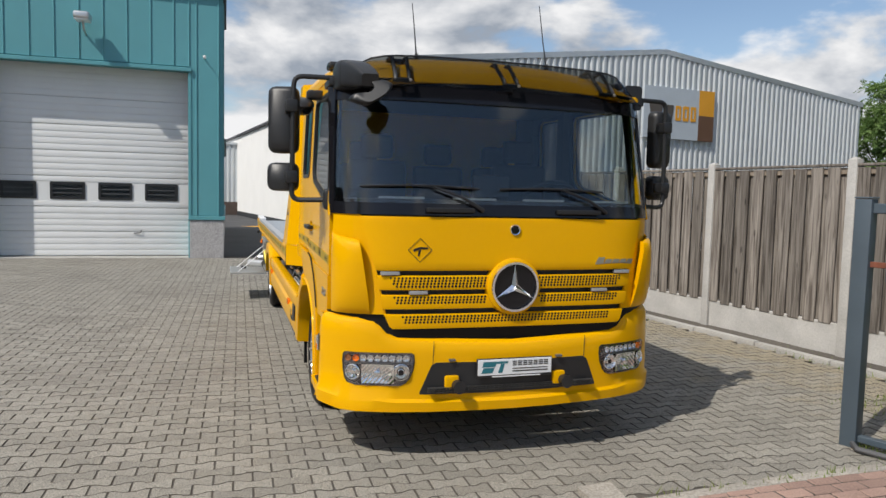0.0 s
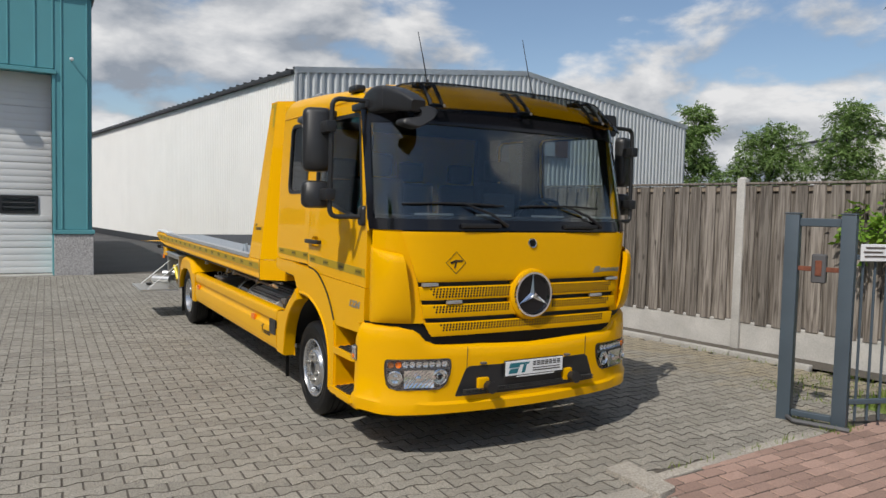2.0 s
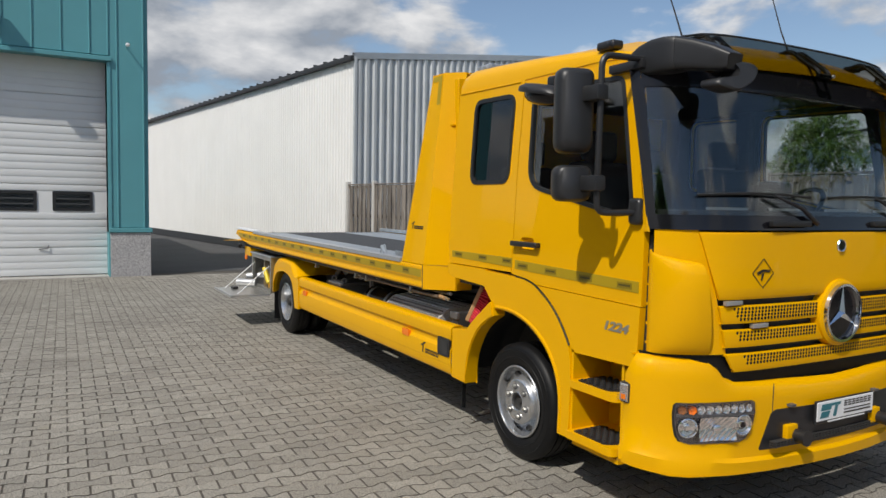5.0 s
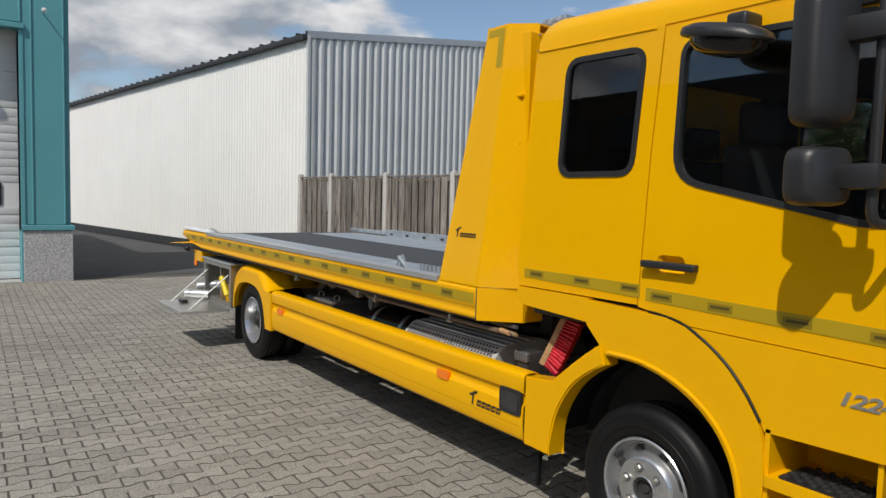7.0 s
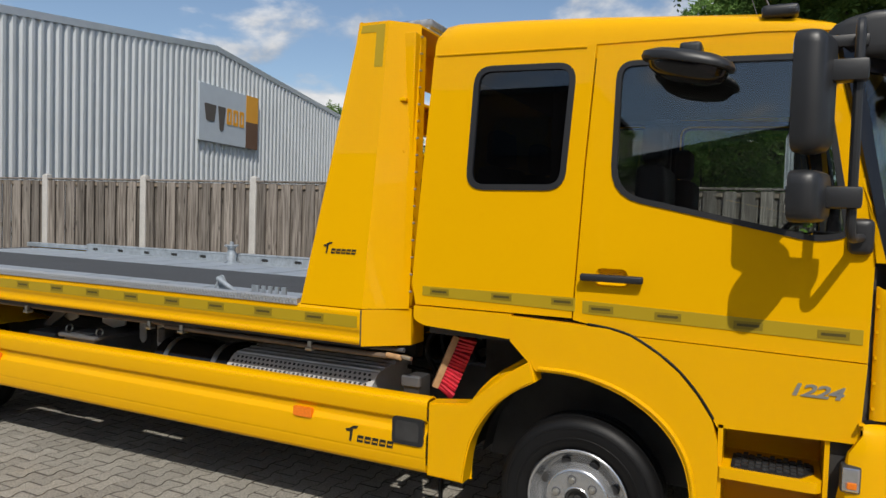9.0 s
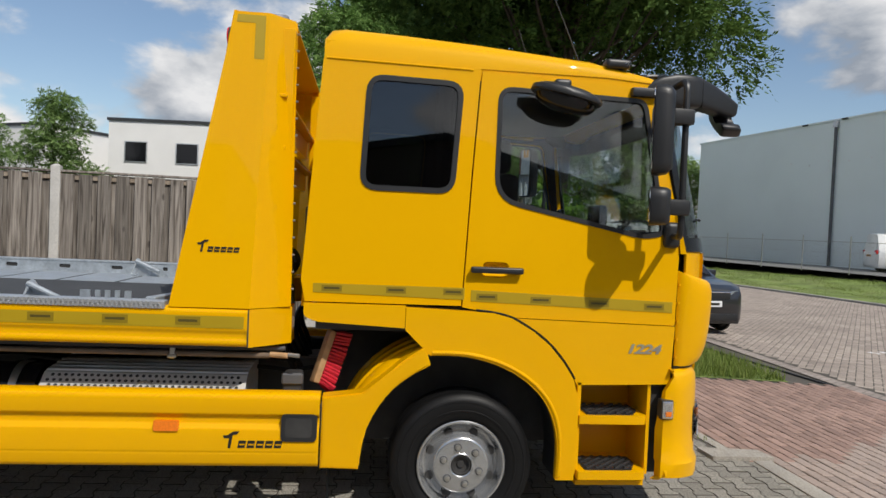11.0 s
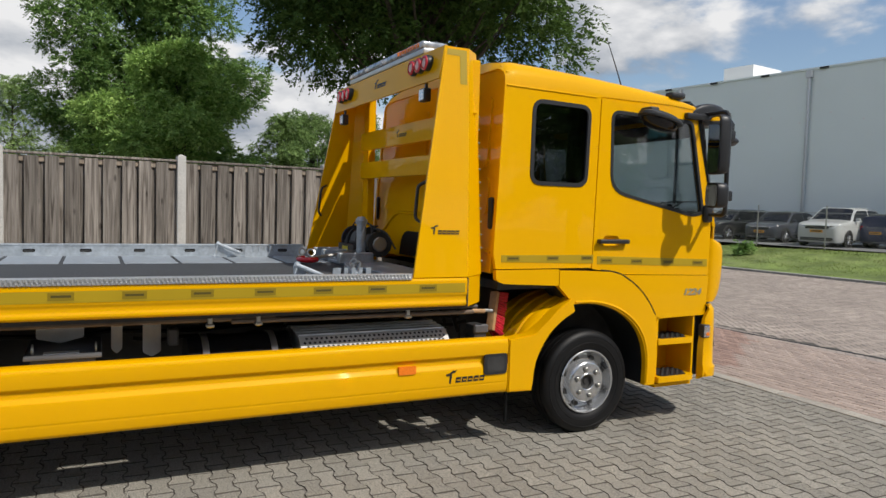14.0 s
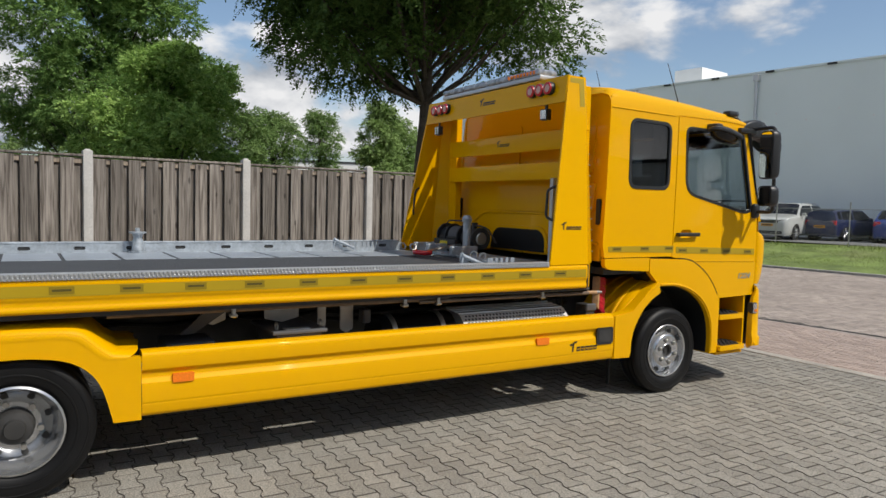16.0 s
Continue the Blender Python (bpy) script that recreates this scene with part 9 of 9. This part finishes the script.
HATCH = (4.2, 1.76, 1.48, 1.05, 0.92, 1.75, 3.35, 0.98)
ESTATE = (4.5, 1.76, 1.50, 1.10, 0.92, 1.85, 4.0, 1.0)
SUV = (4.7, 1.88, 1.68, 1.20, 1.08, 1.95, 4.1, 1.15)
SMALL = (3.6, 1.60, 1.45, 0.85, 0.90, 1.40, 3.2, 0.98)
VAN = (4.9, 1.92, 1.95, 0.85, 1.05, 1.55, 4.75, 1.15)
MPV = (4.65, 1.82, 1.74, 1.0, 1.0, 1.9, 4.1, 1.1)
BLACKC, GREYC, SILVERC, BLUEC, WHITEC = (0.014, 0.014, 0.016), (0.05, 0.054, 0.064), (0.50, 0.51, 0.49), (0.016, 0.024, 0.075), (0.78, 0.79, 0.79)
base_h = 7.5
for kind, col, bearing, dist, turn_, lab in (
        (VAN, WHITEC, 132.0, 43.4, -18, "white delivery van parked by the grey hall"),
        (ESTATE, BLACKC, 134.2, 41.6, -10, "black estate car parked behind the wire fence"),
        (ESTATE, BLACKC, 137.8, 38.6, 182, "black estate car facing the wire fence"),
        (HATCH, GREYC, 141.2, 36.8, 190, "dark grey hatchback facing the wire fence"),
        (SUV, SILVERC, 145.0, 34.2, 192, "silver grey off-road car parked behind the wire fence"),
        (SMALL, BLUEC, 148.9, 34.5, -3, "small dark blue hatchback parked behind the wire fence"),
        (HATCH, (0.02, 0.05, 0.22), 152.6, 34.5, 20, "bright blue car parked behind the wire fence")):
    a = radians(bearing)
    car(kind, col, (-3.25 + dist * math.sin(a), 7.68 + dist * math.cos(a), 0.442), turn_, lab)
car(MPV, BLACKC, (11.7, 0.15, ground_z(11.7, 0.15)), -82, "black people carrier standing on the brick road", SIGNWHITE, "cars on the road")
car(ESTATE, BLACKC, (33.0, -8.2, 0.0), 60, "dark car parked beyond the grass far down the road")
car(SUV, GREYC, (36.0, -10.0, 0.0), 75, "dark grey car parked beyond the grass far down the road")


# ---- wire fence along the car park ----
def wire_fence():
    f = thing("wire_fence", "galvanised chain link fence with slim posts along the car park", "fence")
    t0 = -18.6
    bm = B(); cyl(bm, (0, 0, 0), (0, 0, 1.75), 0.025, seg=8)
    pm = finish(bm, "post", STEEL)
    for i in range(26):
        p = W(-8 + i * 2.9, t0)
        o = new("post", pm); o.parent = f; o.matrix_local = Matrix.Translation((p.x, p.y, 0.38))
    for z in (0.4, 0.95, 1.45):
        bm = B(); tube(bm, [W(-8, t0, z + 0.40), W(66, t0, z + 0.40)], 0.012 if z > 1.4 else 0.004, 6); part("line_wire", bm, STEEL, f)
    vs, fs = [], []
    for k in range(900):
        s = -4 + k * 0.06
        for d in (1.45, -1.45):
            a, b = W(s, t0, 0.45), W(s + d * 0.6, t0, 1.85)
            n = len(vs); w = EX * 0.0014
            vs += [a - w, a + w, b + w, b - w]; fs.append((n, n + 1, n + 2, n + 3))
    tagged(raw("mesh", [tuple(v) for v in vs], fs, STEEL, f), kind="stuff")


wire_fence()


# ---- grey hall across the road and other far buildings ----
def hall():
    m = Matrix.Rotation(TURN, 4, "Z")
    w = tagged(part("wall_hall", box(B(), -30, 46, -46, -25.5, 0.25, 9.0, m=m), GREYWALL, smooth=0), "plain grey composite hall wall across the road", "wall", kind="structure")
    part("roof_edge", box(B(), -30.1, 46.1, -46.1, -25.44, 9.0, 9.10, m=m), GREYWALL, w, smooth=0)
    for s in (24.9, 17.1, 32.5, 9.0, 1.0):
        bm = B(); cyl(bm, m @ Vector((s, -25.38, 0.4)), m @ Vector((s, -25.38, 8.95)), 0.085, seg=12); part("rain_pipe", bm, ALU if s < 20 else GREYPART, w)
        bm = B(); box(bm, s - 0.14, s + 0.14, -25.5, -25.26, 8.6, 8.95, m=m); part("pipe_head", bm, ALU, w, smooth=0)
    for s in [0.5 + 1.55 * k for k in range(24)]:
        part("wall_fixing", cyl(B(), m @ Vector((s, -25.5, 6.6 + 0.25 * math.sin(s * 2.1))), m @ Vector((s, -25.47, 6.6 + 0.25 * math.sin(s * 2.1))), 0.05, seg=8), WHITEP, w)
    part("roof_unit", box(B(), 23.2, 25.2, -33, -30, 9.1, 10.8, m=m), WHITESHEET, w, smooth=0)
    for s in (10.0 + 3.1 * k for k in range(9)):
        part("roof_anchor", box(B(), s, s + 0.45, -25.47, -25.40, 8.98, 9.07, m=m), DARKTRIM, w, smooth=0)


hall()


def block(name, x, y, w, d, h, rz, m_, label, rows=()):
    b = part(name, box(B(), -w / 2, w / 2, -d / 2, d / 2, 0, h), m_, smooth=0)
    b.matrix_world = pose(x, y, 0, 0, 0, rz)
    tagged(b, label, "building")
    part("roof_edge", box(B(), -w / 2 - 0.1, w / 2 + 0.1, -d / 2 - 0.1, d / 2 + 0.1, h, h + 0.2), DARKTRIM, b, smooth=0)
    for x0, x1, z0, z1, face in rows:
        yy = -d / 2 if face < 0 else d / 2
        bm = B(); box(bm, x0, x1, yy - 0.06, yy + 0.06, z0, z1, 0.01, 1); fr = part("window_frame", bm, DARKTRIM if m_ is BRICKDARK else ALU, b)
        bm = B(); box(bm, x0 + 0.08, x1 - 0.08, yy - 0.07, yy + 0.07, z0 + 0.08, z1 - 0.08); part("pane", bm, GLOSSBLACK, fr, smooth=0)
    return b


block("far_hall", 58, 33, 12, 9, 7.9, 60, WHITESHEET, "white flat-roofed hall far behind the fence")
block("office_block", 53.4, 20.4, 7.5, 9, 8.3, 85, WHITESHEET, "white office block with windows behind the fence", [(-2.6, -1.0, 5.4, 6.9, 1), (1.0, 2.6, 5.4, 6.9, 1)])
block("street_hall", 78, -22, 24, 14, 6.0, 70, WHITESHEET, "long white hall down the street", [(-9 + 3 * k, -7 + 3 * k, 0.8, 2.2, 1) for k in range(6)])
bo = block("brick_office", -25.7, 0.5, 21, 9, 5.4, 42, BRICKDARK, "dark brick office building opposite the truck", [(-9.4 + 3.4 * k, -7.3 + 3.4 * k, z, z + 1.5, -1) for k in range(6) for z in (0.9, 3.3)])
# never in view: added so that the cab windows mirror something dark
block("unseen_brick_wing", -24, 22, 22, 8, 8.0, 90, BRICKDARK, "unseen dark brick block added to darken the cab window reflections", [(-9.6 + 3.4 * k, -7.5 + 3.4 * k, z, z + 1.5, -1) for k in range(6) for z in (0.9, 3.3, 5.7)])
block("white_house", -29.0, -24.0, 9, 8, 6.6, 45, WHITESHEET, "white flat-roofed house with dark windows across the street", [(-3.4, -1.6, 3.6, 5.2, -1), (1.2, 3.2, 3.6, 5.2, -1), (-3.4, -1.6, 0.9, 2.4, -1), (1.2, 3.2, 0.9, 2.4, -1)])
# low far shed seen in the gap beside the workshop
bm = B(); p0 = Vector((-4.0, 52.0, 0))
corrugated(bm, 0.0, 9.0, lambda a: 4.9, 0.9, 0.3, 0.06, lambda a, d, z: (p0.x + a, p0.y - d, z), 0.3)
fs_ = tagged(part("wall_far_shed", bm, GREYSHEET, smooth=20), "grey corrugated wall of a shed behind the workshop", "wall", kind="structure")
part("plinth", box(B(), -4.0, 5.0, 51.9, 52.3, 0, 0.9), BRICKDARK, fs_, smooth=0)
part("roof_edge", box(B(), -4.1, 5.1, 51.85, 60, 4.9, 5.05), GREYSHEET, fs_, smooth=0)

# ---- paving, laid last ----
PL, PW, PA = 0.225, 0.1165, 0.0125


def paver_outline(g=0.0031):
    """A wavy concrete paver: wide ends, narrow waist."""
    h, a = PL / 2 - g * 1.5, PW / 2 - g
    q = PL / 4
    top = [(-h, a + PA), (-q - 0.022, a + PA), (-q + 0.022, a - PA), (q - 0.022, a - PA), (q + 0.022, a + PA), (h, a + PA)]
    return top + [(x, -y) for x, y in reversed(top)]


OUT = paver_outline()
RIM_IN = [(x * 0.982, y * 0.972) for x, y in OUT]
NP = len(OUT)
PAVE_TURN = radians(-1.0)


def kerb_back(x):
    """The kerb's edge on the yard side; it steps at the loose slab."""
    return 3.31 if x < 1.9 else lerp([(2.1, 3.42), (3.2, 3.50), (6.0, 3.53)], x)


def kerb_front(x):
    return kerb_back(x) - (0.145 if x < 1.9 else 0.095)


def paver_cells():
    ca, sa = math.cos(PAVE_TURN), math.sin(PAVE_TURN)
    rnd = random.Random(3)
    x0, x1, y0, y1 = -9.0, 6.3, 3.36, 18.58
    for r in range(int((y1 - y0) / PW) + 20):
        for c in range(int((x1 - x0) / PL) + 4):
            lx, ly = x0 + (c + 0.5 * (r % 2)) * PL, y0 - 0.6 + r * PW
            x, y = lx * ca - ly * sa, lx * sa + ly * ca
            edge = 5.92 - 0.115 * (y - 7.3)
            if y < kerb_back(x) - 0.014 or y > 18.56 or x > edge or x < x0 + 0.3:
                continue
            yield x, y, rnd.uniform(-0.0018, 0.0018), rnd.uniform(-0.006, 0.006), rnd.uniform(-0.006, 0.006), rnd.uniform(-0.012, 0.012)


def lay():
    yard = tagged(raw("yard_bed", [(-40, 3.24, -0.0055), (6.1, 3.24, -0.0055), (4.9, 18.6, -0.0055), (-40, 18.6, -0.0055)], [(0, 1, 2, 3)], JOINT), "sand bed of the paved yard", "paving", kind="structure")
    top = [(x, y, 0.0) for x, y in RIM_IN]
    me = bpy.data.meshes.new("paver")
    vs = top + [(x, y, -0.006) for x, y in OUT] + [(x, y, -0.03) for x, y in OUT]
    fs = [tuple(range(NP - 1, -1, -1))] + [(i, (i + 1) % NP, NP + (i + 1) % NP, NP + i) for i in range(NP)] + [(NP + i, NP + (i + 1) % NP, 2 * NP + (i + 1) % NP, 2 * NP + i) for i in range(NP)]
    me.from_pydata(vs, [], fs); me.update(); me.materials.append(PAVER_ONE); me.materials.append(JOINT)
    side_of = [0] + [1] * (2 * NP)
    me.polygons.foreach_set("material_index", side_of)
    singles = 0
    V, F = [], []
    base = np.array(vs)
    for x, y, dz, ta, tb, tr in paver_cells():
        if singles < 300 and -1.3 < x < 0.55 and 3.6 < y < 9.5:
            o = new("paver", me); o.parent = yard
            o.matrix_local = Matrix.Translation((x, y, dz)) @ Euler((ta, tb, tr + PAVE_TURN)).to_matrix().to_4x4()
            singles += 1
            continue
        c, s = math.cos(tr + PAVE_TURN), math.sin(tr + PAVE_TURN)
        b = base.copy()
        b[:, 2] += dz + ta * base[:, 1] - tb * base[:, 0]
        b[:, 0], b[:, 1] = base[:, 0] * c - base[:, 1] * s + x, base[:, 0] * s + base[:, 1] * c + y
        n = len(V)
        V.extend(b.tolist()); F.extend(tuple(i + n for i in f) for f in fs)
    pv = tagged(raw("pavers", V, F, PAVER, yard), kind="stuff") or bpy.data.objects["pavers"]
    pv.data.materials.append(JOINT); pv.data.polygons.foreach_set("material_index", side_of * (len(F) // len(side_of)))
    # red clay bricks at the entrance
    bw, bh = 0.208, 0.102
    bed = tagged(raw("entrance_bed", [(-4.9, 0.26, ground_z(0, 0.26) - 0.006), (5.2, 0.26, ground_z(0, 0.26) - 0.006), (5.2, 3.236, ground_z(0, 3.236) - 0.006), (-4.9, 3.236, ground_z(0, 3.236) - 0.006)], [(0, 1, 2, 3)], JOINT), "sand bed of the red entrance paving", "paving", kind="structure")
    rnd = random.Random(8)
    V, F = [], []
    VP, FP = [], []
    r = 0
    y = 0.27
    while y < 3.48:
        x = -4.85 + (r % 2) * bw / 2
        while x < 5.1:
            if y + 0.03 > kerb_front(x):
                x += bw
                continue
            # ragged far edge where the red field gives way to pale clinkers
            red = x > lerp([(0.2, 3.75), (0.9, 3.15), (2.0, 2.3), (3.2, 1.85)], y) + 0.14 * math.sin(y * 7) + rnd.uniform(-0.12, 0.12)
            v_, f_ = (V, F) if red else (VP, FP)
            h = 0.006 + rnd.uniform(-0.002, 0.002)
            z = ground_z(x, y)
            z2 = ground_z(x, y + bh)
            a, b, c2, d = x - bw / 2 + 0.0065, x + bw / 2 - 0.0065, y + 0.005, min(y + bh - 0.005, kerb_front(x) + 0.004)
            n = len(v_)
            e = 0.005
            v_ += [(a, c2, z - 0.02), (b, c2, z - 0.02), (b, d, z2 - 0.02), (a, d, z2 - 0.02), (a, c2, z + h - 0.006), (b, c2, z + h - 0.006), (b, d, z2 + h - 0.006), (a, d, z2 + h - 0.006),
                  (a + e, c2 + e, z + h), (b - e, c2 + e, z + h), (b - e, d - e, z2 + h), (a + e, d - e, z2 + h)]
            f_ += [(n + 8, n + 9, n + 10, n + 11)] + [(n + i, n + (i + 1) % 4, n + 4 + (i + 1) % 4, n + 4 + i) for i in range(4)] + [(n + 4 + i, n + 4 + (i + 1) % 4, n + 8 + (i + 1) % 4, n + 8 + i) for i in range(4)]
            x += bw
        y += bh; r += 1
    for name, v_, f_, m_ in (("bricks", V, F, REDBRICK), ("pale_bricks", VP, FP, PALEBRICK)):
        o = raw(name, v_, f_, m_, bed); tagged(o, kind="stuff")
        o.data.materials.append(JOINT); o.data.polygons.foreach_set("material_index", [0, 1, 1, 1, 1, 0, 0, 0, 0] * (len(f_) // 9))
    # kerb stones between yard and entrance, one broken slab
    k = tagged(new("entrance_kerb"), "worn concrete kerb stones flush with the paving", "kerb", kind="structure")
    x = -9.0
    rk = random.Random(5)
    while x < 4.0:
        ln = min(0.98, 1.86 - x) if x < 1.86 else 0.98
        m_ = x + ln / 2
        yb, yf = kerb_back(m_), kerb_front(m_)
        slant = math.atan2(kerb_back(x + ln) - kerb_back(x), ln) if x > 2 else 0.0
        bm = B(); box(bm, -ln / 2, ln / 2, yf - (yb + yf) / 2, yb - (yb + yf) / 2, -0.05, 0.008 + rk.uniform(-0.003, 0.004), 0.012, 2,
                      Matrix.Translation((m_, (yb + yf) / 2, 0)) @ Matrix.Rotation(slant, 4, "Z")); part("kerb_stone", bm, KERBSTONE, k)
        x += ln + 0.008
        if 1.8 < x < 2.1: x = 2.12
    bm = B(); plate(bm, round2([(1.875, 3.12), (2.06, 3.16), (2.12, 3.63), (1.89, 3.61)], 0.02, 3), lambda a, b, d: (a, b, d), -0.04, 0.028); part("slab", bm, KERBSTONE, k)
    # clinkers of the road in herringbone, slantwise to the traffic
    rb = patch("road_bed", JOINT, -11.6, 23.6, -11.7, 0.0, 40, 40, -0.003, "sand bed of the brick road", "paving")
    V, F = [], []
    L, w = 0.21, 0.105
    hx = TURN + radians(45)
    ex, ey = Vector((math.cos(hx), math.sin(hx))), Vector((-math.sin(hx), math.cos(hx)))
    rh = random.Random(21)
    for i in range(-330, 330):
        for j in range(-90, 90):
            # two bricks a cell, each row set off by one width
            for across in (0, 1):
                a0, b0 = (i + 4 * j) * w, i * w
                if across:
                    a0, b0, da, db = a0 + L, b0 - w, w, L
                else:
                    da, db = L, w
                c_ = ex * (a0 + da / 2) + ey * (b0 + db / 2)
                s_, t_ = st(c_.x, c_.y)
                if not (-11.5 < c_.x < 23.5 and -11.6 < c_.y < -0.09 and -12.7 < t_) or -0.375 < t_ < -0.265:
                    continue
                dz = 0.001 + rh.uniform(-0.0015, 0.0015)
                n = len(V)
                g = 0.006
                for e_, z_ in ((g, -0.004), (g + 0.006, dz)):
                    for a, b in ((a0 + e_, b0 + e_), (a0 + da - e_, b0 + e_), (a0 + da - e_, b0 + db - e_), (a0 + e_, b0 + db - e_)):
                        p = ex * a + ey * b
                        V.append((p.x, p.y, ground_z(p.x, p.y) + z_))
                F += [(n + 4, n + 5, n + 6, n + 7)] + [(n + q, n + (q + 1) % 4, n + 4 + (q + 1) % 4, n + 4 + q) for q in range(4)]
    tagged(raw("clinkers", V, F, ROADCLINKER, rb), kind="stuff")
    # drain line and painted blocks on the road
    d = tagged(new("gutter_line"), "dark sunk gutter line along the road edge", "gutter", kind="structure")
    for i in range(30):
        a = -20 + i * 1.0
        p, q = W(a, -0.32), W(a + 0.985, -0.32)
        bm = B(); m = Matrix.Translation((p.x, p.y, ground_z(p.x, p.y))) @ Matrix.Rotation(TURN, 4, "Z") @ Matrix.Rotation(-math.atan2(ground_z(q.x, q.y) - ground_z(p.x, p.y), 0.985), 4, "Y"); box(bm, 0, 0.985, -0.02, 0.02, -0.02, 0.004, m=m); part("gutter_stone", bm, ASPHALT, d, smooth=0)
    for i in range(5):
        x, y = 8.35 + 0.14 * i, -2.75 - 0.30 * i
        o = part("painted_brick", box(B(), -0.10, 0.10, -0.05, 0.05, -0.01, 0.002), SIGNWHITE, smooth=0)
        o.matrix_world = pose(x, y, ground_z(x, y), 0, 0, 20); tagged(o, "white painted brick in the road", "road marking", "painted bricks")


lay()
